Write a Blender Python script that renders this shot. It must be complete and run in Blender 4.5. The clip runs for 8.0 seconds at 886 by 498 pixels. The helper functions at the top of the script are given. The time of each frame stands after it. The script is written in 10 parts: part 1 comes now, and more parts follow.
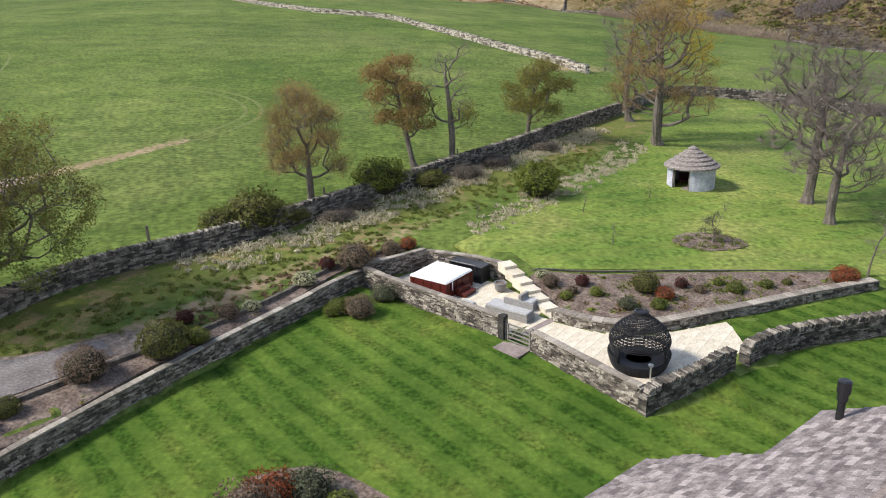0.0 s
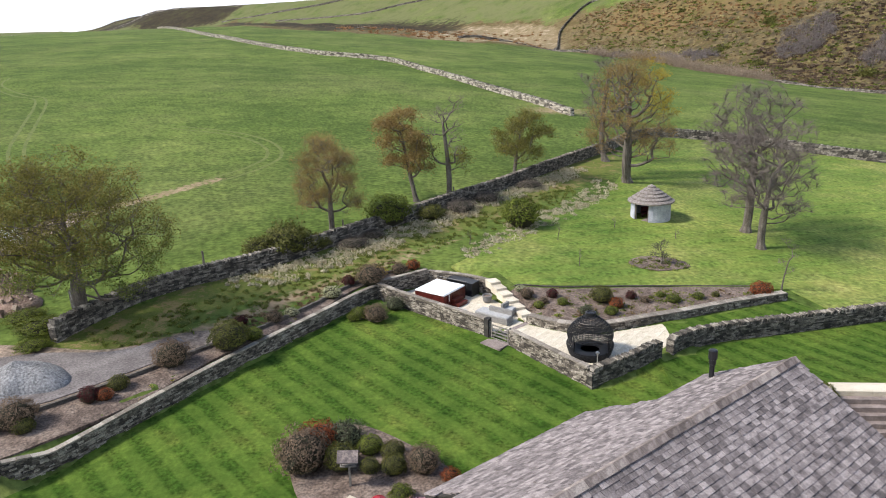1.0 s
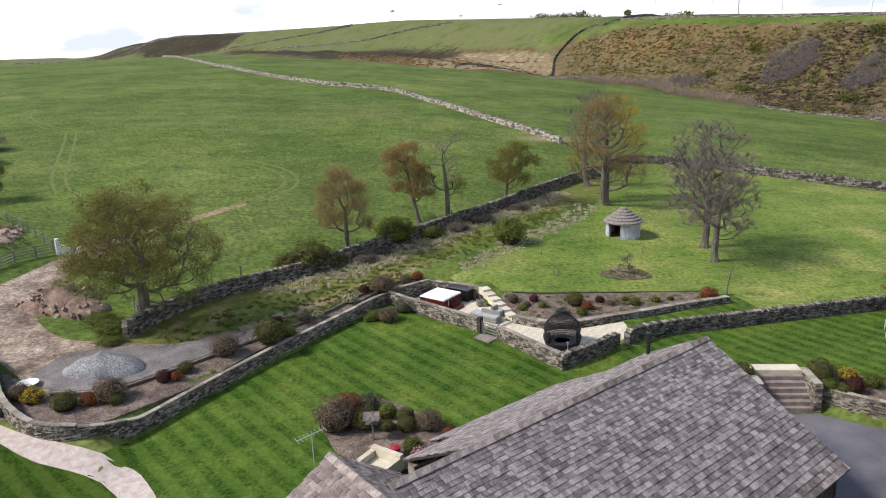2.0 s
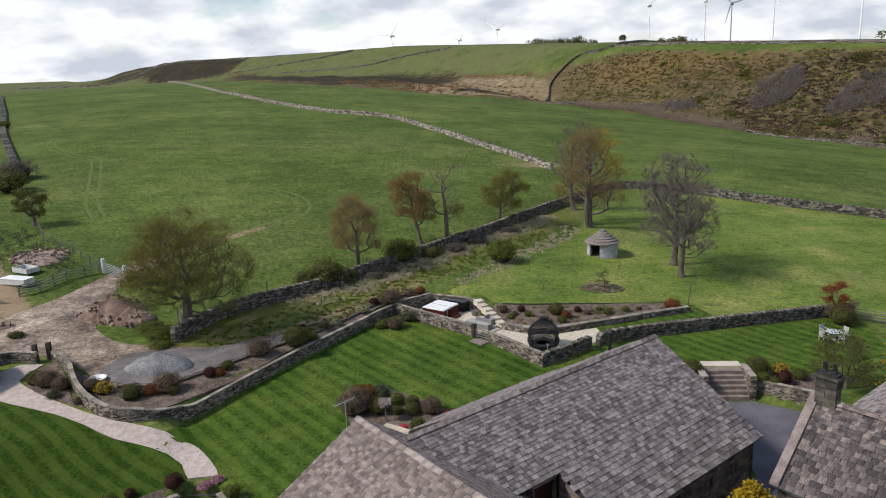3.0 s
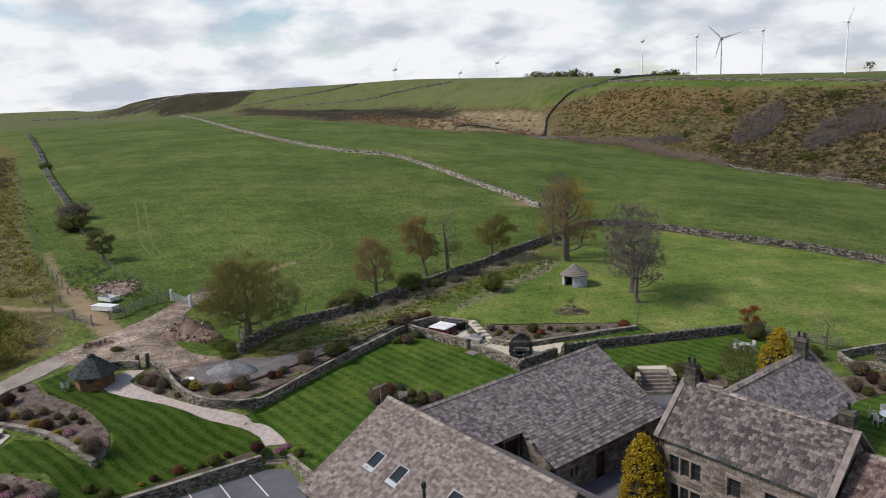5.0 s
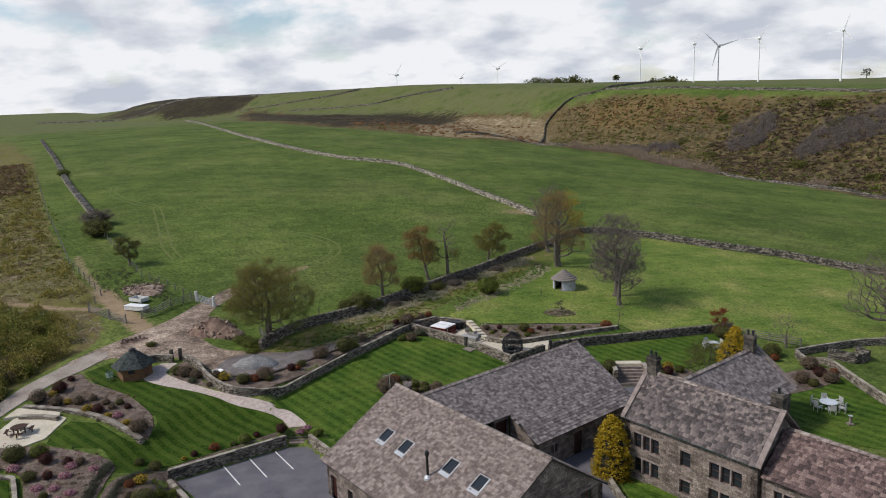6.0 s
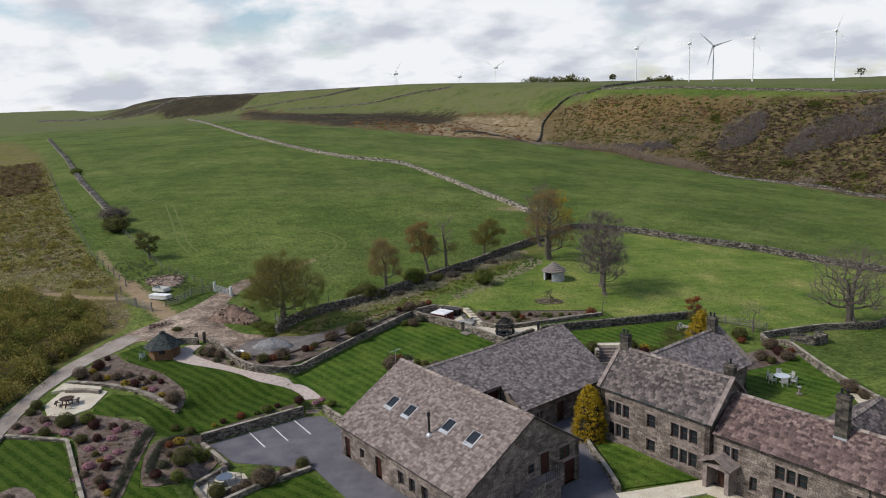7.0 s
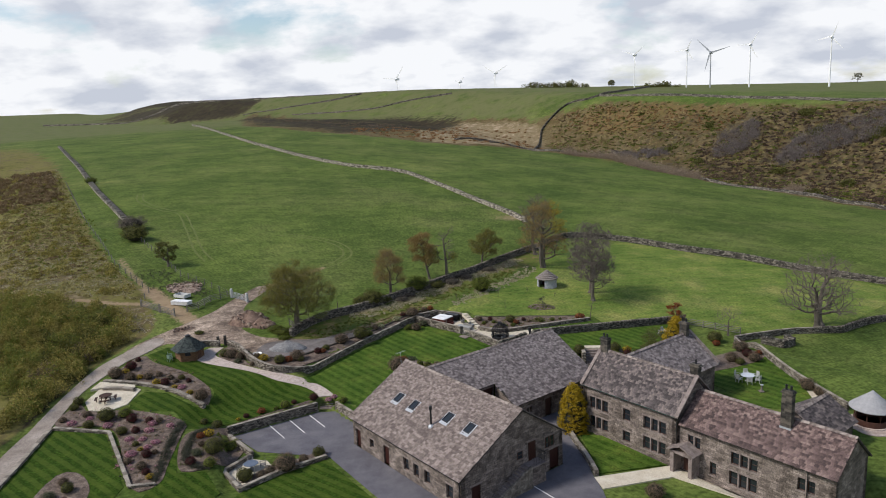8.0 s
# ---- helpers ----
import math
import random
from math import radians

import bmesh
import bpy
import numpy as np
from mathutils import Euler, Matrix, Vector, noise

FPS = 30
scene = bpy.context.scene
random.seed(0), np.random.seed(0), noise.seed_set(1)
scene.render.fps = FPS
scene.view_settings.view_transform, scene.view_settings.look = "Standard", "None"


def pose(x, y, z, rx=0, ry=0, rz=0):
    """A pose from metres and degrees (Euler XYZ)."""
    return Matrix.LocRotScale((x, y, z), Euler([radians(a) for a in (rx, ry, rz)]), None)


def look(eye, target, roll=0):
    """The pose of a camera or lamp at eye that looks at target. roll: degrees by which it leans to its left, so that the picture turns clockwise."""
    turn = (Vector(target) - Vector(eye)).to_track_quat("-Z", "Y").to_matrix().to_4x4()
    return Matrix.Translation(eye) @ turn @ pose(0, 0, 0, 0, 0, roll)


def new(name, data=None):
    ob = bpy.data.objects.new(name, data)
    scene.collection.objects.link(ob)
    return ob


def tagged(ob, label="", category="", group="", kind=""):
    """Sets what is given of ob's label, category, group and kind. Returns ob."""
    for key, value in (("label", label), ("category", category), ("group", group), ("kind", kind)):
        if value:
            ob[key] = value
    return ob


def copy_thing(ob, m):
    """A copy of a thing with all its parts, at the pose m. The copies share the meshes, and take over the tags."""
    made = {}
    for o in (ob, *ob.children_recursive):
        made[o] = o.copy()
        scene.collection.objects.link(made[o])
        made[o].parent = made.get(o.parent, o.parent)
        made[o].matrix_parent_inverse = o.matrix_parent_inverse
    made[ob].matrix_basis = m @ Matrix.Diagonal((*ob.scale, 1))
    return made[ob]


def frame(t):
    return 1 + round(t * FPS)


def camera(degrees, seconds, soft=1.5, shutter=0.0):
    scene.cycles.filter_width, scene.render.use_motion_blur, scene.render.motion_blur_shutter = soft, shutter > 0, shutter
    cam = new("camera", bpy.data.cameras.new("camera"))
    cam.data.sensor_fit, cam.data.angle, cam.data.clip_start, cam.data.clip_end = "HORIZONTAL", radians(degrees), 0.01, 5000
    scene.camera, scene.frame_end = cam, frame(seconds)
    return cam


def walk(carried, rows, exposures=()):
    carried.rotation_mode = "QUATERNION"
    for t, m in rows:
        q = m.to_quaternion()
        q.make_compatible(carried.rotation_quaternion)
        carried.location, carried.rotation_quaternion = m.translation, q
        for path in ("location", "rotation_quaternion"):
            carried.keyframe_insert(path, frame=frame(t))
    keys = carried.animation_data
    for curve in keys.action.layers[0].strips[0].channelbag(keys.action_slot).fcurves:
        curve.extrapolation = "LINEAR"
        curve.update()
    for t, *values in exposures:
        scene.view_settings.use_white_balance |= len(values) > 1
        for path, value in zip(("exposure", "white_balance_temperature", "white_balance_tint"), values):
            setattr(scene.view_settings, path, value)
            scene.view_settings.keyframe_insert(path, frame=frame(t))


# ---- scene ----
import collections

from mathutils.geometry import delaunay_2d_cdt

cam = camera(63.13, 8.0, soft=1.0)
# seconds, eye, target, roll: a drone that draws back and climbs
PATH = [
    (0.0, (-0.033, 0.385, 16.688), (-0.243, 28.664, 6.676), -2.04),
    (0.5, (-0.071, -4.618, 18.003), (-0.214, 23.915, 8.737), -1.99),
    (1.0, (0.012, -9.397, 19.303), (-0.090, 19.290, 10.524), -2.07),
    (1.5, (-0.043, -14.245, 20.507), (-0.112, 14.584, 12.208), -2.25),
    (3.0, (-0.024, -28.248, 23.649), (-0.005, 0.909, 16.586), -2.51),
    (3.5, (0.070, -32.799, 25.276), (0.068, -3.546, 18.621), -2.61),
    (4.0, (0.102, -37.324, 26.577), (0.105, -8.071, 19.925), -2.71),
    (4.5, (0.041, -42.067, 27.637), (0.041, -12.734, 21.347), -2.80),
    (6.0, (0.099, -56.148, 31.422), (0.070, -26.733, 25.525), -2.51),
    (6.5, (0.101, -60.741, 31.973), (0.115, -31.330, 26.056), -2.50),
    (7.0, (0.006, -65.276, 32.609), (0.036, -35.880, 26.621), -2.49),
    (7.5, (0.074, -69.545, 34.066), (0.113, -40.143, 28.108), -2.49),
    (8.0, (0.124, -73.903, 35.566), (0.123, -44.485, 29.684), -2.50),
]
walk(cam, [(t, look(eye, target, roll)) for t, eye, target, roll in PATH],
     exposures=[(0.0, 0.80), (1.5, 0.76), (2.4, 0.27), (3.5, -0.02), (5.2, -0.10), (6.5, -0.15), (8.0, -0.04)])

# ---- light ----
SUN_FROM = Vector((-0.82, -0.16, 0.82)).normalized()
world = bpy.data.worlds.new("sky")
scene.world = world
world.use_nodes = True
wt = world.node_tree
wt.nodes.clear()


def wnode(kind, **values):
    n = wt.nodes.new(kind)
    for k, v in values.items():
        n.inputs[k].default_value = v
    return n


w_out, w_bg = wnode("ShaderNodeOutputWorld"), wnode("ShaderNodeBackground")
w_sky = wt.nodes.new("ShaderNodeTexSky")
w_sky.sky_type, w_sky.sun_disc = "NISHITA", False
w_sky.sun_elevation, w_sky.sun_rotation = math.asin(SUN_FROM.z), math.atan2(SUN_FROM.x, SUN_FROM.y)
w_dim = wt.nodes.new("ShaderNodeVectorMath")
w_dim.operation = "SCALE"
w_dim.inputs["Scale"].default_value = 0.17
w_co, w_sep = wnode("ShaderNodeTexCoord"), wnode("ShaderNodeSeparateXYZ")
wt.links.new(w_sky.outputs[0], w_dim.inputs[0])
wt.links.new(w_co.outputs["Generated"], w_sep.inputs[0])
# the cloud deck: a flat layer seen in perspective
w_z = wt.nodes.new("ShaderNodeMath")
w_z.operation = "MAXIMUM"
w_z.inputs[1].default_value = 0.0
w_add = wt.nodes.new("ShaderNodeMath")
w_add.operation = "ADD"
w_add.inputs[1].default_value = 0.36
w_div = wt.nodes.new("ShaderNodeVectorMath")
w_div.operation = "DIVIDE"
w_comb = wt.nodes.new("ShaderNodeCombineXYZ")
wt.links.new(w_sep.outputs["Z"], w_z.inputs[0])
wt.links.new(w_z.outputs[0], w_add.inputs[0])
for s in ("X", "Y", "Z"):
    wt.links.new(w_add.outputs[0], w_comb.inputs[s])
wt.links.new(w_co.outputs["Generated"], w_div.inputs[0])
wt.links.new(w_comb.outputs[0], w_div.inputs[1])
w_n1 = wnode("ShaderNodeTexNoise", Scale=2.4, Detail=9.0, Roughness=0.56, Distortion=0.1)
w_n2 = wnode("ShaderNodeTexNoise", Scale=4.2, Detail=7.0, Roughness=0.5)
w_r1, w_r2 = wt.nodes.new("ShaderNodeValToRGB"), wt.nodes.new("ShaderNodeValToRGB")
w_r1.color_ramp.elements[0].position, w_r1.color_ramp.elements[1].position = 0.41, 0.54
w_r2.color_ramp.elements[0].position, w_r2.color_ramp.elements[0].color = 0.36, (0.70, 0.75, 0.86, 1)
w_r2.color_ramp.elements[1].position, w_r2.color_ramp.elements[1].color = 0.56, (1.14, 1.16, 1.20, 1)
w_mix = wt.nodes.new("ShaderNodeMix")
w_mix.data_type = "RGBA"
for n in (w_n1, w_n2):
    wt.links.new(w_div.outputs[0], n.inputs["Vector"])
# the deck closes up towards the horizon and breaks overhead
w_thin = wt.nodes.new("ShaderNodeMath")
w_thin.operation = "MULTIPLY_ADD"
w_thin.inputs[1].default_value, w_thin.inputs[2].default_value = -0.45, 0.13
wt.links.new(w_z.outputs[0], w_thin.inputs[0])
w_sum = wt.nodes.new("ShaderNodeMath")
w_sum.operation = "ADD"
wt.links.new(w_n1.outputs[0], w_sum.inputs[0])
wt.links.new(w_thin.outputs[0], w_sum.inputs[1])
wt.links.new(w_sum.outputs[0], w_r1.inputs[0])
wt.links.new(w_n2.outputs[0], w_r2.inputs[0])
wt.links.new(w_r1.outputs[0], w_mix.inputs["Factor"])
wt.links.new(w_dim.outputs[0], w_mix.inputs["A"])
wt.links.new(w_r2.outputs[0], w_mix.inputs["B"])
wt.links.new(w_mix.outputs["Result"], w_bg.inputs["Color"])
wt.links.new(w_bg.outputs[0], w_out.inputs[0])
w_bg.inputs["Strength"].default_value = 0.84

sun_data = bpy.data.lights.new("sun", "SUN")
sun_data.energy, sun_data.angle, sun_data.color = 3.45, radians(9), (1.0, 0.945, 0.875)
sun = new("sun", sun_data)
sun.matrix_world = look(Vector((0, 0, 300)) + SUN_FROM * 50, (0, 0, 300))

# ---- materials ----
def surface(name, colours, scale=1.0, fine=25.0, rough=0.85, bump=0.4, depth=0.03, spread=0.0, island=0.0, metal=0.0, gloss=0.3, stretch=(1, 1, 1), fine_amount=0.35):
    """A procedural surface: a ramp of colours over a coarse noise, finer grain on top, relief from both; spread and island vary whole pieces."""
    m = bpy.data.materials.new(name)
    m.use_nodes = True
    nt = m.node_tree
    bsdf = nt.nodes["Principled BSDF"]
    co, mp = nt.nodes.new("ShaderNodeTexCoord"), nt.nodes.new("ShaderNodeMapping")
    mp.inputs["Scale"].default_value = stretch
    nt.links.new(co.outputs["Object"], mp.inputs[0])
    n1, n2 = nt.nodes.new("ShaderNodeTexNoise"), nt.nodes.new("ShaderNodeTexNoise")
    n1.inputs["Scale"].default_value, n1.inputs["Detail"].default_value, n1.inputs["Roughness"].default_value = scale, 6, 0.62
    n2.inputs["Scale"].default_value, n2.inputs["Detail"].default_value = fine, 3
    for n in (n1, n2):
        nt.links.new(mp.outputs[0], n.inputs["Vector"])
    ramp = nt.nodes.new("ShaderNodeValToRGB")
    el = ramp.color_ramp.elements
    while len(el) < len(colours):
        el.new(0.5)
    for i, c in enumerate(colours):
        el[i].position = 0.30 + 0.40 * i / max(1, len(colours) - 1)
        el[i].color = (*c, 1)
    fac = n1.outputs[0]
    if spread or island:
        src = nt.nodes.new("ShaderNodeObjectInfo").outputs["Random"] if spread else nt.nodes.new("ShaderNodeNewGeometry").outputs["Random Per Island"]
        mm = nt.nodes.new("ShaderNodeMath")
        mm.operation = "MULTIPLY_ADD"
        mm.inputs[1].default_value = spread or island
        sub = nt.nodes.new("ShaderNodeMath")
        sub.operation = "SUBTRACT"
        sub.inputs[1].default_value = (spread or island) * 0.5
        nt.links.new(src, mm.inputs[0])
        nt.links.new(fac, mm.inputs[2])
        nt.links.new(mm.outputs[0], sub.inputs[0])
        fac = sub.outputs[0]
    nt.links.new(fac, ramp.inputs[0])
    mix = nt.nodes.new("ShaderNodeMix")
    mix.data_type, mix.blend_type = "RGBA", "OVERLAY"
    mix.inputs["Factor"].default_value = fine_amount
    nt.links.new(ramp.outputs[0], mix.inputs["A"])
    grain = nt.nodes.new("ShaderNodeMapRange")
    grain.inputs["From Min"].default_value, grain.inputs["From Max"].default_value = 0.27, 0.73
    nt.links.new(n2.outputs[0], grain.inputs[0])
    nt.links.new(grain.outputs[0], mix.inputs["B"])
    nt.links.new(mix.outputs["Result"], bsdf.inputs["Base Color"])
    bsdf.inputs["Roughness"].default_value, bsdf.inputs["Metallic"].default_value = rough, metal
    bsdf.inputs["Specular IOR Level"].default_value = gloss
    if bump:
        add = nt.nodes.new("ShaderNodeMath")
        add.operation = "ADD"
        nt.links.new(n1.outputs[0], add.inputs[0])
        nt.links.new(n2.outputs[0], add.inputs[1])
        b = nt.nodes.new("ShaderNodeBump")
        b.inputs["Strength"].default_value, b.inputs["Distance"].default_value = bump, depth
        nt.links.new(add.outputs[0], b.inputs["Height"])
        nt.links.new(b.outputs[0], bsdf.inputs["Normal"])
    return m


def tint(m, nodes_after):
    """Calls nodes_after(node_tree, colour_socket) -> colour_socket to put a further pattern into the base colour."""
    nt = m.node_tree
    bsdf = nt.nodes["Principled BSDF"]
    src = bsdf.inputs["Base Color"].links[0].from_socket
    nt.links.new(nodes_after(nt, src), bsdf.inputs["Base Color"])
    return m


def blend(nt, fac, a, b, kind="MIX"):
    n = nt.nodes.new("ShaderNodeMix")
    n.data_type, n.blend_type = "RGBA", kind
    for key, v in (("Factor", fac), ("A", a), ("B", b)):
        if hasattr(v, "is_linked"):
            nt.links.new(v, n.inputs[key])
        else:
            n.inputs[key].default_value = v if key == "Factor" else (*v, 1)
    return n.outputs["Result"]


def stripes(width, angle, light, amount, angle2=None):
    """Mowing stripes: grass rolled one way and the other."""
    def go(nt, src):
        co = nt.nodes.new("ShaderNodeTexCoord")
        out = src
        for ang, k in ((angle, amount),) + (((angle2, amount * 0.22),) if angle2 is not None else ()):
            mp = nt.nodes.new("ShaderNodeMapping")
            mp.inputs["Rotation"].default_value = (0, 0, radians(ang))
            nt.links.new(co.outputs["Object"], mp.inputs[0])
            wv = nt.nodes.new("ShaderNodeTexWave")
            wv.wave_type, wv.bands_direction = "BANDS", "X"
            wv.inputs["Scale"].default_value = math.pi / 10 / width
            wv.inputs["Distortion"].default_value, wv.inputs["Detail"].default_value, wv.inputs["Detail Scale"].default_value = 0.9, 3, 1.6
            nt.links.new(mp.outputs[0], wv.inputs["Vector"])
            r = nt.nodes.new("ShaderNodeValToRGB")
            r.color_ramp.elements[0].position, r.color_ramp.elements[1].position = 0.3, 0.7
            r.color_ramp.elements[1].color = (k, k, k, 1)
            nt.links.new(wv.outputs[0], r.inputs[0])
            out = blend(nt, r.outputs[0], out, light)
        return out
    return go


def flat(name, colour, rough=0.5, metal=0.0, gloss=0.5):
    return surface(name, [tuple(c * 0.85 for c in colour), tuple(min(1, c * 1.12) for c in colour)], scale=3.0, fine=60, rough=rough, bump=0.08, depth=0.004, metal=metal, gloss=gloss, fine_amount=0.15)


def glassy(name, colour=(0.02, 0.025, 0.03)):
    m = flat(name, colour, rough=0.06, gloss=0.45)
    return m


# ground
GRASS = surface("pasture", [(0.054, 0.085, 0.018), (0.080, 0.112, 0.026), (0.120, 0.140, 0.043)], scale=0.045, fine=2.2, bump=0.35, depth=0.08, gloss=0.04, fine_amount=0.46)


def with_moor(nt, src):
    out = src
    co = nt.nodes.new("ShaderNodeTexCoord")
    # paths that sheep and wheels have worn, and yellowed patches
    for attr, cols, sc, edge in (("upland", [(0.080, 0.098, 0.036), (0.125, 0.130, 0.056), (0.100, 0.115, 0.044)], 0.05, 0.08),
                           ("moor", [(0.034, 0.024, 0.015), (0.082, 0.084, 0.024), (0.088, 0.056, 0.028), (0.155, 0.126, 0.062), (0.060, 0.042, 0.025), (0.098, 0.102, 0.032)], 0.10, 0.3),
                           ("sand", [(0.34, 0.26, 0.17), (0.16, 0.125, 0.065), (0.44, 0.35, 0.25)], 0.14, 0.25),
                           ("rust", [(0.11, 0.062, 0.030), (0.14, 0.115, 0.042), (0.15, 0.090, 0.042), (0.17, 0.14, 0.06)], 0.10, 0.3),
                           ("dark", [(0.022, 0.019, 0.015), (0.042, 0.034, 0.022), (0.060, 0.060, 0.024)], 0.09, 0.3),
                           ("bank", [(0.075, 0.060, 0.030), (0.11, 0.105, 0.030), (0.16, 0.145, 0.050), (0.10, 0.075, 0.042), (0.28, 0.235, 0.14)], 0.10, 0.45),
                           ("worn", [(0.20, 0.14, 0.085), (0.33, 0.25, 0.16)], 0.4, 2.0),
                           ("verge", [(0.062, 0.092, 0.018), (0.15, 0.15, 0.046), (0.082, 0.112, 0.022), (0.21, 0.155, 0.080), (0.095, 0.12, 0.026)], 0.30, 1.2)):
        n = nt.nodes.new("ShaderNodeTexNoise")
        n.inputs["Scale"].default_value, n.inputs["Detail"].default_value, n.inputs["Roughness"].default_value = sc, 9, 0.82
        nt.links.new(co.outputs["Object"], n.inputs["Vector"])
        r = nt.nodes.new("ShaderNodeValToRGB")
        el = r.color_ramp.elements
        while len(el) < len(cols):
            el.new(0.5)
        for i, c in enumerate(cols):
            el[i].position, el[i].color = 0.34 + 0.32 * i / (len(cols) - 1), (*c, 1)
        nt.links.new(n.outputs[0], r.inputs[0])
        a = nt.nodes.new("ShaderNodeAttribute")
        a.attribute_name = attr
        # a ragged edge
        n2 = nt.nodes.new("ShaderNodeTexNoise")
        n2.inputs["Scale"].default_value, n2.inputs["Detail"].default_value = edge, 6
        nt.links.new(co.outputs["Object"], n2.inputs["Vector"])
        m1 = nt.nodes.new("ShaderNodeMath")
        m1.operation = "MULTIPLY_ADD"
        m1.inputs[1].default_value, m1.inputs[2].default_value = 1.1, -0.55
        nt.links.new(n2.outputs[0], m1.inputs[0])
        m2 = nt.nodes.new("ShaderNodeMath")
        m2.operation = "ADD"
        nt.links.new(a.outputs["Fac"], m2.inputs[0])
        nt.links.new(m1.outputs[0], m2.inputs[1])
        st = nt.nodes.new("ShaderNodeMapRange")
        st.inputs["From Min"].default_value, st.inputs["From Max"].default_value = 0.35, 0.65
        nt.links.new(m2.outputs[0], st.inputs[0])
        out = blend(nt, st.outputs[0], out, r.outputs[0])
    return out


def mottled(sizes, low, high):
    """Patches of thinner and richer growth at several sizes, multiplied into the colour."""
    def go(nt, src):
        co = nt.nodes.new("ShaderNodeTexCoord")
        for size, k in sizes:
            n = nt.nodes.new("ShaderNodeTexNoise")
            n.inputs["Scale"].default_value, n.inputs["Detail"].default_value, n.inputs["Roughness"].default_value = 1 / size, 8, 0.72
            nt.links.new(co.outputs["Object"], n.inputs["Vector"])
            r = nt.nodes.new("ShaderNodeValToRGB")
            r.color_ramp.elements[0].position, r.color_ramp.elements[0].color = 0.36, (*low, 1)
            r.color_ramp.elements[1].position, r.color_ramp.elements[1].color = 0.64, (*high, 1)
            nt.links.new(n.outputs[0], r.inputs[0])
            src = blend(nt, k, src, r.outputs[0], "MULTIPLY")
        return src
    return go


tint(GRASS, mottled(((34.0, 0.75), (4.5, 0.8), (0.9, 0.6)), (0.70, 0.75, 0.74), (1.32, 1.27, 1.27)))
tint(GRASS, with_moor)
LAWN_M = tint(tint(surface("lawn", [(0.024, 0.058, 0.008), (0.038, 0.076, 0.011), (0.078, 0.103, 0.021)], scale=0.30, fine=5, bump=0.5, depth=0.04, gloss=0.05, fine_amount=0.48), stripes(1.25, -41, (0.078, 0.130, 0.022), 0.60, 49)), mottled(((3.2, 0.8), (0.7, 0.7)), (0.68, 0.74, 0.70), (1.38, 1.26, 1.25)))
LAWN2_M = tint(tint(surface("lawn_lower", [(0.021, 0.048, 0.006), (0.034, 0.064, 0.008)], scale=0.5, fine=5, bump=0.5, depth=0.04, gloss=0.05, fine_amount=0.48), stripes(1.15, -52, (0.068, 0.100, 0.017), 0.50)), mottled(((3.0, 0.7), (0.7, 0.6)), (0.70, 0.76, 0.72), (1.34, 1.24, 1.24)))
MEADOW_M = tint(tint(surface("mown_meadow", [(0.070, 0.120, 0.023), (0.108, 0.162, 0.034), (0.190, 0.205, 0.068)], scale=0.12, fine=3, bump=0.5, depth=0.06, gloss=0.05, fine_amount=0.48), stripes(2.2, -107, (0.150, 0.180, 0.045), 0.30)), mottled(((7.0, 0.8), (1.2, 0.45)), (0.68, 0.76, 0.70), (1.40, 1.25, 1.26)))
SOIL_M = surface("bed_soil", [(0.060, 0.042, 0.033), (0.128, 0.094, 0.074), (0.205, 0.160, 0.130)], scale=1.3, fine=8, fine_amount=0.6, bump=0.9, depth=0.05)
DRIVE_M = tint(surface("dirt_track", [(0.085, 0.062, 0.049), (0.165, 0.126, 0.098), (0.25, 0.198, 0.158), (0.36, 0.295, 0.24)], scale=0.38, fine=4, bump=0.7, depth=0.05), mottled(((9.0, 0.9), (2.0, 0.8), (0.5, 0.5)), (0.62, 0.60, 0.58), (1.35, 1.34, 1.32)))
GRAVEL_M = surface("gravel_drive", [(0.105, 0.092, 0.088), (0.16, 0.143, 0.138), (0.23, 0.208, 0.198)], scale=0.5, fine=9, rough=0.95, bump=0.35, depth=0.03, gloss=0.1, fine_amount=0.35)
LANE_M = surface("lane", [(0.20, 0.165, 0.138), (0.30, 0.255, 0.218), (0.40, 0.345, 0.30)], scale=0.35, fine=7, fine_amount=0.3, bump=0.4, depth=0.02)
TARMAC_M = surface("tarmac", [(0.082, 0.078, 0.092), (0.115, 0.110, 0.126), (0.150, 0.142, 0.155)], scale=0.45, fine=40, bump=0.35, depth=0.012, rough=0.9)
FLAG_M = surface("sandstone_paving", [(0.42, 0.37, 0.28), (0.53, 0.47, 0.37), (0.60, 0.55, 0.45)], scale=0.9, fine=22, bump=0.25, depth=0.01, spread=0.12)
PAVER_M = surface("pink_pavers", [(0.31, 0.245, 0.215), (0.42, 0.345, 0.305), (0.52, 0.44, 0.395)], scale=2.5, fine=30, bump=0.3, depth=0.01, island=0.5)
# stone
STONE_M = surface("drystone", [(0.032, 0.029, 0.025), (0.078, 0.069, 0.058), (0.130, 0.116, 0.097), (0.25, 0.225, 0.19)], scale=2.0, fine=14, bump=0.9, depth=0.03, island=0.42, fine_amount=0.5)
GARDEN_STONE_M = surface("garden_wall_stone", [(0.052, 0.044, 0.037), (0.118, 0.101, 0.082), (0.19, 0.165, 0.134), (0.33, 0.295, 0.245)], scale=2.0, fine=14, bump=0.9, depth=0.03, island=0.44, fine_amount=0.5)
COPING_M = surface("coping_stone", [(0.15, 0.128, 0.104), (0.235, 0.205, 0.168), (0.335, 0.298, 0.248)], scale=2.0, fine=14, bump=0.6, depth=0.015, spread=0.5, fine_amount=0.5)
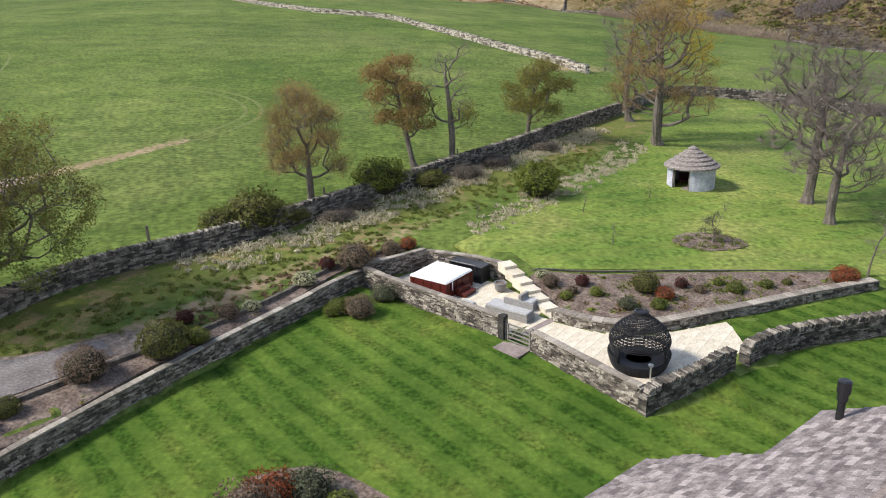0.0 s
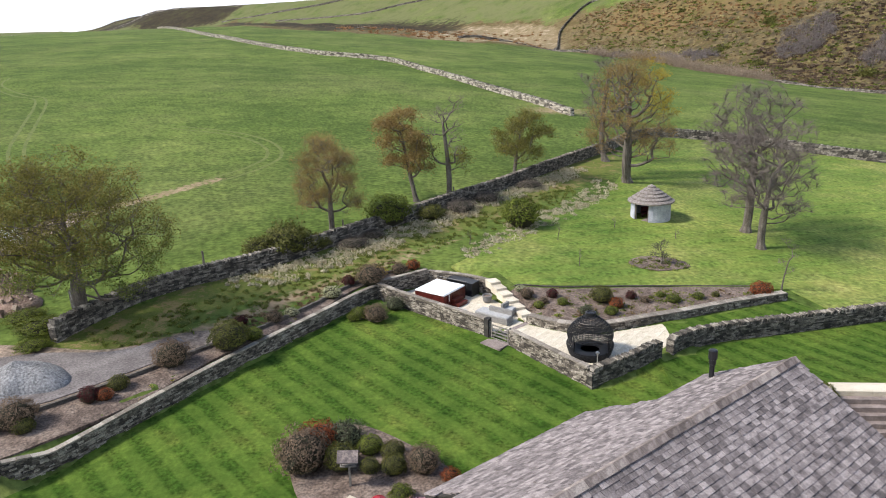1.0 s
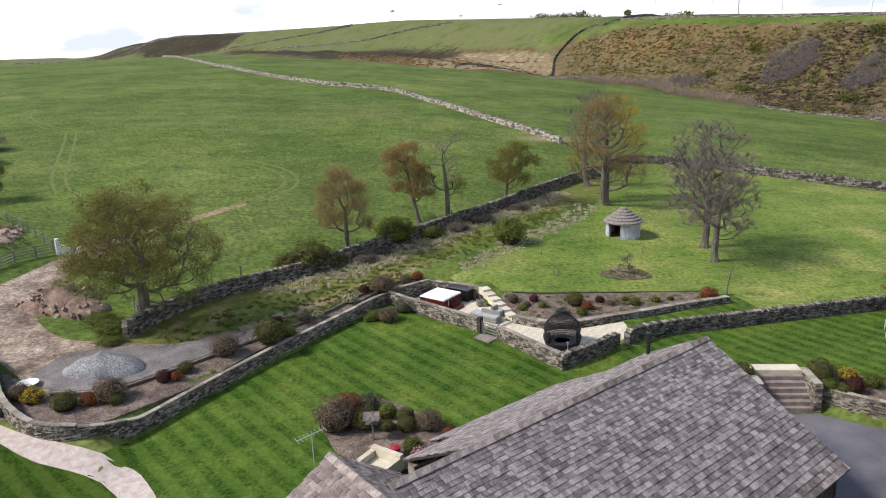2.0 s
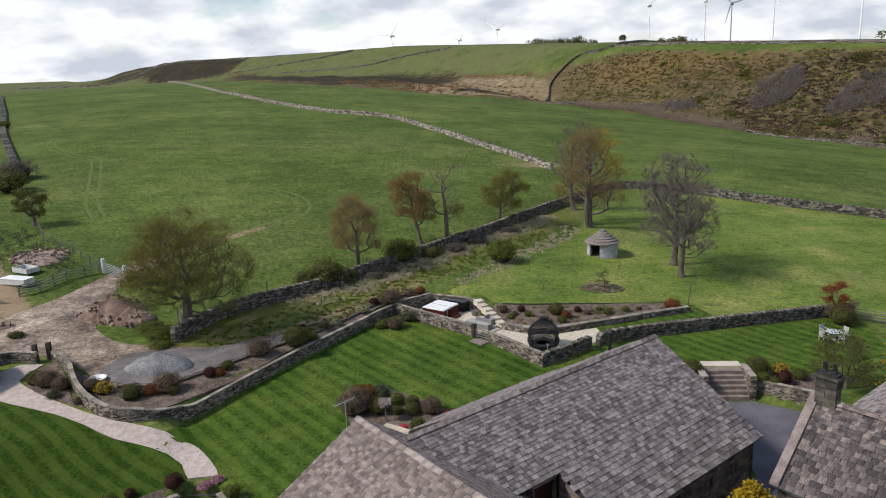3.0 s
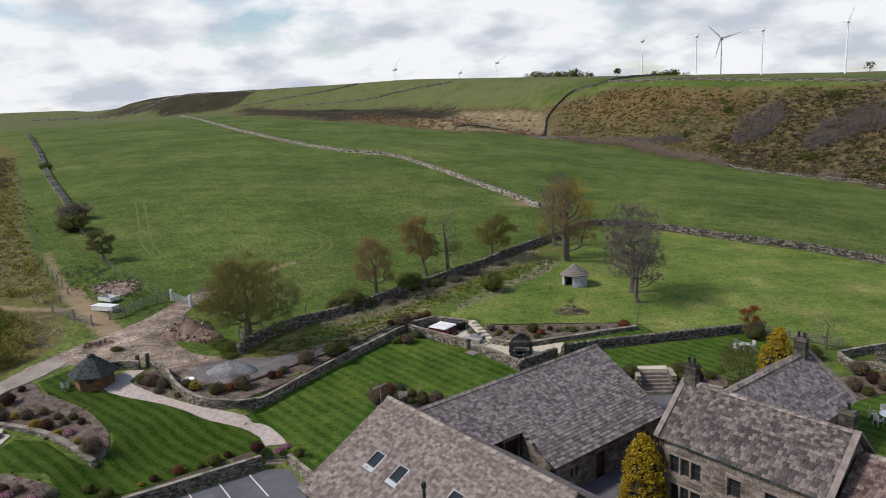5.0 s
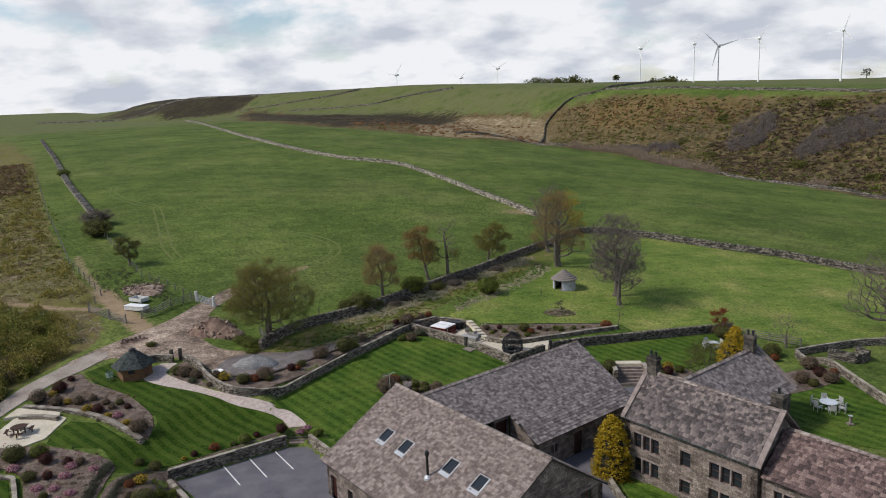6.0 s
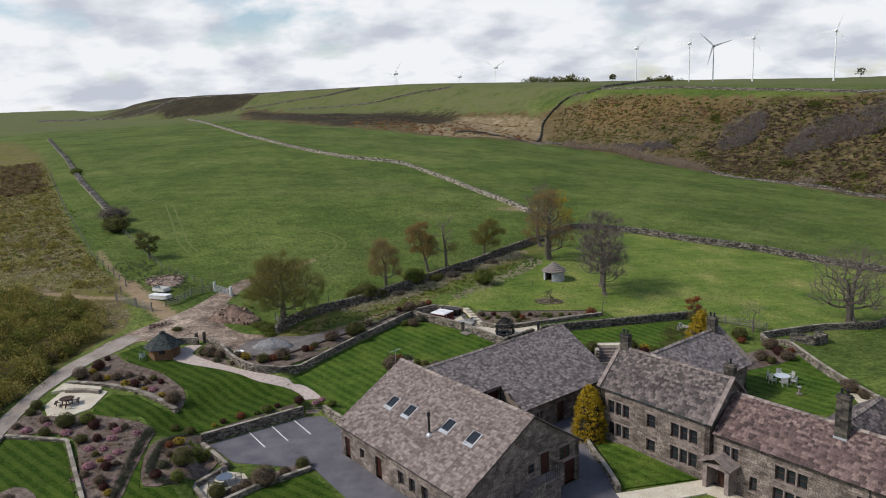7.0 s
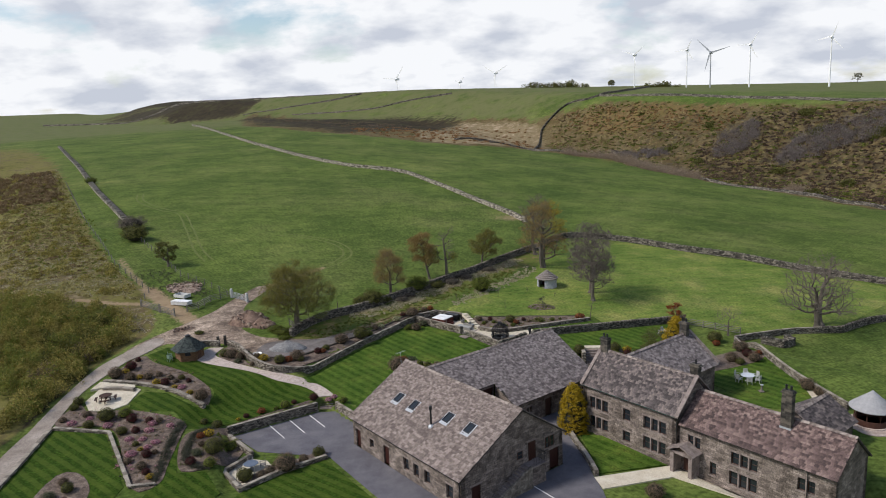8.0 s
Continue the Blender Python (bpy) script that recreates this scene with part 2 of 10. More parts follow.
PALE_STONE_M = surface("pale_drystone", [(0.065, 0.058, 0.048), (0.17, 0.15, 0.122), (0.27, 0.245, 0.20), (0.40, 0.365, 0.305)], scale=1.0, fine=8, bump=0.9, depth=0.05, island=0.5)
# wall core darkened to near-black: gap shade between stones, painted in
CORE_SHADE_M = surface("wall_core_shade", [(0.022, 0.020, 0.018), (0.045, 0.040, 0.035)], scale=3, fine=20, bump=0.6, depth=0.03)

# ---- helpers for building ----
def mesh_of(name, verts, faces, material, smooth_shade=False):
    me = bpy.data.meshes.new(name)
    me.from_pydata([tuple(v) for v in verts], [], [tuple(f) for f in faces])
    me.materials.append(material)
    if smooth_shade:
        me.polygons.foreach_set("use_smooth", [True] * len(me.polygons))
    me.update()
    return me


def part(name, bm, material, parent, label=""):
    """Links a bmesh, a mesh or a (verts, faces) pair as one mesh object under a thing or a part."""
    if isinstance(bm, tuple):
        me = mesh_of(name, bm[0], bm[1], material)
    elif isinstance(bm, bpy.types.Mesh):
        me = bm
    else:
        me = bpy.data.meshes.new(name)
        bmesh.ops.recalc_face_normals(bm, faces=bm.faces)
        bm.to_mesh(me)
        bm.free()
        me.materials.append(material)
    ob = new(name, me)
    ob.parent = parent
    if label:
        ob["label"] = label
    return ob


def thing(name, label, category, group="", kind="", at=None):
    ob = new(name)
    ob.empty_display_size = 0.3
    if at is not None:
        ob.matrix_world = at
    return tagged(ob, label, category, group, kind)


class Shape:
    """Collects boxes and other solids as verts and faces of one mesh."""

    def __init__(self):
        self.v, self.f = [], []

    def add(self, verts, faces):
        n = len(self.v)
        self.v += [tuple(p) for p in verts]
        self.f += [tuple(i + n for i in q) for q in faces]
        return self

    def box(self, lo, hi, m=None, jitter=0.0, rng=random):
        (x0, y0, z0), (x1, y1, z1) = lo, hi
        vs = [Vector((x, y, z)) for z in (z0, z1) for x, y in ((x0, y0), (x1, y0), (x1, y1), (x0, y1))]
        if jitter:
            vs = [v + Vector((rng.uniform(-jitter, jitter), rng.uniform(-jitter, jitter), rng.uniform(-jitter, jitter))) for v in vs]
        if m is not None:
            vs = [m @ v for v in vs]
        return self.add(vs, [(0, 3, 2, 1), (4, 5, 6, 7), (0, 1, 5, 4), (1, 2, 6, 5), (2, 3, 7, 6), (3, 0, 4, 7)])

    def prism(self, outline, z0, z1, m=None):
        n = len(outline)
        vs = [Vector((x, y, z)) for z in (z0, z1) for x, y in outline]
        if m is not None:
            vs = [m @ v for v in vs]
        return self.add(vs, [tuple(range(n - 1, -1, -1)), tuple(range(n, 2 * n))] + [(i, (i + 1) % n, n + (i + 1) % n, n + i) for i in range(n)])

    def lathe(self, profile, sides, m=None):
        vs, fs = [], []
        for r, z in profile:
            for i in range(sides):
                a = 2 * math.pi * i / sides
                vs.append(Vector((r * math.cos(a), r * math.sin(a), z)))
        for k in range(len(profile) - 1):
            for i in range(sides):
                j = (i + 1) % sides
                fs.append((k * sides + i, k * sides + j, (k + 1) * sides + j, (k + 1) * sides + i))
        fs.append(tuple(range(sides - 1, -1, -1)))
        fs.append(tuple((len(profile) - 1) * sides + i for i in range(sides)))
        if m is not None:
            vs = [m @ v for v in vs]
        return self.add(vs, fs)

    def tube(self, a, b, r0, r1, sides=6):
        a, b = Vector(a), Vector(b)
        d = (b - a).normalized()
        x = d.orthogonal().normalized()
        y = d.cross(x)
        vs = [p + (x * math.cos(t) + y * math.sin(t)) * r for p, r in ((a, r0), (b, r1)) for t in [2 * math.pi * i / sides for i in range(sides)]]
        return self.add(vs, [tuple(range(sides - 1, -1, -1)), tuple(range(sides, 2 * sides))] + [(i, (i + 1) % sides, sides + (i + 1) % sides, sides + i) for i in range(sides)])

    def pair(self):
        return self.v, self.f


# ---- lie of the land ----
def smooth(v, lo, hi):
    k = np.clip((v - lo) / (hi - lo), 0.0, 1.0)
    return k * k * (3 - 2 * k)


U, V, O = np.array((0.613, -0.790)), np.array((0.790, 0.613)), np.array((-4.75, 5.6))


def AB(a, b):
    """From the farm's own axes (a along the house's ridge, b across it) to the world."""
    p = O + a * U + b * V
    return float(p[0]), float(p[1])


def outside(poly, x, y):
    """The distance from a closed outline, 0 inside it."""
    x, y = np.asarray(x, float), np.asarray(y, float)
    best, inside = np.full(x.shape, 1e9), np.zeros(x.shape, bool)
    n = len(poly)
    for i in range(n):
        (ax, ay), (bx, by) = poly[i], poly[(i + 1) % n]
        dx, dy = bx - ax, by - ay
        k = np.clip(((x - ax) * dx + (y - ay) * dy) / (dx * dx + dy * dy + 1e-12), 0, 1)
        best = np.minimum(best, np.hypot(x - ax - k * dx, y - ay - k * dy))
        if abs(dy) > 1e-9:
            inside ^= ((ay > y) != (by > y)) & (x < dx * (y - ay) / dy + ax)
    return np.where(inside, 0.0, best)


def natural(x, y):
    """The fields' lie, the bank to the west, the moor's scarp and the plateau behind it."""
    X, Y = 250 * np.tanh(x / 250), 500 * np.tanh(y / 500)
    z = (-0.158 - 0.03253 * X + 0.05934 * Y - 1.437e-4 * X * X - 2.988e-4 * X * Y - 4.155e-5 * Y * Y
         - 7.017e-7 * X * X * Y + 1.587e-7 * X * Y * Y)
    west = -(x + 57 + 0.50 * np.maximum(y - 30, 0) - 0.3 * np.minimum(y - 30, 0))
    west = np.maximum(west, 0) * smooth(west, 0, 30) * (1 - smooth(y, 150, 260))
    z = z - 16 * np.tanh(0.22 * west / 16)
    s = (x - 72) * 0.89 + (y - 422) * 0.455
    t = -(x - 72) * 0.455 + (y - 422) * 0.89
    s2 = s + 0.00064 * np.clip(t - 50, 0, 560) ** 2
    plateau = 36 + 0.048 * np.clip(t, -300, 310) + 0.02 * np.clip(s2, 0, 100) - 0.014 * np.clip(s2 - 100, 0, 700)
    k = smooth(s2, -8, 78)
    z = z + (plateau - z) * k
    z = z + 17 * np.exp(-((x + 570) / 90) ** 2 - ((y - 1640) / 200) ** 2)
    r = np.hypot(x, y)
    return z + 0.012 * np.maximum(r - 900, 0) * (1 - k) + 0.002 * np.maximum(r - 1800, 0)


# levelled parts of the farm: outline, height at a point and slope in y, width of the bank round it
LAWN = [(-4.6, 38.0), (-15.2, 23.6), (-19.0, 17.8), (-16.4, 12.2), (-13.4, 11.2), (-9.8, 6.0), AB(0, 0), AB(-3, 21), (10.6, 27.6), (8.2, 25.2), (3.2, 30.6), (-3.2, 36.6)]
LOW_LAWN = [(-17.4, 14.0), (-16.4, 10.6), (-25.8, 4.6), (-28.0, 6.0), (-24.0, 12.0)]
YARD = [(-10.4, 5.2), (-13.9, 9.9), (-14.2, 10.4), (-16.0, 10.4), (-16.3, 9.7), (-25.6, 3.7), (-22, -9.5), AB(8, -22), AB(60, -22), AB(60, 13), AB(13.5, 13), AB(14.5, 21.0), (26.3, 18.6), (22.8, 21.4), (22.5, 23.1), (19.4, 23.2), (18.9, 21.8), AB(8, 22.3), AB(0, 10), AB(0, -7)]
PATIO = [(-4.7, 37.9), (-1.35, 40.85), (1.2, 41.5), (6.4, 33.2), (14.6, 32.4), (14.0, 28.6), (8.4, 25.6), (3.2, 31.0)]
GARDEN = [AB(14, 21), AB(18, 45), AB(40, 45), AB(44, 22)]
LEVELS = [
    ([AB(8, -22), AB(60, -22), AB(60, -6), AB(8, -6)], 0.0, -1.0, 0.0, 14.0),
    (GARDEN, 10.0, 1.1, 0.02, 6.0),
    (LOW_LAWN, 9.0, 0.05, 0.05, 5.0),
    (YARD, 0.0, -1.0, 0.0, 0.8),
    (LAWN, 11.0, 0.05, 0.056, 0.9),
    (PATIO, 30.0, 1.25, 0.0, 0.8),
]


def ground_height(x, y):
    x, y = np.asarray(x, float), np.asarray(y, float)
    z = natural(x, y)
    # the garden below the drive falls to the yard
    for poly, y0, z0, slope, bank in LEVELS:
        k = 1 - smooth(outside(poly, x, y), 0.0, bank)
        z = z + (z0 + slope * (y - y0) - z) * k
    return z


def gz(x, y):
    return float(land(np.array([x]), np.array([y]))[0])


def curve_through(pts, closed=False, step=0.8):
    """A smooth line through the points (Catmull-Rom), as xy pairs about step apart."""
    n, out = len(pts), []
    for i in range(n if closed else n - 1):
        p = [np.array(pts[j % n] if closed else pts[min(max(j, 0), n - 1)], float) for j in (i - 1, i, i + 1, i + 2)]
        k = max(1, int(np.hypot(*(p[2] - p[1])) / step))
        for q in range(k):
            t = q / k
            out.append(tuple(0.5 * (2 * p[1] + (p[2] - p[0]) * t + (2 * p[0] - 5 * p[1] + 4 * p[2] - p[3]) * t * t + (3 * p[1] - p[0] - 3 * p[2] + p[3]) * t ** 3)))
    if not closed:
        out.append(tuple(np.array(pts[-1], float)))
    return out


def along_line(pts, x, y):
    """The distance from an open line."""
    x, y = np.asarray(x, float), np.asarray(y, float)
    best = np.full(x.shape, 1e9)
    for (ax, ay), (bx, by) in zip(pts[:-1], pts[1:]):
        dx, dy = bx - ax, by - ay
        k = np.clip(((x - ax) * dx + (y - ay) * dy) / (dx * dx + dy * dy + 1e-12), 0, 1)
        best = np.minimum(best, np.hypot(x - ax - k * dx, y - ay - k * dy))
    return best


def axis(lo, hi, step, far_lo, far_hi, grow):
    mid = list(np.arange(lo, hi + step * 0.5, step))
    up, s = [], step
    while (up[-1] if up else hi) < far_hi:
        s *= grow
        up.append((up[-1] if up else mid[-1]) + s)
    down, s = [], step
    while (down[-1] if down else lo) > far_lo:
        s *= grow
        down.append((down[-1] if down else mid[0]) - s)
    return np.array(down[::-1] + mid + up)


gx, gy = axis(-56, 60, 0.7, -4200, 4200, 1.045), axis(-30, 60, 0.7, -900, 4600, 1.03)
GX, GY = np.meshgrid(gx, gy)
GZ = ground_height(GX, GY)
rel = np.array([noise.fractal(Vector((x * 0.02, y * 0.02, 3.1)), 0.9, 2.0, 4) for x, y in zip(GX.ravel(), GY.ravel())]).reshape(GX.shape)
s_moor = (GX - 72) * 0.89 + (GY - 422) * 0.455
t_moor = -(GX - 72) * 0.455 + (GY - 422) * 0.89
s_moor = s_moor + 0.00064 * np.clip(t_moor - 50, 0, 560) ** 2
MOOR = [(-220, 783), (-170, 731), (-117, 637), (-90, 604), (-50, 613), (5, 566), (48, 518), (68, 493), (90, 481), (103, 470), (116, 451), (136, 420), (152, 389), (174, 353), (191, 321), (209, 299), (260, 250), (420, 60), (300, 20), (215, 95), (170, 150), (147, 200), (129, 238), (99, 310), (60, 352), (34, 345), (8, 340), (-19, 362), (-48, 390), (-82, 423), (-110, 446), (-153, 522)]


def zone(poly, soft):
    return np.exp(-(outside(poly, GX, GY) / soft) ** 2)


moor = zone(MOOR, 6.0) * (0.5 + 0.5 * smooth(outside([(30, 470), (104, 500), (116, 451), (90, 481)], GX, GY), 0, 8))
dark_face = zone([(-600, 1330), (-480, 1190), (-395, 1040), (-335, 930), (-285, 900), (-225, 860), (-240, 815), (-320, 850), (-420, 1000), (-560, 1230)], 14)
far_hill = np.exp(-((GX + 560) / 170) ** 2 - ((GY - 1560) / 260) ** 2)
moor = np.maximum(np.maximum(moor, far_hill), dark_face)
dark = np.maximum(np.maximum(dark_face, far_hill), 0.72 * zone([(-210, 760), (-120, 640), (-50, 612), (5, 560), (-5, 510), (-32, 440), (-52, 420), (-130, 520)], 22))
dark = np.maximum(dark, 0.46 * zone([(135, 395), (190, 318), (215, 285), (240, 240), (180, 240), (150, 262), (128, 320), (125, 350)], 14))
SCRUB_EDGE = [(-90, 40), (-82, 50), (-73, 49), (-66, 46), (-58, 43.8), (-52.5, 40), (-49.0, 34), (-47.9, 27), (-48.6, 20), (-49.0, 13), (-49.2, 4), (-50.4, -2), (-54, 9), (-58, 12), (-66, 9), (-82, 10)]
dark = np.maximum(dark, 0.7 * zone(SCRUB_EDGE, 1.0))
sand = 0.72 * zone([(20, 535), (55, 500), (70, 470), (62, 380), (30, 350), (-5, 372), (-8, 440)], 10)
rust = 0.56 * zone([(108, 445), (136, 418), (172, 352), (160, 345), (128, 390), (104, 425)], 9)
BANK_EDGE = [(-48.3, -60), (-48.6, 8), (-48.3, 18), (-46.6, 26), (-44.6, 33), (-46.5, 39), (-52.6, 51.3), (-66.6, 69.9), (-93.4, 113.9), (-164.1, 238.3), (-400, 600), (-900, 600), (-900, -60)]
bank = np.where(outside(BANK_EDGE, GX, GY) == 0, 0.4 + 0.6 * smooth(along_line(BANK_EDGE[:11], GX, GY), 0, 2), 0.0) * (1 - smooth(GY, 240, 420))
FIELD_TRACK = [(-32.5, 54.0), (-27.0, 62.0), (-24.2, 66.4), (-20.0, 78.0), (-24.0, 86.0), (-34.0, 92.0)]
worn = np.exp(-(along_line(FIELD_TRACK[:3], GX, GY) / 1.3) ** 2) * 0.62
worn = np.maximum(worn, 0.62 * np.exp(-((GX - 20) / 9) ** 2 - ((GY - 118) / 5) ** 2))
GARDEN_TRACK = [(-17.5, 28.4), (-12.6, 33.6), (-8.2, 38.6), (-3.4, 43.6), (4.0, 51.5), (12.0, 60.5)]
worn = np.maximum(worn, 0.66 * np.exp(-(along_line(GARDEN_TRACK, GX, GY) / 1.1) ** 2) * (1 - smooth(GY, 38, 60)))
BANK_PATH = [(-120, 75), (-82.6, 56.9), (-67.3, 47.7), (-56.6, 45.5), (-50.7, 45.2)]
worn = np.maximum(worn, 0.85 * np.exp(-(along_line(BANK_PATH, GX, GY) / 0.9) ** 2))
GATE_TRACK = [(-40.5, 37.0), (-46.0, 43.6), (-53.7, 53.5), (-60.4, 62.9), (-67.8, 74.8)]
worn = np.maximum(worn, 0.9 * np.exp(-(along_line(GATE_TRACK[:3], GX, GY) / 1.9) ** 2))
worn = np.maximum(worn, 0.68 * np.exp(-(along_line(GATE_TRACK[2:], GX, GY) / 1.0) ** 2))
DRY_WALL = [(-23.2, 29.9), (-21.6, 33.6), (-18.8, 37.4), (-12.9, 42.2), (-8.7, 47.0), (-3.7, 52.4), (0.5, 57.2), (5.6, 63.1), (11.9, 71.7), (19.8, 82.0)]
verge = np.where((GX > -30) & (GX < 26) & (GY > 24) & (GY < 84), np.exp(-(np.maximum(along_line(DRY_WALL, GX, GY) - 2.0, 0) / 4.0) ** 2), 0) * (outside([(-23, 30), (-9, 47), (20, 82), (26, 75), (7, 50), (-4, 41), (-14, 28)], GX, GY) < 1.0)
upland = 0.62 * smooth(np.hypot(GX, GY), 400, 560)
RELIEF = rel * (moor * 2.6 + bank * 0.9 + verge * 0.15 + np.where(np.hypot(GX, GY) > 120, 0.35, 0.0))
GZ = GZ + RELIEF


def land(x, y):
    """The ground's height with its small relief."""
    x, y = np.asarray(x, float), np.asarray(y, float)
    i, j = np.clip(np.searchsorted(gx, x) - 1, 0, len(gx) - 2), np.clip(np.searchsorted(gy, y) - 1, 0, len(gy) - 2)
    u, v = np.clip((x - gx[i]) / (gx[i + 1] - gx[i]), 0, 1), np.clip((y - gy[j]) / (gy[j + 1] - gy[j]), 0, 1)
    r = (RELIEF[j, i] * (1 - u) + RELIEF[j, i + 1] * u) * (1 - v) + (RELIEF[j + 1, i] * (1 - u) + RELIEF[j + 1, i + 1] * u) * v
    return ground_height(x, y) + r


ny, nx = GX.shape
g_verts = np.stack([GX.ravel(), GY.ravel(), GZ.ravel()], 1)
idx = np.arange(ny * nx).reshape(ny, nx)
g_faces = np.stack([idx[:-1, :-1].ravel(), idx[:-1, 1:].ravel(), idx[1:, 1:].ravel(), idx[1:, :-1].ravel()], 1)
g_me = mesh_of("ground", g_verts.tolist(), g_faces.tolist(), GRASS, True)
for nm, values in (("upland", upland), ("moor", moor), ("dark", dark), ("sand", sand), ("rust", rust), ("bank", bank), ("worn", worn), ("verge", verge)):
    g_me.attributes.new(nm, "FLOAT", "POINT").data.foreach_set("value", values.ravel().astype(np.float32))
ground = tagged(new("ground", g_me), "green sheep pasture rising to brown heather moor and hills", "ground", kind="structure")


def sheet(name, outline, material, label, category, lift=0.05, smooth_line=True, step=0.9, kind="structure", flat_z=None, skirt=0.12):
    """A thin layer on the ground inside an outline, with an edge that goes into the earth."""
    from_line = curve_through(outline, True, step) if smooth_line else [tuple(p) for p in outline]
    xs, ys = [p[0] for p in from_line], [p[1] for p in from_line]
    ix, iy = np.meshgrid(np.arange(min(xs) + step / 2, max(xs), step), np.arange(min(ys) + step / 2, max(ys), step))
    line_in = (outside(from_line, ix, iy) == 0) & (along_line(from_line + from_line[:1], ix, iy) > step * 0.4)
    pts = [Vector(p) for p in from_line] + [Vector((float(a), float(b))) for a, b in zip(ix[line_in], iy[line_in])]
    n = len(from_line)
    res = delaunay_2d_cdt(pts, [(i, (i + 1) % n) for i in range(n)], [], 1, 1e-5)
    vx, vy = np.array([v.x for v in res[0]]), np.array([v.y for v in res[0]])
    vz = (land(vx, vy) if flat_z is None else np.full(vx.shape, flat_z)) + lift
    sh = Shape()
    sh.add([Vector(q) for q in zip(vx.tolist(), vy.tolist(), vz.tolist())], [tuple(f) for f in res[2]])
    top = len(sh.v)
    line_z = land(np.array(xs), np.array(ys)) if flat_z is None else np.full(n, flat_z)
    rim = [(x, y, float(z) + lift) for x, y, z in zip(xs, ys, line_z)]
    low = [(x, y, z - lift - skirt) for x, y, z in rim]
    sh.add(rim + low, [(i, (i + 1) % n, n + (i + 1) % n, n + i) for i in range(n)])
    me = mesh_of(name, sh.v, sh.f, material)
    me.polygons.foreach_set("use_smooth", [i < len(res[2]) for i in range(len(me.polygons))])
    bm = bmesh.new()
    bm.from_mesh(me)
    for f in bm.faces:
        if abs(f.normal.z) > 0.5 and f.normal.z < 0:
            f.normal_flip()
    bm.to_mesh(me)
    bm.free()
    return tagged(new(name, me), label, category, kind=kind)




# ---- lawns, drives, paths and beds ----
sheet("lawn_garden", [(-5.0, 37.4), (-15.5, 23.2), (-18.6, 18.4), (-19.4, 16.2), (-17.5, 15.5), (-16.1, 14.1), (-14.6, 11.6), (-9.5, 4.0), AB(0, -1), AB(-4.0, 18), AB(-1, 22.5), (12.35, 24.0), (12.3, 26.5), (11.8, 27.3), (8.0, 24.7), (3.2, 30.6), (-2.9, 36.2)], LAWN_M, "striped freshly mown garden lawn", "lawn", smooth_line=False)
sheet("lawn_rear", [(12.6, 27.4), (15.5, 29.4), (20.4, 30.8), (25.5, 32.2), (34.7, 34.6), (38, 33.2), (36.5, 27), (30.4, 24.6), (26.2, 22.6), (22.8, 23.6), (18.6, 23.7), AB(2.0, 22.3), AB(-1.0, 21.6), (11.7, 26.9)], LAWN_M, "mown lawn between barn and field wall", "lawn", smooth_line=False, lift=0.062)
sheet("meadow", [(0.4, 42.0), (7.5, 51.8), (15.5, 60.5), (19.5, 69.4), (24.9, 83.0), (43.0, 92.0), (64.4, 77.0), (72.2, 69.0), (84.0, 58.5), (76.8, 46.7), (63.5, 35.6), (56, 33.2), (47, 30.4), (42, 34.2), (36, 36.6), (25.5, 33.6), (24.0, 38.0), (14.0, 38.4), (5.0, 38.4), (2.2, 40.3)], MEADOW_M, "pale mown meadow grass with faint stripes", "meadow", smooth_line=False, step=1.4)
sheet("strip_lawn", [(13.4, 32.2), (18.2, 34.0), (23.2, 36.0), (25.2, 33.3), (20.2, 32.0), (15.3, 30.6), (13.2, 29.4)], LAWN_M, "strip of lawn between retaining wall and field wall", "lawn", smooth_line=False)
sheet("terrace_lawn", [AB(15.5, 31.5), AB(18.6, 44.0), AB(24, 42.6), AB(31, 38.6), AB(30.5, 30.2), AB(23, 26.5), AB(22.8, 30)], LAWN_M, "small striped lawn of the walled terrace garden", "lawn", smooth_line=False)
sheet("lower_lawn", [(-42.2, 23.5), (-40.4, 26.2), (-37.6, 25.0), (-35.2, 21.2), (-32.4, 20.3), (-29.4, 19.0), (-27.2, 18.1), (-24.4, 16.6), (-22.4, 15.7), (-20.4, 15.3), (-18.5, 14.6), (-17.1, 13.3), (-16.3, 11.4), (-18.4, 9.8), (-25.4, 5.4), (-27.4, 4.6), (-29.9, 1.4), (-29.0, -3), (-27.8, -6.6), (-25.0, -6.2), (-22.6, -9.5), (-25, -16), (-31, -16), (-29.0, -8.0), (-29.3, -4), (-30.2, 4.0), (-31.2, 5.2), (-38.4, 7.6), (-38.9, 9.5), (-38.2, 12.0), (-35.3, 11.5), (-29.9, 8.2), (-29.2, 9), (-29.8, 12.5), (-34.4, 17.5), (-40, 21)], LAWN2_M, "striped dark green lawn curving between beds", "lawn", smooth_line=False)
sheet("corner_lawn", [(-45.0, 2.6), (-38.6, 1.6), (-32.2, -8.9), (-33, -16), (-44.6, -20), (-44.8, -6)], LAWN2_M, "striped lawn beside the lane", "lawn", smooth_line=False)
sheet("yard_lawn", [(-13.4, -2.8), (-20.4, -8.2), (-24, -16), (-9, -24), (-7.6, -11)], LAWN2_M, "striped lawn below the parking yard", "lawn", smooth_line=False)
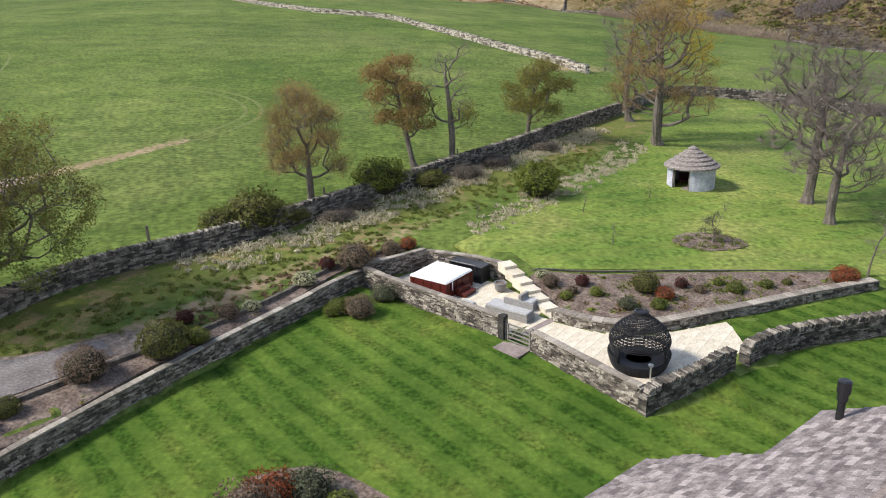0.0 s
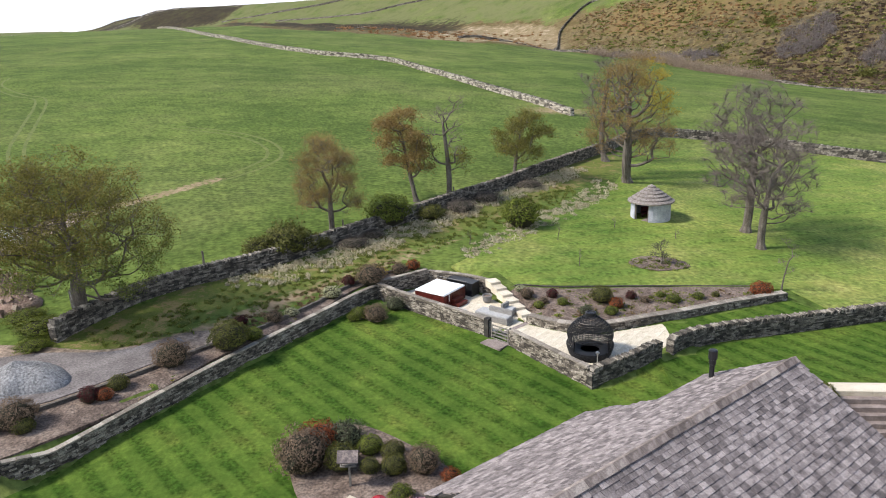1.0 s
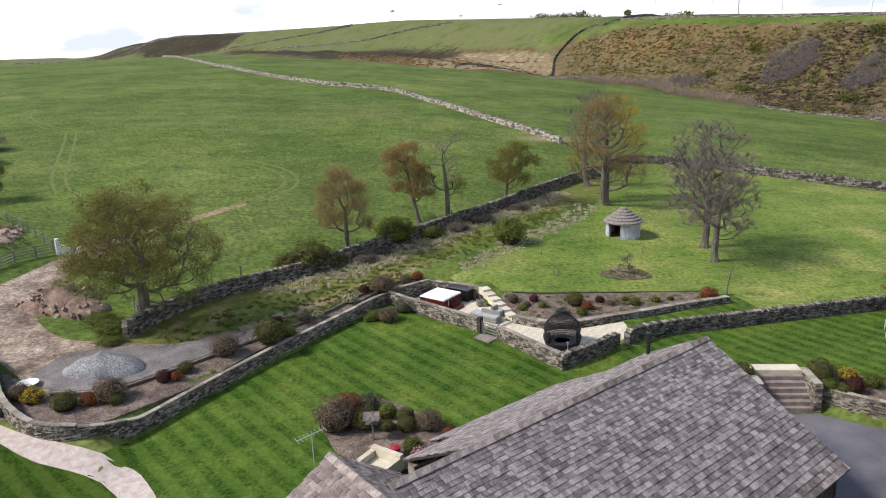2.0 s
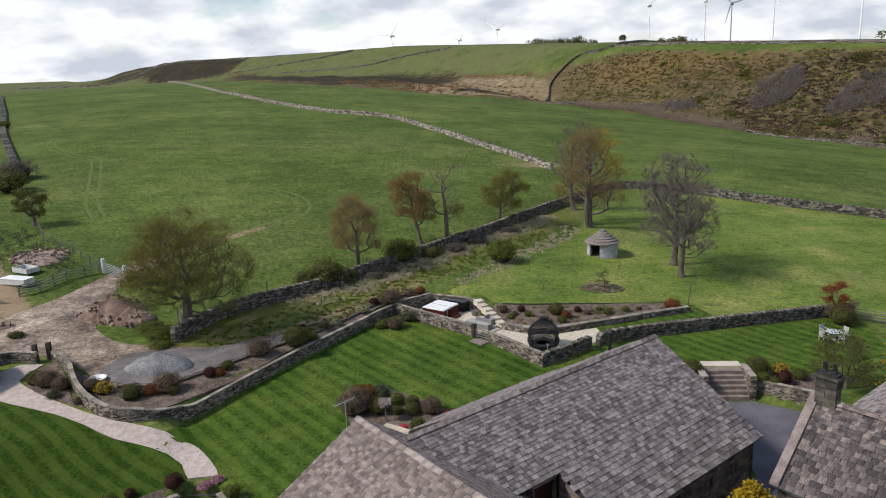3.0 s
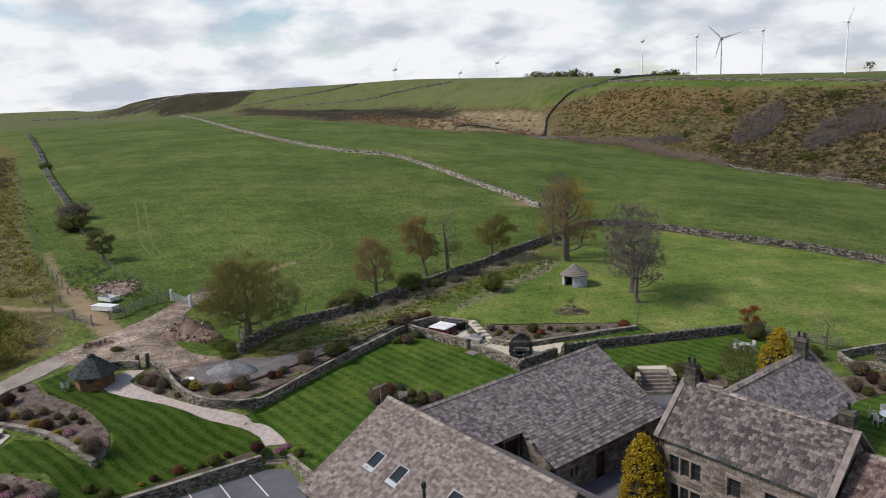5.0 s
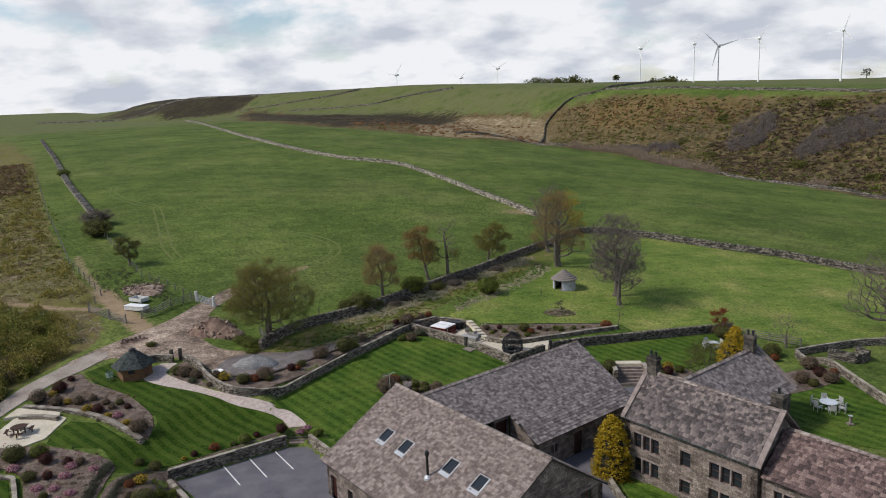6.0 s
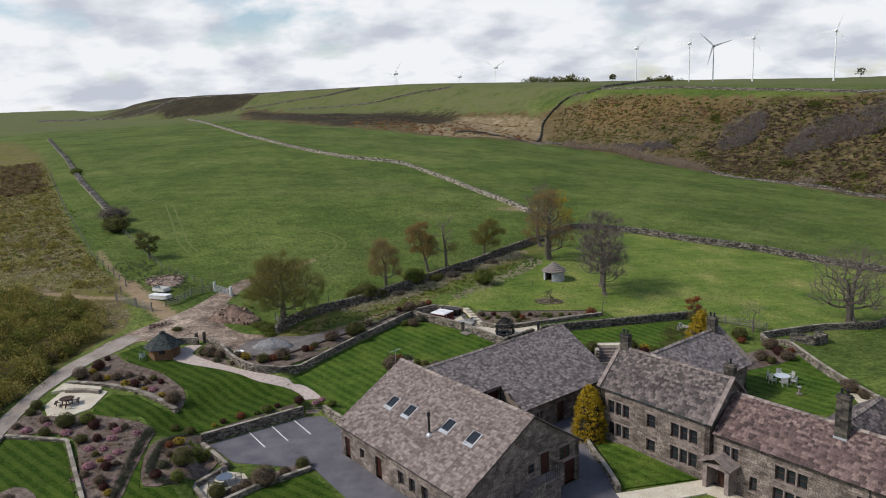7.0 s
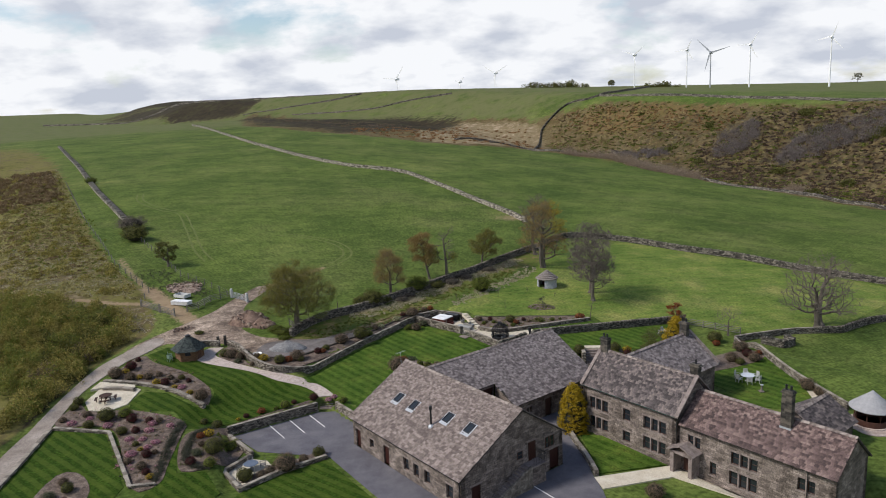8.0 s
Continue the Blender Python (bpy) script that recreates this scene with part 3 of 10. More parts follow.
sheet("dirt_yard", [(-44.4, 21.6), (-42.7, 24.5), (-41, 27.6), (-37.4, 26.6), (-33, 27.4), (-30.4, 26.2), (-27.5, 23.8), (-24.5, 21.9), (-21.0, 22.4), (-17.6, 25.4), (-14.5, 28.8), (-12.8, 31.0), (-15.5, 31.0), (-19.3, 28.9), (-24, 29.2), (-27.9, 29.9), (-31.6, 33.6), (-30.5, 36), (-33.6, 43), (-31.8, 53.5), (-34, 54.5), (-36.5, 47.5), (-38.3, 41), (-41.7, 34.5), (-44.4, 29.5), (-46.0, 24.6)], DRIVE_M, "rutted brown dirt yard and farm track", "track", lift=0.04)
sheet("lane", [(-44.9, -95), (-44.9, -7), (-45.5, 3.4), (-46.0, 9.2), (-46.0, 13), (-45.3, 17), (-44.4, 21.2), (-42.7, 24.4), (-41.6, 28.4), (-43.6, 29.8), (-46.0, 24.2), (-47.5, 19.5), (-47.9, 13), (-47.8, 6.5), (-47.5, 0.6), (-47.7, -7), (-47.8, -95)], LANE_M, "pale worn lane past the garden", "lane", lift=0.075)
sheet("gravel_drive", [(-27.0, 24.0), (-24.5, 22.3), (-21.0, 22.8), (-17.8, 25.7), (-14.9, 28.9), (-16.0, 30.2), (-19.3, 28.5), (-23, 28.3), (-26.2, 27.2)], GRAVEL_M, "grey gravel drive end", "drive", lift=0.08)
sheet("garden_path", [(-32.2, 25.8), (-32.7, 23.2), (-29.6, 20.7), (-26.1, 18.6), (-23.6, 17.35), (-21.5, 16.8), (-19.1, 16.3), (-17.4, 15.7), (-16.0, 14.3), (-14.5, 11.9), (-16.2, 11.6), (-17.2, 13.3), (-18.5, 14.4), (-20.4, 15.1), (-22.4, 15.5), (-24.4, 16.4), (-27.2, 17.9), (-29.4, 18.8), (-32.4, 20.0), (-34.6, 21.5), (-35.2, 23.6), (-34.0, 25.8)], PAVER_M, "curving path of pinkish block pavers", "path", lift=0.08)
sheet("yard", [(-25.0, 3.8), (-16.3, 9.5), (-14.0, 9.6), (-10.6, 5.0), AB(0.2, -7.75), AB(19.1, -7.75), AB(19.1, 5.75), AB(9.9, 6.5), AB(9.95, 21.8), AB(6.0, 24.5), (18.9, 21.2), (22.6, 20.9), (26.0, 18.4), AB(14.2, 20.6), AB(15.0, 12.9), (13.9, 0.2), (14.0, -8.4), (14.3, -11.4), AB(36, -4), AB(30, -20), (-8.2, -24.4), (-6.9, -11.3), (-13.0, -2.3), (-21.2, -.3)], TARMAC_M, "grey tarmac yard with painted parking lines", "yard", smooth_line=False)
sheet("house_lawn", [(14.5, 0.2), (14.7, -8.3), (21.0, -7.3), (22.0, -7.0), (17.2, -0.6)], LAWN_M, "small striped lawn before the farmhouse", "lawn", smooth_line=False, lift=0.14)
sheet("flag_path", [(14.0, -9.0), (21.9, -7.4), (29.6, -13.6), (33.5, -18.8), (32, -20), (27, -14.6), (21.6, -9.6), (14.4, -11.2)], FLAG_M, "pale flagstone path along the farmhouse", "path", smooth_line=False, lift=0.12)
for line, label in (
    ([(-5.4, 38.5), (-8.6, 33.6), (-12.5, 28.6), (-16.2, 23.2), (-18.8, 19.8), (-21.0, 18.0), (-23.0, 17.8), (-25.0, 19.2), (-27.0, 21.4), (-29.2, 24.6), (-27.6, 23.6), (-24.6, 21.6), (-21.0, 21.9), (-17.6, 24.9), (-14.4, 28.2), (-11.6, 30.8), (-8.8, 34.3), (-6.2, 38.2), (-2.0, 41.6), (-1.6, 41.0)], "planted bed of bare brown soil above the garden wall"),
    ([(-31.6, 26.0), (-29.6, 24.0), (-27.4, 20.4), (-25.8, 18.9), (-28.0, 19.9), (-30.6, 21.3), (-32.2, 23.2)], "soil bed inside the curved wall"),
    ([(5.0, 33.6), (7.0, 32.4), (9.4, 32.0), (13.0, 33.2), (18.0, 35.2), (22.7, 37.0), (22.6, 38.2), (14.0, 38.0), (8.0, 37.6), (5.0, 38.0), (3.6, 37.8)], "rockery bed above the patio"),
    ([(-7.8, 20.9), (-6.4, 22.2), (-4.2, 22.0), (-1.0, 19.4), (0.6, 17.0), (-1.4, 14.6), (-4.0, 15.2), (-6.4, 16.4)], "soil bed of clipped shrubs in the lawn"),
    ([(-44.2, 16.2), (-43.4, 22.8), (-42.4, 23.2), (-40.2, 20.8), (-34.6, 17.3), (-30.1, 12.4), (-29.4, 9.0), (-30.2, 9.2), (-35.3, 12.9), (-40, 15.0)], "sloping heather and shrub bed"),
    ([(-45.2, 3.6), (-45.0, 9.0), (-43.4, 7.2), (-40.6, 6.8), (-38.4, 7.2), (-31.0, 4.8), (-30.2, 3.6), (-29.3, -4.4), (-28.9, -8.4), (-31.6, -9.0), (-38.2, 2.5)], "planted bed of pink heathers and red shrubs"),
    ([(-29.4, 1.0), (-27.2, 4.2), (-25.6, 4.4), (-23.0, 0.9), (-23.2, -2.6), (-25.0, -5.6), (-27.4, -6.3), (-28.9, -3)], "planted bed with low hedge"),
    ([(-40.2, -8.2), (-39.2, -6.0), (-36.9, -7.0), (-35.0, -10.5), (-36, -16), (-39.6, -14)], "soil bed in the corner lawn"),
    ([(-26.0, 4.6), (-18.8, 9.6), (-16.7, 11.0), (-16.3, 10.5), (-17.8, 9.3), (-25.6, 4.2)], "narrow bed along the parking wall"),
    ([(-21.4, -7.2), (-20.2, -7.0), (-13.6, -1.9), (-13.3, -1.2), (-14.6, -1.2), (-20.0, -5.0)], "narrow shrub bed beside the yard"),
    ([(23.0, 22.3), (26.4, 19.6), (28.2, 21.6), (27.4, 23.4), (23.6, 24.4)], "shrub bed above the yard wall"),
    ([AB(15.5, 32), AB(14.8, 40), AB(18.4, 44.2), AB(20.6, 41.6), AB(18.0, 33.0)], "rockery bed in the corner of the terrace garden"),
    ([(13.9, 42.7), (15.7, 41.2), (18.5, 42.2), (17.6, 44.0), (15.2, 44.2)], "small round bed in the meadow"),
):
    sheet("planted_bed", line, SOIL_M, label, "planted bed", lift=0.09)


# ---- wheel marks in the pasture ----
WHEEL_M = surface("wheel_marks", [(0.072, 0.095, 0.016), (0.095, 0.115, 0.022), (0.120, 0.13, 0.032)], scale=0.4, fine=3, bump=0.4, depth=0.05)


def strip(name, label, line, width, material, off=0.0, lift=0.05):
    """A narrow ribbon on the ground along a line."""
    P = np.array(curve_through(line, step=1.0))
    D = np.gradient(P, axis=0)
    D /= np.hypot(D[:, 0], D[:, 1])[:, None]
    N = np.stack([-D[:, 1], D[:, 0]], 1)
    rng = random.Random(7)
    a = [tuple(P[i] + N[i] * (off + width * rng.uniform(0.3, 0.6))) for i in range(len(P))]
    b = [tuple(P[i] + N[i] * (off - width * rng.uniform(0.3, 0.6))) for i in range(len(P))]
    v = [(q[0], q[1], gz(*q) + lift) for pair in zip(a, b) for q in pair]
    f = [(2 * i, 2 * i + 1, 2 * i + 3, 2 * i + 2) for i in range(len(P) - 1)]
    return tagged(new(name, mesh_of(name, v, f, material, True)), label, "wheel marks", kind="structure")


for line in ([(-24.4, 66.0), (-21.4, 71.6), (-20.4, 78.0), (-23.0, 85.0), (-29.0, 91.0), (-38.0, 95.0)], [(-93, 150), (-88.0, 137.9), (-76.9, 125.4), (-70.5, 120.4), (-62.1, 101.9), (-53.9, 82.5), (-48.3, 72.3)]):
    for off in (-0.85, 0.85):
        strip("wheel_track", "faint pale wheel marks curving over the pasture", line, 0.5, WHEEL_M, off, 0.02)

# ---- stone walls ----
def resample(pts, step):
    pts = [np.array(p, float) for p in pts]
    out, carry = [pts[0]], 0.0
    for a, b in zip(pts[:-1], pts[1:]):
        d = np.hypot(*(b - a))
        n = max(1, int(round(d / step)))
        out += [a + (b - a) * (i + 1) / n for i in range(n)]
    return out


def stone_wall(name, label, line, height, thick=0.31, stone=(0.27, 0.085), material=None, coping="slab", seed=1, category="stone wall", base=None, both=True, cap=(0.62, 0.07), kind="structure", top=None, parts_limit=300):
    """A wall of laid stones along a line: a core coloured near-black as shade in the gaps, a skin of single stones in
    courses, and coping. height: over the lower ground beside it.
    """
    rng = random.Random(seed)
    material = material or GARDEN_STONE_M
    pts = resample(line, 0.5)
    P = np.array(pts)
    D = np.gradient(P, axis=0)
    D /= np.hypot(D[:, 0], D[:, 1])[:, None] + 1e-9
    N = np.stack([-D[:, 1], D[:, 0]], 1)
    S = np.r_[0, np.cumsum(np.hypot(*np.diff(P, axis=0).T))]
    side = [land(P[:, 0] + k * N[:, 0] * (thick * 0.5 + 0.25), P[:, 1] + k * N[:, 1] * (thick * 0.5 + 0.25)) for k in (-1, 1)]
    low = np.minimum(*side) if base is None else np.full(len(P), base)
    bot = low - 0.15
    tops = (np.full(len(P), top) if top is not None else np.convolve(np.pad(low + height, 3, "edge"), np.ones(7) / 7, "valid"))
    at = lambda s, A: np.interp(s, S, A)  # noqa: E731
    ob = thing(name, label, category, kind=kind)
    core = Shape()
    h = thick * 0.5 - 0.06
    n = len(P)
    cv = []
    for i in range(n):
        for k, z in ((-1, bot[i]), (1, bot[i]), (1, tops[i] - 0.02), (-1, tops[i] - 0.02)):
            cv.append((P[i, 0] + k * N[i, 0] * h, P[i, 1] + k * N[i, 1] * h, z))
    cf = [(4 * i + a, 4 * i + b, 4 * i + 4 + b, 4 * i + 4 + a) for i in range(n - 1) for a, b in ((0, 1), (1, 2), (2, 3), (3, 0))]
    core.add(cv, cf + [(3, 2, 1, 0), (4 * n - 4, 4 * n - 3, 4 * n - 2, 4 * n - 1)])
    part("core", core.pair(), CORE_SHADE_M, ob)
    skin = Shape()
    total = S[-1]
    for k in ((-1, 1) if both else (-1,)):
        z_off = 0.0
        course = 0
        while z_off < (tops - bot).max():
            ch = stone[1] * rng.uniform(0.75, 1.3)
            s = -rng.uniform(0, stone[0])
            while s < total:
                w = stone[0] * rng.uniform(0.45, 1.7)
                a, b = max(s, 0.0), min(s + w - 0.02, total)
                s += w
                if b - a < 0.06:
                    continue
                mid = (a + b) / 2
                zb, zt = at(mid, bot) + z_off, at(mid, bot) + z_off + ch - 0.017
                if zb > at(mid, tops) - 0.04:
                    continue
                zt = min(zt, at(mid, tops))
                out = thick * 0.5 + rng.uniform(-0.025, 0.03)
                vs = []
                for z in (zb, zt):
                    for q, r in ((a, out), (b, out), (b, h - 0.03), (a, h - 0.03)):
                        jz = rng.uniform(-0.012, 0.012)
                        r2 = r + rng.uniform(-0.012, 0.012)
                        vs.append((at(q, P[:, 0]) + k * at(q, N[:, 0]) * r2, at(q, P[:, 1]) + k * at(q, N[:, 1]) * r2, z + jz))
                fs = [(4, 5, 6, 7), (0, 1, 5, 4), (1, 2, 6, 5), (3, 0, 4, 7)]
                skin.add(vs, fs if k < 0 else [f[::-1] for f in fs])
            z_off += ch
            course += 1
    tagged(part("stonework", skin.pair(), material, ob), kind="stuff")
    # end faces
    for e in (0, n - 1):
        endf = Shape()
        z = bot[e]
        while z < tops[e] - 0.05:
            ch = stone[1] * rng.uniform(0.8, 1.3)
            o = -0.05 if e == 0 else 0.05
            c = P[e] + D[e] * o
            m = Matrix(((D[e, 0], N[e, 0], 0, c[0]), (D[e, 1], N[e, 1], 0, c[1]), (0, 0, 1, z), (0, 0, 0, 1)))
            sp = rng.uniform(-0.3, 0.3) * thick
            endf.box((-0.05, -thick * 0.5, 0), (0.05, sp - 0.006, min(ch - 0.012, tops[e] - z)), m, 0.01, rng)
            endf.box((-0.05, sp + 0.006, 0), (0.05, thick * 0.5, min(ch - 0.012, tops[e] - z)), m, 0.01, rng)
            z += ch
        tagged(part("wall_end", endf.pair(), material, ob), kind="stuff")
    if coping == "slab":
        sh = Shape().box((-0.5, -0.5, 0), (0.5, 0.5, 1), None, 0.012, rng)
        base_me = mesh_of("coping_slab", sh.v, sh.f, COPING_M)
        s, count = 0.0, 0
        while s < total - 0.05:
            w = min(cap[0] * rng.uniform(0.8, 1.25), total - s)
            mid = s + w / 2
            d = Vector((at(mid, D[:, 0]), at(mid, D[:, 1]), 0)).normalized()
            slope = (at(min(mid + 0.5, total), tops) - at(max(mid - 0.5, 0), tops)) / max(0.2, min(mid + 0.5, total) - max(mid - 0.5, 0))
            rot = Matrix(((d.x, -d.y, 0), (d.y, d.x, 0), (0, 0, 1))).to_4x4() @ Matrix.Rotation(-math.atan(slope) + rng.uniform(-0.012, 0.012), 4, "Y")
            m = Matrix.Translation((at(mid, P[:, 0]), at(mid, P[:, 1]), at(mid, tops))) @ rot @ Matrix.Diagonal((w - 0.012, thick + 0.03 + rng.uniform(-0.03, 0.03), cap[1], 1))
            if count < parts_limit:
                c = new("coping_stone", base_me)
                c.parent, c.matrix_world = ob, m
            s += w
            count += 1
    elif coping == "upright":
        cp = Shape()
        s = 0.0
        while s < total:
            w = rng.uniform(0.07, 0.16) * (stone[0] / 0.36)
            mid = min(s + w / 2, total)
            d = (at(mid, D[:, 0]), at(mid, D[:, 1]))
            lean = Matrix.Rotation(rng.uniform(0.15, 0.5), 4, "Y")
            m = Matrix(((d[0], -d[1], 0, at(mid, P[:, 0])), (d[1], d[0], 0, at(mid, P[:, 1])), (0, 0, 1, at(mid, tops) - 0.03), (0, 0, 0, 1))) @ lean
            hh = rng.uniform(0.16, 0.27)
            cp.box((-w / 2 + 0.005, -thick * rng.uniform(0.38, 0.52), 0), (w / 2 - 0.005, thick * rng.uniform(0.38, 0.52), hh), m, 0.02, rng)
            s += w
        tagged(part("coping", cp.pair(), material, ob, "row of upright rough coping stones"), kind="stuff")
    return ob


stone_wall("garden_wall", "low garden wall of coursed brown stone with flat pale coping", curve_through([(-4.9, 37.9), (-8.3, 33.2), (-12.2, 28.2), (-15.9, 22.9), (-18.4, 19.2), (-20.6, 17.4), (-22.9, 17.2), (-25.1, 18.6), (-27.2, 20.9), (-29.6, 24.6), (-31.6, 26.4)], step=0.6), 0.98, seed=3)
stone_wall("patio_wall", "stone wall round the sunken patio with flat coping", [(-4.9, 38.1), (-1.2, 34.5), (2.4, 31.15)], 1.12, seed=5, cap=(0.6, 0.07))
stone_wall("patio_wall", "stone wall beside the patio gate with flat coping", curve_through([(3.75, 29.75), (5.3, 27.7), (7.35, 25.1)], step=0.6), 1.12, seed=6, cap=(0.6, 0.07))
stone_wall("patio_wall", "mossy stone wall behind the hot tub with flat coping", [(-4.9, 38.3), (-1.4, 40.7)], 1.0, top=2.45, seed=7, base=1.2)
stone_wall("retaining_wall", "stone retaining wall between patio and meadow", curve_through([(-1.3, 40.8), (1.4, 39.6), (3.1, 38.2)], step=0.6), 0.8, top=2.3, base=1.2, seed=8)
stone_wall("retaining_wall", "low curved stone retaining wall of the flower bed", curve_through([(5.2, 33.0), (7.0, 31.7), (9.4, 31.3), (13.1, 32.5), (18.0, 34.6), (22.9, 36.4)], step=0.6), 0.5, thick=0.5, seed=9)
stone_wall("field_wall", "dry stone wall with rough upright coping stones", curve_through([(7.4, 24.9), (9.5, 26.1), (11.7, 27.5)], step=0.6), 1.0, thick=0.5, coping="upright", material=STONE_M, seed=10, stone=(0.28, 0.085))
stone_wall("field_wall", "long dry stone wall with rough upright coping stones", curve_through([(12.6, 28.0), (15.5, 29.9), (20.4, 31.3), (25.5, 32.7), (35.2, 35.3)], step=0.6), 0.95, thick=0.5, coping="upright", material=STONE_M, seed=11, stone=(0.28, 0.085))
stone_wall("field_wall", "old dark dry stone wall below the trees", curve_through(DRY_WALL, step=0.8), 1.15, thick=0.55, coping="upright", material=STONE_M, seed=12, stone=(0.34, 0.11))
stone_wall("field_wall", "dry stone wall across the sheep pasture", curve_through([(22.1, 113.2), (13.4, 137.1), (3.9, 161.9), (-7.8, 190.1), (-16.8, 203.8), (-40.6, 220.4), (-72.7, 265.3), (-107.8, 330.1), (-141.3, 402.3), (-222.7, 592.5)], step=3), 1.1, thick=0.7, coping="upright", material=PALE_STONE_M, seed=13, stone=(0.9, 0.24))
stone_wall("field_wall", "dry stone wall between meadow and pasture", curve_through([(20.5, 82.5), (30.0, 95.5), (42.8, 93.0), (53.1, 85.6), (64.4, 78.8), (72.5, 70.4), (86.0, 60.0), (120, 38)], step=2), 1.15, thick=0.6, coping="upright", material=STONE_M, seed=14, stone=(0.7, 0.2))
stone_wall("field_wall", "broken dry stone wall along the pasture's edge", curve_through([(-76.7, 103.7), (-90.3, 125.6), (-114.9, 165.8), (-145.6, 220.1), (-174.8, 269.8), (-208.7, 328.6)], step=3), 0.7, thick=1.5, coping="upright", material=PALE_STONE_M, seed=15, stone=(0.9, 0.24))
stone_wall("field_wall", "dry stone wall at the foot of the moor", curve_through([(10, 372), (57, 362), (99, 310), (129, 238), (147, 200), (170, 150), (215, 95)], step=4), 1.1, thick=0.8, coping="upright", material=STONE_M, seed=16, stone=(1.6, 0.35))
stone_wall("moor_wall", "dark dry stone wall climbing the moor", curve_through([(58, 366), (70, 430), (78, 464), (94, 483), (106, 483), (121, 474), (150, 510), (200, 640), (285, 830)], step=6), 1.3, thick=0.8, coping="upright", material=STONE_M, seed=17, stone=(2.2, 0.4))
stone_wall("moor_wall", "dry stone wall along the top of the moor", curve_through([(121, 475), (140, 442), (160, 411), (180, 369), (206, 321), (223, 290), (270, 235)], step=6), 1.2, thick=0.8, coping="upright", material=STONE_M, seed=41, stone=(2.2, 0.4))
stone_wall("moor_wall", "dark dry stone wall over the upper fields", curve_through([(-160, 740), (-77, 680), (-30, 660), (15, 636)], step=8), 1.4, thick=0.9, coping="upright", material=STONE_M, seed=42, stone=(2.6, 0.5))
stone_wall("moor_wall", "dark dry stone wall over the upper fields", curve_through([(-230, 800), (-164, 772), (-115, 748), (-82, 739)], step=8), 1.4, thick=0.9, coping="upright", material=STONE_M, seed=43, stone=(2.6, 0.5))
stone_wall("moor_wall", "dark dry stone wall below the far hill", curve_through([(-640, 1120), (-420, 1010), (-330, 960), (-200, 900), (-60, 820)], step=12), 2.2, thick=1.6, coping="upright", material=STONE_M, seed=18, stone=(5, 0.8))
stone_wall("garden_wall", "stone wall of the terrace garden beside the house", curve_through([(42.4, 27.0), (42.0, 18), (42.2, 8.6), (43.5, -0.4)], step=1), 0.9, seed=19)
stone_wall("garden_wall", "stone wall between terrace garden and pasture", curve_through([(42.6, 27.4), (46.5, 28.9), (52.9, 31.0), (57.0, 31.4)], step=1), 0.9, seed=20)
stone_wall("field_wall", "curved dry stone wall round the bare tree", curve_through([(57.0, 31.6), (60.8, 31.9), (64.0, 34.0), (71.2, 37.7), (95, 45)], step=1), 0.9, thick=0.5, coping="upright", material=STONE_M, seed=21)
stone_wall("parking_wall", "low stone retaining wall behind the parking bays", [(-25.6, 3.9), (-16.3, 9.9)], 1.15, seed=22, base=-1.0)
stone_wall("parking_wall", "low stone wall beside the parking yard", [(-13.9, 10.0), (-10.6, 5.5)], 1.1, seed=23, base=-1.0)
stone_wall("hut_wall", "short stone wall beside the barbecue hut", curve_through([(-32.9, 26.2), (-35.1, 26.4), (-37.4, 25.2)], step=0.6), 0.9, seed=24)

stone_wall("yard_wall", "low wall of cut stone beside the parking yard", [(-25.3, 3.1), (-21.5, -1.5)], 0.6, seed=25, base=-1.0, thick=0.36, coping="slab")
stone_wall("yard_wall", "low wall of cut stone round the seating corner", [(-21.6, -1.7), (-23.6, -5.0), (-20.9, -8.7), (-17.5, -5.3)], 0.45, seed=26, base=-1.0, thick=0.36)
stone_wall("yard_wall", "low stone kerb wall along the yard lawn", [(-17.2, -5.1), (-13.3, -2.5)], 0.4, seed=27, base=-1.0, thick=0.36)
stone_wall("bed_edging", "pale stone edging wall of the upper bed", curve_through([(-44.6, 15.0), (-39.4, 14.0), (-35.1, 12.2), (-31.5, 9.6), (-29.7, 8.4)], step=0.8), 0.35, seed=28, thick=0.5, stone=(0.5, 0.15))
stone_wall("bed_edging", "pale stone edging of the heather bed", [(-45.0, 2.9), (-38.2, 1.7), (-31.5, -9.1), (-29.2, -8.7)], 0.3, seed=29, thick=0.35, stone=(0.5, 0.15))
stone_wall("bed_edging", "low stone edging between lane and corner lawn", curve_through([(-45.2, 2.6), (-44.9, -2.0), (-44.6, -7.0), (-44.6, -16.0)], step=0.8), 0.3, seed=129, thick=0.4, stone=(0.5, 0.15))
stone_wall("house_kerb", "low stone wall round the farmhouse lawn", curve_through([(13.3, 1.4), (13.6, -2.0), (14.1, -5.6), (14.3, -8.6)], step=0.6), 0.55, seed=30, thick=0.4, base=-1.0)
stone_wall("yard_wall", "low stone retaining wall beside the yard steps", [(22.9, 21.9), (26.6, 18.9)], 1.4, seed=31, base=-1.0)
stone_wall("field_wall", "short tumbled stone wall corner in the pasture", [(46.4, 27.0), (48.6, 25.2), (50.6, 26.2), (50.2, 27.6)], 1.0, thick=0.7, seed=32, coping="upright", material=STONE_M)

# ---- buildings ----
BUILD_M = surface("coursed_gritstone", [(0.079, 0.064, 0.056), (0.141, 0.117, 0.104), (0.214, 0.179, 0.163), (0.303, 0.259, 0.240)], scale=0.9, fine=9, bump=0.6, depth=0.025, fine_amount=0.55)


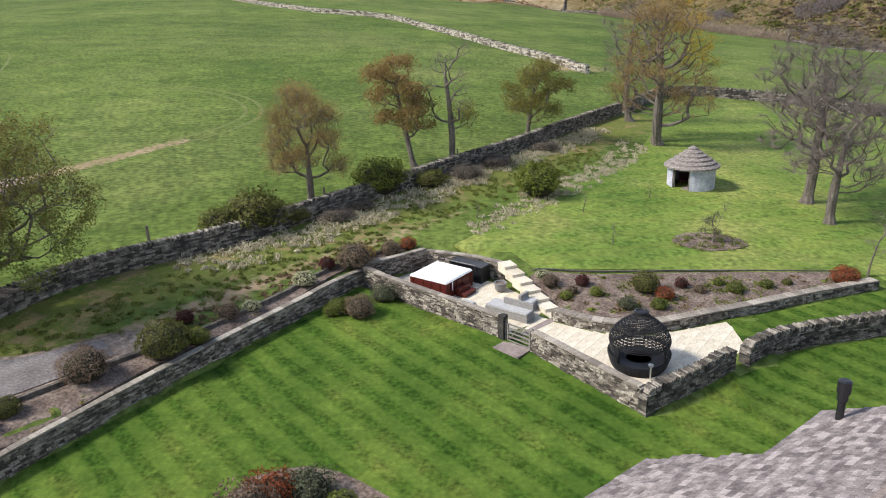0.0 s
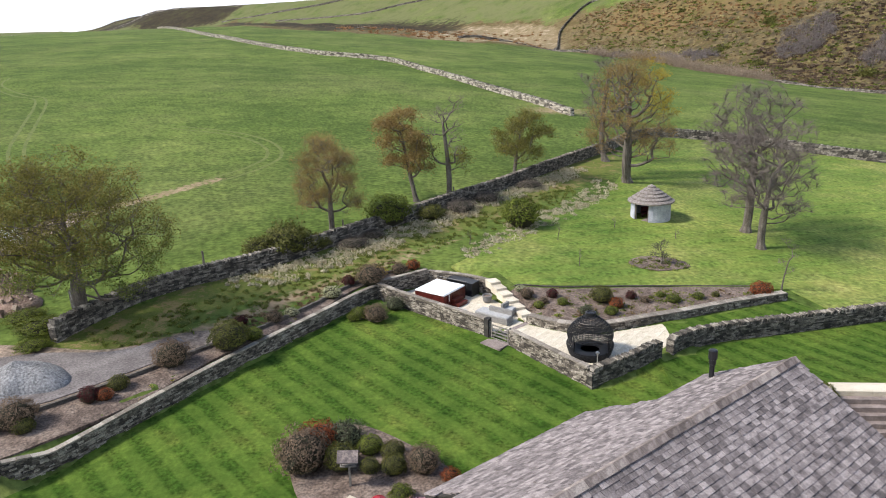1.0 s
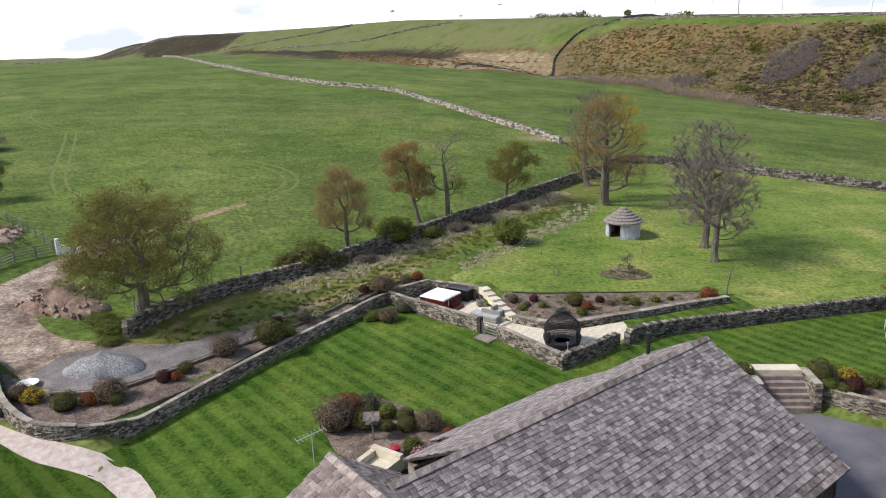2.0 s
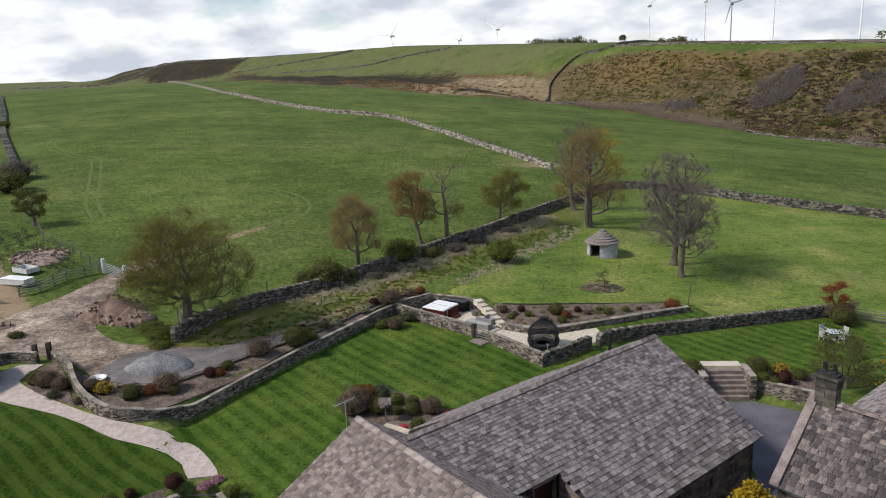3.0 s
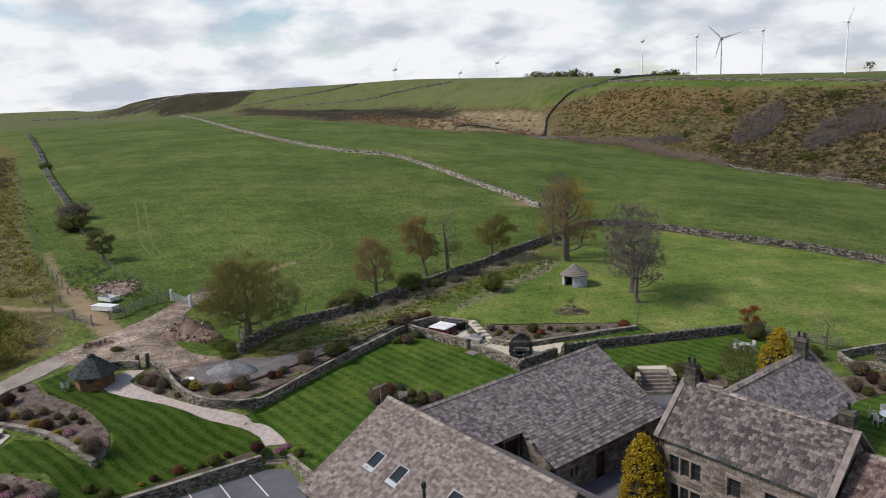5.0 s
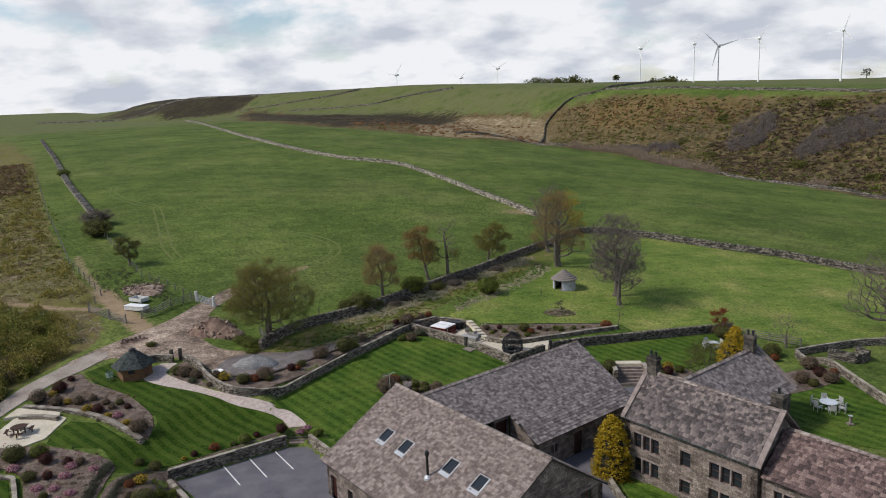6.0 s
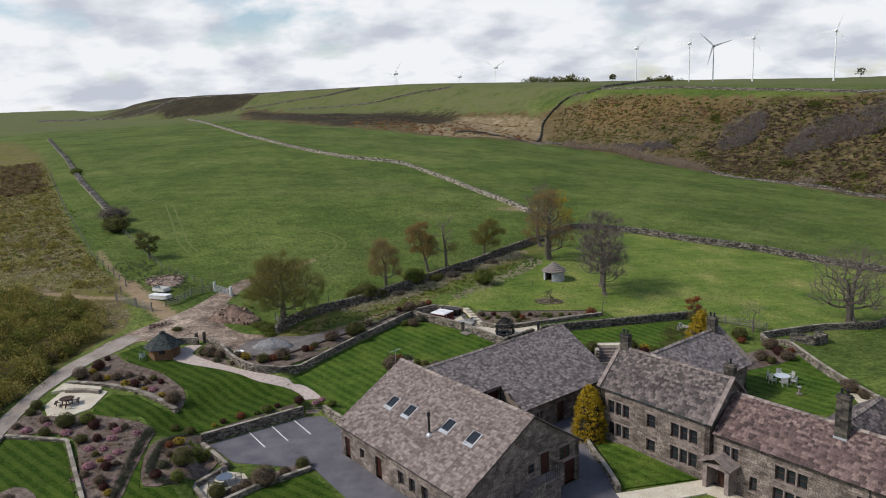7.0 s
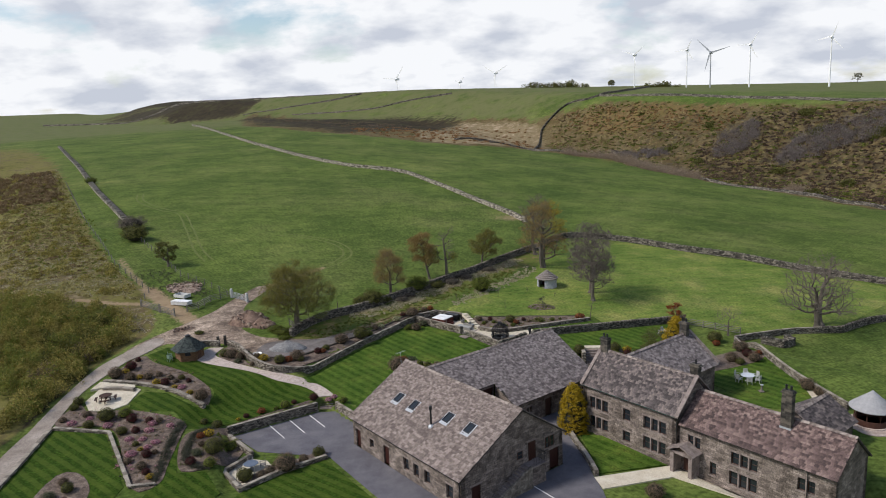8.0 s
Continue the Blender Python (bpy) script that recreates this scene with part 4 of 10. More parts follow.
def coursed(nt, src):
    co = nt.nodes.new("ShaderNodeTexCoord")
    sep, comb, add = nt.nodes.new("ShaderNodeSeparateXYZ"), nt.nodes.new("ShaderNodeCombineXYZ"), nt.nodes.new("ShaderNodeVectorMath")
    nt.links.new(co.outputs["Object"], sep.inputs[0])
    # along the walls, whichever of the farm's two axes they follow
    add.operation = "DOT_PRODUCT"
    add.inputs[1].default_value = (0.613 + 0.790, 0.613 - 0.790, 0)
    nt.links.new(co.outputs["Object"], add.inputs[0])
    nt.links.new(add.outputs["Value"], comb.inputs["X"])
    nt.links.new(sep.outputs["Z"], comb.inputs["Y"])
    bt = nt.nodes.new("ShaderNodeTexBrick")
    for k, v in (("Scale", 1.0), ("Mortar Size", 0.012), ("Mortar Smooth", 0.3), ("Bias", 0.0), ("Brick Width", 0.56), ("Row Height", 0.22)):
        bt.inputs[k].default_value = v
    bt.inputs["Color1"].default_value, bt.inputs["Color2"].default_value, bt.inputs["Mortar"].default_value = (0.52, 0.50, 0.47, 1), (1.34, 1.31, 1.24, 1), (0.34, 0.32, 0.30, 1)
    nt.links.new(comb.outputs[0], bt.inputs["Vector"])
    return blend(nt, 0.8, src, bt.outputs["Color"], "MULTIPLY")


tint(BUILD_M, coursed)
DRESSED_M = surface("dressed_stone", [(0.136, 0.110, 0.099), (0.207, 0.169, 0.154), (0.283, 0.235, 0.217)], scale=2, fine=25, bump=0.3, depth=0.008)
SLATE_GREY = surface("stone_slate_grey", [(0.096, 0.081, 0.079), (0.158, 0.134, 0.130), (0.220, 0.189, 0.182), (0.318, 0.276, 0.264)], scale=3.2, fine=20, bump=0.6, depth=0.015, spread=0.34, fine_amount=0.3)
SLATE_GREY_J = surface("stone_slate_grey_joined", [(0.096, 0.081, 0.079), (0.158, 0.134, 0.130), (0.220, 0.189, 0.182), (0.318, 0.276, 0.264)], scale=3.2, fine=20, bump=0.6, depth=0.015, island=0.34, fine_amount=0.3)
SLATE_TAN = surface("stone_slate_tan", [(0.106, 0.083, 0.074), (0.154, 0.123, 0.110), (0.207, 0.168, 0.152), (0.283, 0.235, 0.213)], scale=3.2, fine=20, bump=0.6, depth=0.015, spread=0.34, fine_amount=0.3)
SLATE_TAN_J = surface("stone_slate_tan_joined", [(0.106, 0.083, 0.074), (0.154, 0.123, 0.110), (0.207, 0.168, 0.152), (0.283, 0.235, 0.213)], scale=3.2, fine=20, bump=0.6, depth=0.015, island=0.34, fine_amount=0.3)
SLATE_DARK = surface("stone_slate_dark", [(0.043, 0.036, 0.036), (0.081, 0.068, 0.067), (0.123, 0.102, 0.099), (0.217, 0.178, 0.160)], scale=3.2, fine=20, bump=0.6, depth=0.015, spread=0.36, fine_amount=0.35)
SLATE_DARK_J = surface("stone_slate_dark_joined", [(0.043, 0.036, 0.036), (0.081, 0.068, 0.067), (0.123, 0.102, 0.099), (0.217, 0.178, 0.160)], scale=3.2, fine=20, bump=0.6, depth=0.015, island=0.36, fine_amount=0.35)
SLATE_RED = surface("stone_slate_brown", [(0.051, 0.035, 0.034), (0.099, 0.067, 0.062), (0.149, 0.101, 0.093), (0.242, 0.176, 0.155)], scale=3.2, fine=20, bump=0.6, depth=0.015, spread=0.36, fine_amount=0.35)
SLATE_RED_J = surface("stone_slate_brown_joined", [(0.051, 0.035, 0.034), (0.099, 0.067, 0.062), (0.149, 0.101, 0.093), (0.242, 0.176, 0.155)], scale=3.2, fine=20, bump=0.6, depth=0.015, island=0.36, fine_amount=0.35)
RIDGE_M = surface("ridge_stone", [(0.101, 0.080, 0.070), (0.202, 0.164, 0.147), (0.343, 0.293, 0.258)], scale=2.0, fine=30, bump=0.5, depth=0.012, spread=0.3)
ROOF_DECK = surface("roof_deck", [(0.03, 0.028, 0.026), (0.05, 0.046, 0.042)], bump=0.2)
DARK_WOOD = surface("dark_brown_joinery", [(0.045, 0.020, 0.014), (0.075, 0.034, 0.024)], scale=3, fine=30, rough=0.55, bump=0.2, depth=0.004)
RED_WOOD = surface("red_brown_doors", [(0.028, 0.009, 0.007), (0.050, 0.016, 0.011)], scale=3, fine=30, rough=0.5, bump=0.2, depth=0.004, stretch=(6, 6, 1))
PANE_M = glassy("window_glass")
BLACK_M = flat("black_paint", (0.012, 0.012, 0.014), rough=0.4)
LEAD_M = flat("lead_flashing", (0.42, 0.44, 0.47), rough=0.45, metal=0.3)
WHITE_M = flat("white_paint", (0.72, 0.72, 0.70), rough=0.5)


def ab3(a, b, z):
    x, y = AB(a, b)
    return Vector((x, y, z))


def slope_roof(parent, eave0, eave1, ridge0, ridge1, mat_part, mat_rest, seed, width=0.36, course=0.26, limit=300, keep=None, first="eave"):
    """Stone slates in diminishing courses on one slope, given by the ends of its eave and of its ridge; keep(u, v) leaves out what is cut away."""
    rng = random.Random(seed)
    e0, e1, r0, r1 = [Vector(p) for p in (eave0, eave1, ridge0, ridge1)]
    up_len = ((r0 - e0).length + (r1 - e1).length) / 2
    n = (e1 - e0).cross(r0 - e0).normalized()
    if n.z < 0:
        n = -n
    t = 0.09
    vs = [e0, e1, r1, r0] + [p - n * t for p in (e0, e1, r1, r0)]
    if keep is None:
        part("roof_deck", Shape().add(vs, [(0, 1, 2, 3), (7, 6, 5, 4), (0, 4, 5, 1), (1, 5, 6, 2), (2, 6, 7, 3), (3, 7, 4, 0)]).pair(), ROOF_DECK, parent)
    cell = mesh_of("slate", *Shape().box((-0.5, -0.5, -0.5), (0.5, 0.5, 0.5), None, 0.03, rng).pair(), mat_part)
    cells = [cell] + [mesh_of("slate", *Shape().box((-0.5, -0.5, -0.5), (0.5, 0.5, 0.5), None, 0.045, rng).pair(), mat_part) for _ in range(3)]
    rest, placed, todo = Shape(), 0, []
    v = -0.06
    while v < up_len - 0.05:
        k = v / up_len
        ch = course * (1.25 - 0.5 * max(k, 0))
        a, b = e0.lerp(r0, (v + ch * 0.5) / up_len), e1.lerp(r1, (v + ch * 0.5) / up_len)
        L = (b - a).length
        x = (b - a).normalized()
        y = n.cross(x).normalized()
        if y.dot(r0 - e0) < 0:
            y = -y
        s = -rng.uniform(0, width)
        while s < L:
            w = width * (1.25 - 0.5 * max(k, 0)) * rng.uniform(0.72, 1.3)
            p0, p1 = max(s, -0.02), min(s + w - 0.014, L + 0.02)
            s += w
            if p1 - p0 < 0.08:
                continue
            u = (p0 + p1) / 2
            if keep is not None and not keep(u / L, (v + ch * 0.5) / up_len):
                continue
            tilt = rng.uniform(0.075, 0.11)
            c = a + x * u + n * (0.045 + rng.uniform(-0.006, 0.010))
            m = Matrix((x, y, n)).transposed().to_4x4()
            m = Matrix.Translation(c) @ m @ Matrix.Rotation(-tilt, 4, "X") @ Matrix.Rotation(rng.uniform(-0.012, 0.012), 4, "Z") @ Matrix.Diagonal((p1 - p0, ch * 1.22 + rng.uniform(-0.015, 0.02), 0.048 * rng.uniform(0.8, 1.35), 1))
            todo.append((k, m))
        v += ch
    if first == "ridge":
        todo.sort(key=lambda q: -q[0])
    for i, (_, m) in enumerate(todo):
        if i < limit:
            o = new("slate", rng.choice(cells))
            o.parent, o.matrix_world = parent, m
        else:
            rest.box((-0.5, -0.5, -0.5), (0.5, 0.5, 0.5), m)
    if rest.v:
        tagged(part("slate_covering", rest.pair(), mat_rest, parent, "courses of weathered stone slates"), kind="stuff")


def ridge_tiles(parent, p0, p1, seed, material=None, width=0.46):
    rng = random.Random(seed)
    p0, p1 = Vector(p0), Vector(p1)
    L, x = (p1 - p0).length, (p1 - p0).normalized()
    y = Vector((0, 0, 1)).cross(x).normalized()
    half = width / 2
    sh = Shape().add([(-0.5, -half, -0.09), (0.5, -half, -0.09), (0.5, 0, 0.07), (-0.5, 0, 0.07), (0.5, half, -0.09), (-0.5, half, -0.09), (-0.5, 0, -0.02), (0.5, 0, -0.02)],
                     [(0, 1, 2, 3), (3, 2, 4, 5), (0, 3, 5, 6), (1, 7, 4, 2), (0, 6, 7, 1), (6, 5, 4, 7)])
    me = mesh_of("ridge_stone", *sh.pair(), material or RIDGE_M)
    s = 0.0
    while s < L - 0.05:
        w = min(rng.uniform(0.55, 0.8), L - s)
        m = Matrix.Translation(p0 + x * (s + w / 2) + Vector((0, 0, 0.10 + rng.uniform(-0.012, 0.012)))) @ Matrix((x, y, Vector((0, 0, 1)))).transposed().to_4x4() @ Matrix.Diagonal((w - 0.015, 1, 1, 1))
        o = new("ridge_stone", me)
        o.parent, o.matrix_world = parent, m
        s += w


def wall_face(parent, p0, p1, z0, z1, openings=(), thick=0.5, peak=None, material=None, name="wall"):
    """A wall from p0 to p1 (xy), outer face on the right-hand side, with openings (u0, u1, za, zb) through it. peak: (u, z) of a gable's top."""
    p0, p1 = Vector((*p0, 0)), Vector((*p1, 0))
    x = (p1 - p0).normalized()
    L = (p1 - p0).length
    y = Vector((0, 0, 1)).cross(x)
    m = Matrix.Translation(p0) @ Matrix((x, y, Vector((0, 0, 1)))).transposed().to_4x4()
    us = sorted({0.0, L, *[q for o in openings for q in o[:2]]})
    zs = sorted({z0, z1, *[q for o in openings for q in o[2:4]]})
    sh = Shape()
    hole = lambda u, z: any(o[0] < u < o[1] and o[2] < z < o[3] for o in openings)  # noqa: E731
    for ua, ub in zip(us[:-1], us[1:]):
        for za, zb in zip(zs[:-1], zs[1:]):
            if not hole((ua + ub) / 2, (za + zb) / 2):
                for d, flip in ((0.0, False), (thick, True)):
                    q = [m @ Vector(p) for p in ((ua, d, za), (ub, d, za), (ub, d, zb), (ua, d, zb))]
                    sh.add(q, [(3, 2, 1, 0) if flip else (0, 1, 2, 3)])
    for u0, u1, za, zb in openings:
        for a, b in (((u0, za), (u0, zb)), ((u0, zb), (u1, zb)), ((u1, zb), (u1, za)), ((u1, za), (u0, za))):
            sh.add([m @ Vector(p) for p in ((a[0], 0, a[1]), (b[0], 0, b[1]), (b[0], thick, b[1]), (a[0], thick, a[1]))], [(0, 1, 2, 3)])
    for a, b in (((0, z0), (0, z1)), ((L, z1), (L, z0))):
        sh.add([m @ Vector(p) for p in ((a[0], 0, a[1]), (b[0], 0, b[1]), (b[0], thick, b[1]), (a[0], thick, a[1]))], [(0, 1, 2, 3)])
    if peak:
        tri = [(0, z1), (L, z1), (peak[0], peak[1])]
        if len(peak) > 2:
            tri = [(0, z1), (L, peak[2]), (peak[0], peak[1])]
            sh.add([m @ Vector((u, d, z)) for d in (0, thick) for u, z in ((0, z1), (L, z1), (L, peak[2]))], [(0, 1, 2), (5, 4, 3)])
        sh.add([m @ Vector((u, d, z)) for d in (0, thick) for u, z in tri], [(0, 1, 2), (5, 4, 3), (0, 2, 5, 3), (2, 1, 4, 5)])
    else:
        sh.add([m @ Vector(p) for p in ((0, 0, z1), (L, 0, z1), (L, thick, z1), (0, thick, z1))], [(0, 1, 2, 3)])
    part(name, sh.pair(), material or BUILD_M, parent)
    return m


def window(parent, m, u0, u1, z0, z1, lights=2, frame_m=None, surround=True, set_back=0.22):
    """A window in an opening of a wall: stone surround and mullions, joinery and panes."""
    w = part("window", Shape().box((u0 - 0.16, -0.03, z0 - 0.16), (u1 + 0.16, 0.25, z0 - 0.005), m).pair(), DRESSED_M, parent)
    part("lintel", Shape().box((u0 - 0.16, -0.025, z1 + 0.005), (u1 + 0.16, 0.25, z1 + 0.18), m).pair(), DRESSED_M, w)
    step = (u1 - u0) / lights
    for i in range(lights):
        a, b = u0 + i * step, u0 + (i + 1) * step
        if i:
            part("mullion", Shape().box((a - 0.07, 0.0, z0), (a + 0.07, 0.28, z1), m).pair(), DRESSED_M, w)
            a += 0.07
        if i < lights - 1:
            b -= 0.07
        fr = Shape()
        for lo, hi in (((a, z0), (a + 0.06, z1)), ((b - 0.06, z0), (b, z1)), ((a + 0.06, z0), (b - 0.06, z0 + 0.06)), ((a + 0.06, z1 - 0.06), (b - 0.06, z1)), ((a + 0.06, (z0 + z1) / 2 - 0.02), (b - 0.06, (z0 + z1) / 2 + 0.02))):
            fr.box((lo[0], set_back, lo[1]), (hi[0], set_back + 0.06, hi[1]), m)
        part("frame", fr.pair(), frame_m or DARK_WOOD, w)
        part("pane", Shape().box((a + 0.05, set_back + 0.025, z0 + 0.05), (b - 0.05, set_back + 0.035, z1 - 0.05), m).pair(), PANE_M, w)
    return w


def door(parent, m, u0, u1, z0, z1, material=None, set_back=0.2):
    d = part("door", Shape().box((u0 + 0.06, set_back, z0 + 0.01), (u1 - 0.06, set_back + 0.05, z1 - 0.06), m).pair(), material or DARK_WOOD, parent)
    fr = Shape()
    for lo, hi in (((u0, z0), (u0 + 0.06, z1)), ((u1 - 0.06, z0), (u1, z1)), ((u0 + 0.06, z1 - 0.06), (u1 - 0.06, z1))):
        fr.box((lo[0], set_back - 0.03, lo[1]), (hi[0], set_back + 0.07, hi[1]), m)
    part("door_frame", fr.pair(), material or DARK_WOOD, d)
    k = max(2, int((u1 - u0) / 0.18))
    for i in range(k):
        a = u0 + 0.07 + (u1 - u0 - 0.14) * i / k
        part("board", Shape().box((a, set_back - 0.012, z0 + 0.03), (a + (u1 - u0 - 0.14) / k - 0.012, set_back - 0.001, z1 - 0.08), m).pair(), material or DARK_WOOD, d)
    part("handle", Shape().box((u1 - 0.18, set_back - 0.05, z0 + 1.0), (u1 - 0.15, set_back - 0.012, z0 + 1.14), m).pair(), BLACK_M, d)
    part("lintel", Shape().box((u0 - 0.16, -0.025, z1 + 0.005), (u1 + 0.16, 0.25, z1 + 0.2), m).pair(), DRESSED_M, d)
    return d


def gutter(parent, p0, p1, material=None):
    p0, p1 = Vector(p0), Vector(p1)
    x = (p1 - p0).normalized()
    y = Vector((0, 0, 1)).cross(x)
    m = Matrix.Translation(p0) @ Matrix((x, y, Vector((0, 0, 1)))).transposed().to_4x4()
    L = (p1 - p0).length
    sh = Shape()
    prof = [(-0.07, 0.05), (-0.06, -0.02), (0.0, -0.055), (0.06, -0.02), (0.07, 0.05), (0.05, 0.04), (0.0, -0.03), (-0.05, 0.04)]
    n = len(prof)
    sh.add([m @ Vector((u, a, b)) for u in (0, L) for a, b in prof], [(i, (i + 1) % n, n + (i + 1) % n, n + i) for i in range(n)] + [tuple(range(n - 1, -1, -1)), tuple(range(n, 2 * n))])
    part("gutter", sh.pair(), material or BLACK_M, parent)


def downpipe(parent, p, z0, z1, material=None):
    part("downpipe", Shape().tube((*p, z0), (*p, z1), 0.045, 0.045, 8).box((p[0] - 0.07, p[1] - 0.07, z1 - 0.05), (p[0] + 0.07, p[1] + 0.07, z1 + 0.12)).pair(), material or BLACK_M, parent)


def chimney(parent_label, a, b, z0, z1, pots=2, w=0.95, d=0.6):
    """A stone stack of stepped courses with pots, standing on a roof."""
    c = thing("chimney", parent_label, "chimney", "chimneys of the farmhouse")
    base = ab3(a, b, 0)
    m = Matrix.Translation(base) @ Matrix.Rotation(math.atan2(U[1], U[0]), 4, "Z")
    rng = random.Random(int(a * 10))
    z = z0
    while z < z1 - 0.3:
        h = 0.24
        sp = rng.uniform(-0.2, 0.2)
        for lo, hi in ((-w / 2, sp - 0.006), (sp + 0.006, w / 2)):
            part("stone_block", Shape().box((lo, -d / 2, z), (hi, d / 2, z + h - 0.012), m, 0.008, rng).pair(), STACK_M, c)
        z += h
    part("cornice", Shape().box((-w / 2 - 0.09, -d / 2 - 0.09, z), (w / 2 + 0.09, d / 2 + 0.09, z + 0.12), m).pair(), STACK_M, c)
    part("cap", Shape().box((-w / 2, -d / 2, z + 0.12), (w / 2, d / 2, z + 0.26), m).pair(), STACK_M, c)
    for i in range(pots):
        u = (i - (pots - 1) / 2) * 0.45
        part("chimney_pot", Shape().lathe([(0.13, z + 0.26), (0.13, z + 0.32), (0.105, z + 0.36), (0.095, z + 0.62), (0.13, z + 0.66), (0.13, z + 0.70), (0.09, z + 0.70), (0.085, z + 0.55)], 12, m @ Matrix.Translation((u, 0, 0))).pair(), BLACK_M, c)
    part("flashing", Shape().box((-w / 2 - 0.05, -d / 2 - 0.05, z0 - 0.05), (w / 2 + 0.05, d / 2 + 0.05, z0 + 0.16), m).pair(), LEAD_M, c)
    return c


STACK_M = surface("sooted_stone", [(0.024, 0.022, 0.020), (0.052, 0.047, 0.040), (0.11, 0.096, 0.078)], scale=1.6, fine=20, bump=0.6, depth=0.02, spread=0.4)


def skylight(parent, centre, x, up, w=0.85, h=1.15):
    """A roof window: lead skirt, frame and pane."""
    n = x.cross(up).normalized()
    if n.z < 0:
        n = -n
    m = Matrix.Translation(centre) @ Matrix((x, up, n)).transposed().to_4x4()
    s = part("roof_window", Shape().box((-w / 2 - 0.16, -h / 2 - 0.34, 0.05), (w / 2 + 0.16, h / 2 + 0.08, 0.085), m).pair(), LEAD_M, parent)
    fr = Shape()
    for lo, hi in (((-w / 2, -h / 2), (-w / 2 + 0.08, h / 2)), ((w / 2 - 0.08, -h / 2), (w / 2, h / 2)), ((-w / 2 + 0.08, -h / 2), (w / 2 - 0.08, -h / 2 + 0.1)), ((-w / 2 + 0.08, h / 2 - 0.1), (w / 2 - 0.08, h / 2))):
        fr.box((*lo, 0.085), (*hi, 0.17), m)
    part("frame", fr.pair(), BLACK_M, s)
    part("pane", Shape().box((-w / 2 + 0.07, -h / 2 + 0.09, 0.11), (w / 2 - 0.07, h / 2 - 0.09, 0.125), m).pair(), PANE_M, s)


YARD_Z = -1.0
# -- left barn: ridge along a, skylights on the slope to the parking yard
barn_a = thing("converted_barn", "long stone barn with tan stone-slate roof, skylights and outside steps", "barn")
A0, A1, BF, BR, ZF, ZR, ZT = 0.25, 19.0, -7.7, 5.7, 2.45, 2.75, 6.75
front_open = []
for u0, w, z0, h in ((0.55, 0.95, 0.0, 2.1), (3.3, 0.8, 0.85, 1.0), (6.0, 1.0, 0.0, 2.1), (9.6, 0.9, 0.75, 1.35), (11.3, 0.9, 0.75, 1.35), (13.1, 0.9, 0.75, 1.35), (16.5, 1.0, 0.6, 1.45)):
    front_open.append((u0, u0 + w, YARD_Z + z0, YARD_Z + z0 + h))
m_front = wall_face(barn_a, AB(A0, BF), AB(A1, BF), YARD_Z - 0.2, ZF - 0.1, front_open)
for i, (u0, u1, z0, z1) in enumerate(front_open):
    if i in (0, 2):
        door(barn_a, m_front, u0, u1, z0, z1, RED_WOOD)
    else:
        window(barn_a, m_front, u0, u1, z0, z1, 1)
L_g = BR - BF
gable_open = [(1.2, 2.35, YARD_Z, YARD_Z + 2.05), (7.05, 7.75, 1.7, 2.5), (8.55, 9.5, 1.05, 3.0), (10.9, 12.1, 1.6, 2.75), (11.5, 12.9, YARD_Z, YARD_Z + 2.2)]
m_gable = wall_face(barn_a, AB(A1, BF), AB(A1, BR), YARD_Z - 0.2, ZF - 0.1, [g for g in gable_open if g[3] < ZF - 0.1], peak=(-BF, ZT - 0.12, ZR - 0.1))
door(barn_a, m_gable, *gable_open[0], RED_WOOD)
door(barn_a, m_gable, *gable_open[4], RED_WOOD)
door(barn_a, m_gable, *gable_open[2], RED_WOOD, set_back=-0.03)
window(barn_a, m_gable, *gable_open[1], 1, set_back=-0.04)
window(barn_a, m_gable, *gable_open[3], 2, set_back=-0.04)
wall_face(barn_a, AB(A0, BR), AB(A0, BF), YARD_Z - 0.2, ZR - 0.1, peak=(BR, ZT - 0.12, ZF - 0.1))
wall_face(barn_a, AB(A1, BR), AB(A0, BR), YARD_Z - 0.2, ZR - 0.1)
OV = 0.25
slope_roof(barn_a, ab3(A0 - OV, BF - 0.35, ZF - 0.2), ab3(A1 + OV, BF - 0.35, ZF - 0.2), ab3(A0 - OV, 0, ZT), ab3(A1 + OV, 0, ZT), SLATE_TAN, SLATE_TAN_J, 31, first="ridge")
slope_roof(barn_a, ab3(A0 - OV, BR + 0.3, ZR - 0.18), ab3(A1 + OV, BR + 0.3, ZR - 0.18), ab3(A0 - OV, 0, ZT), ab3(A1 + OV, 0, ZT), SLATE_TAN, SLATE_TAN_J, 32, limit=40, first="ridge")
ridge_tiles(barn_a, ab3(A0 - OV, 0, ZT), ab3(A1 + OV, 0, ZT), 33)
gutter(barn_a, ab3(A0 - OV, BF - 0.42, ZF - 0.22), ab3(A1 + OV, BF - 0.42, ZF - 0.22))
gutter(barn_a, ab3(A0 - OV, BR + 0.36, ZR - 0.2), ab3(A1 + OV, BR + 0.36, ZR - 0.2))
downpipe(barn_a, AB(A1 - 0.1, BF - 0.12), YARD_Z, ZF - 0.3)
sl_up = (ab3(0, 0, ZT) - ab3(0, BF, ZF)).normalized()
sl_x = Vector((U[0], U[1], 0)).normalized()
for a, b in ((4.2, -4.0), (7.0, -4.0), (12.3, -3.6), (15.6, -3.6)):
    skylight(barn_a, ab3(a, b, ZT + (ZT - ZF) * b / -BF), sl_x, sl_up)
flue = thing("flue_pipe", "black steel stove flue with cowl on the barn roof", "flue pipe", "flues")
fb = ab3(11.2, -5.0, ZT + (ZT - ZF) * -5.0 / 7.7)
part("pipe", Shape().lathe([(0.10, -0.1), (0.10, 1.75), (0.085, 1.75)], 12, Matrix.Translation(fb)).pair(), BLACK_M, flue)
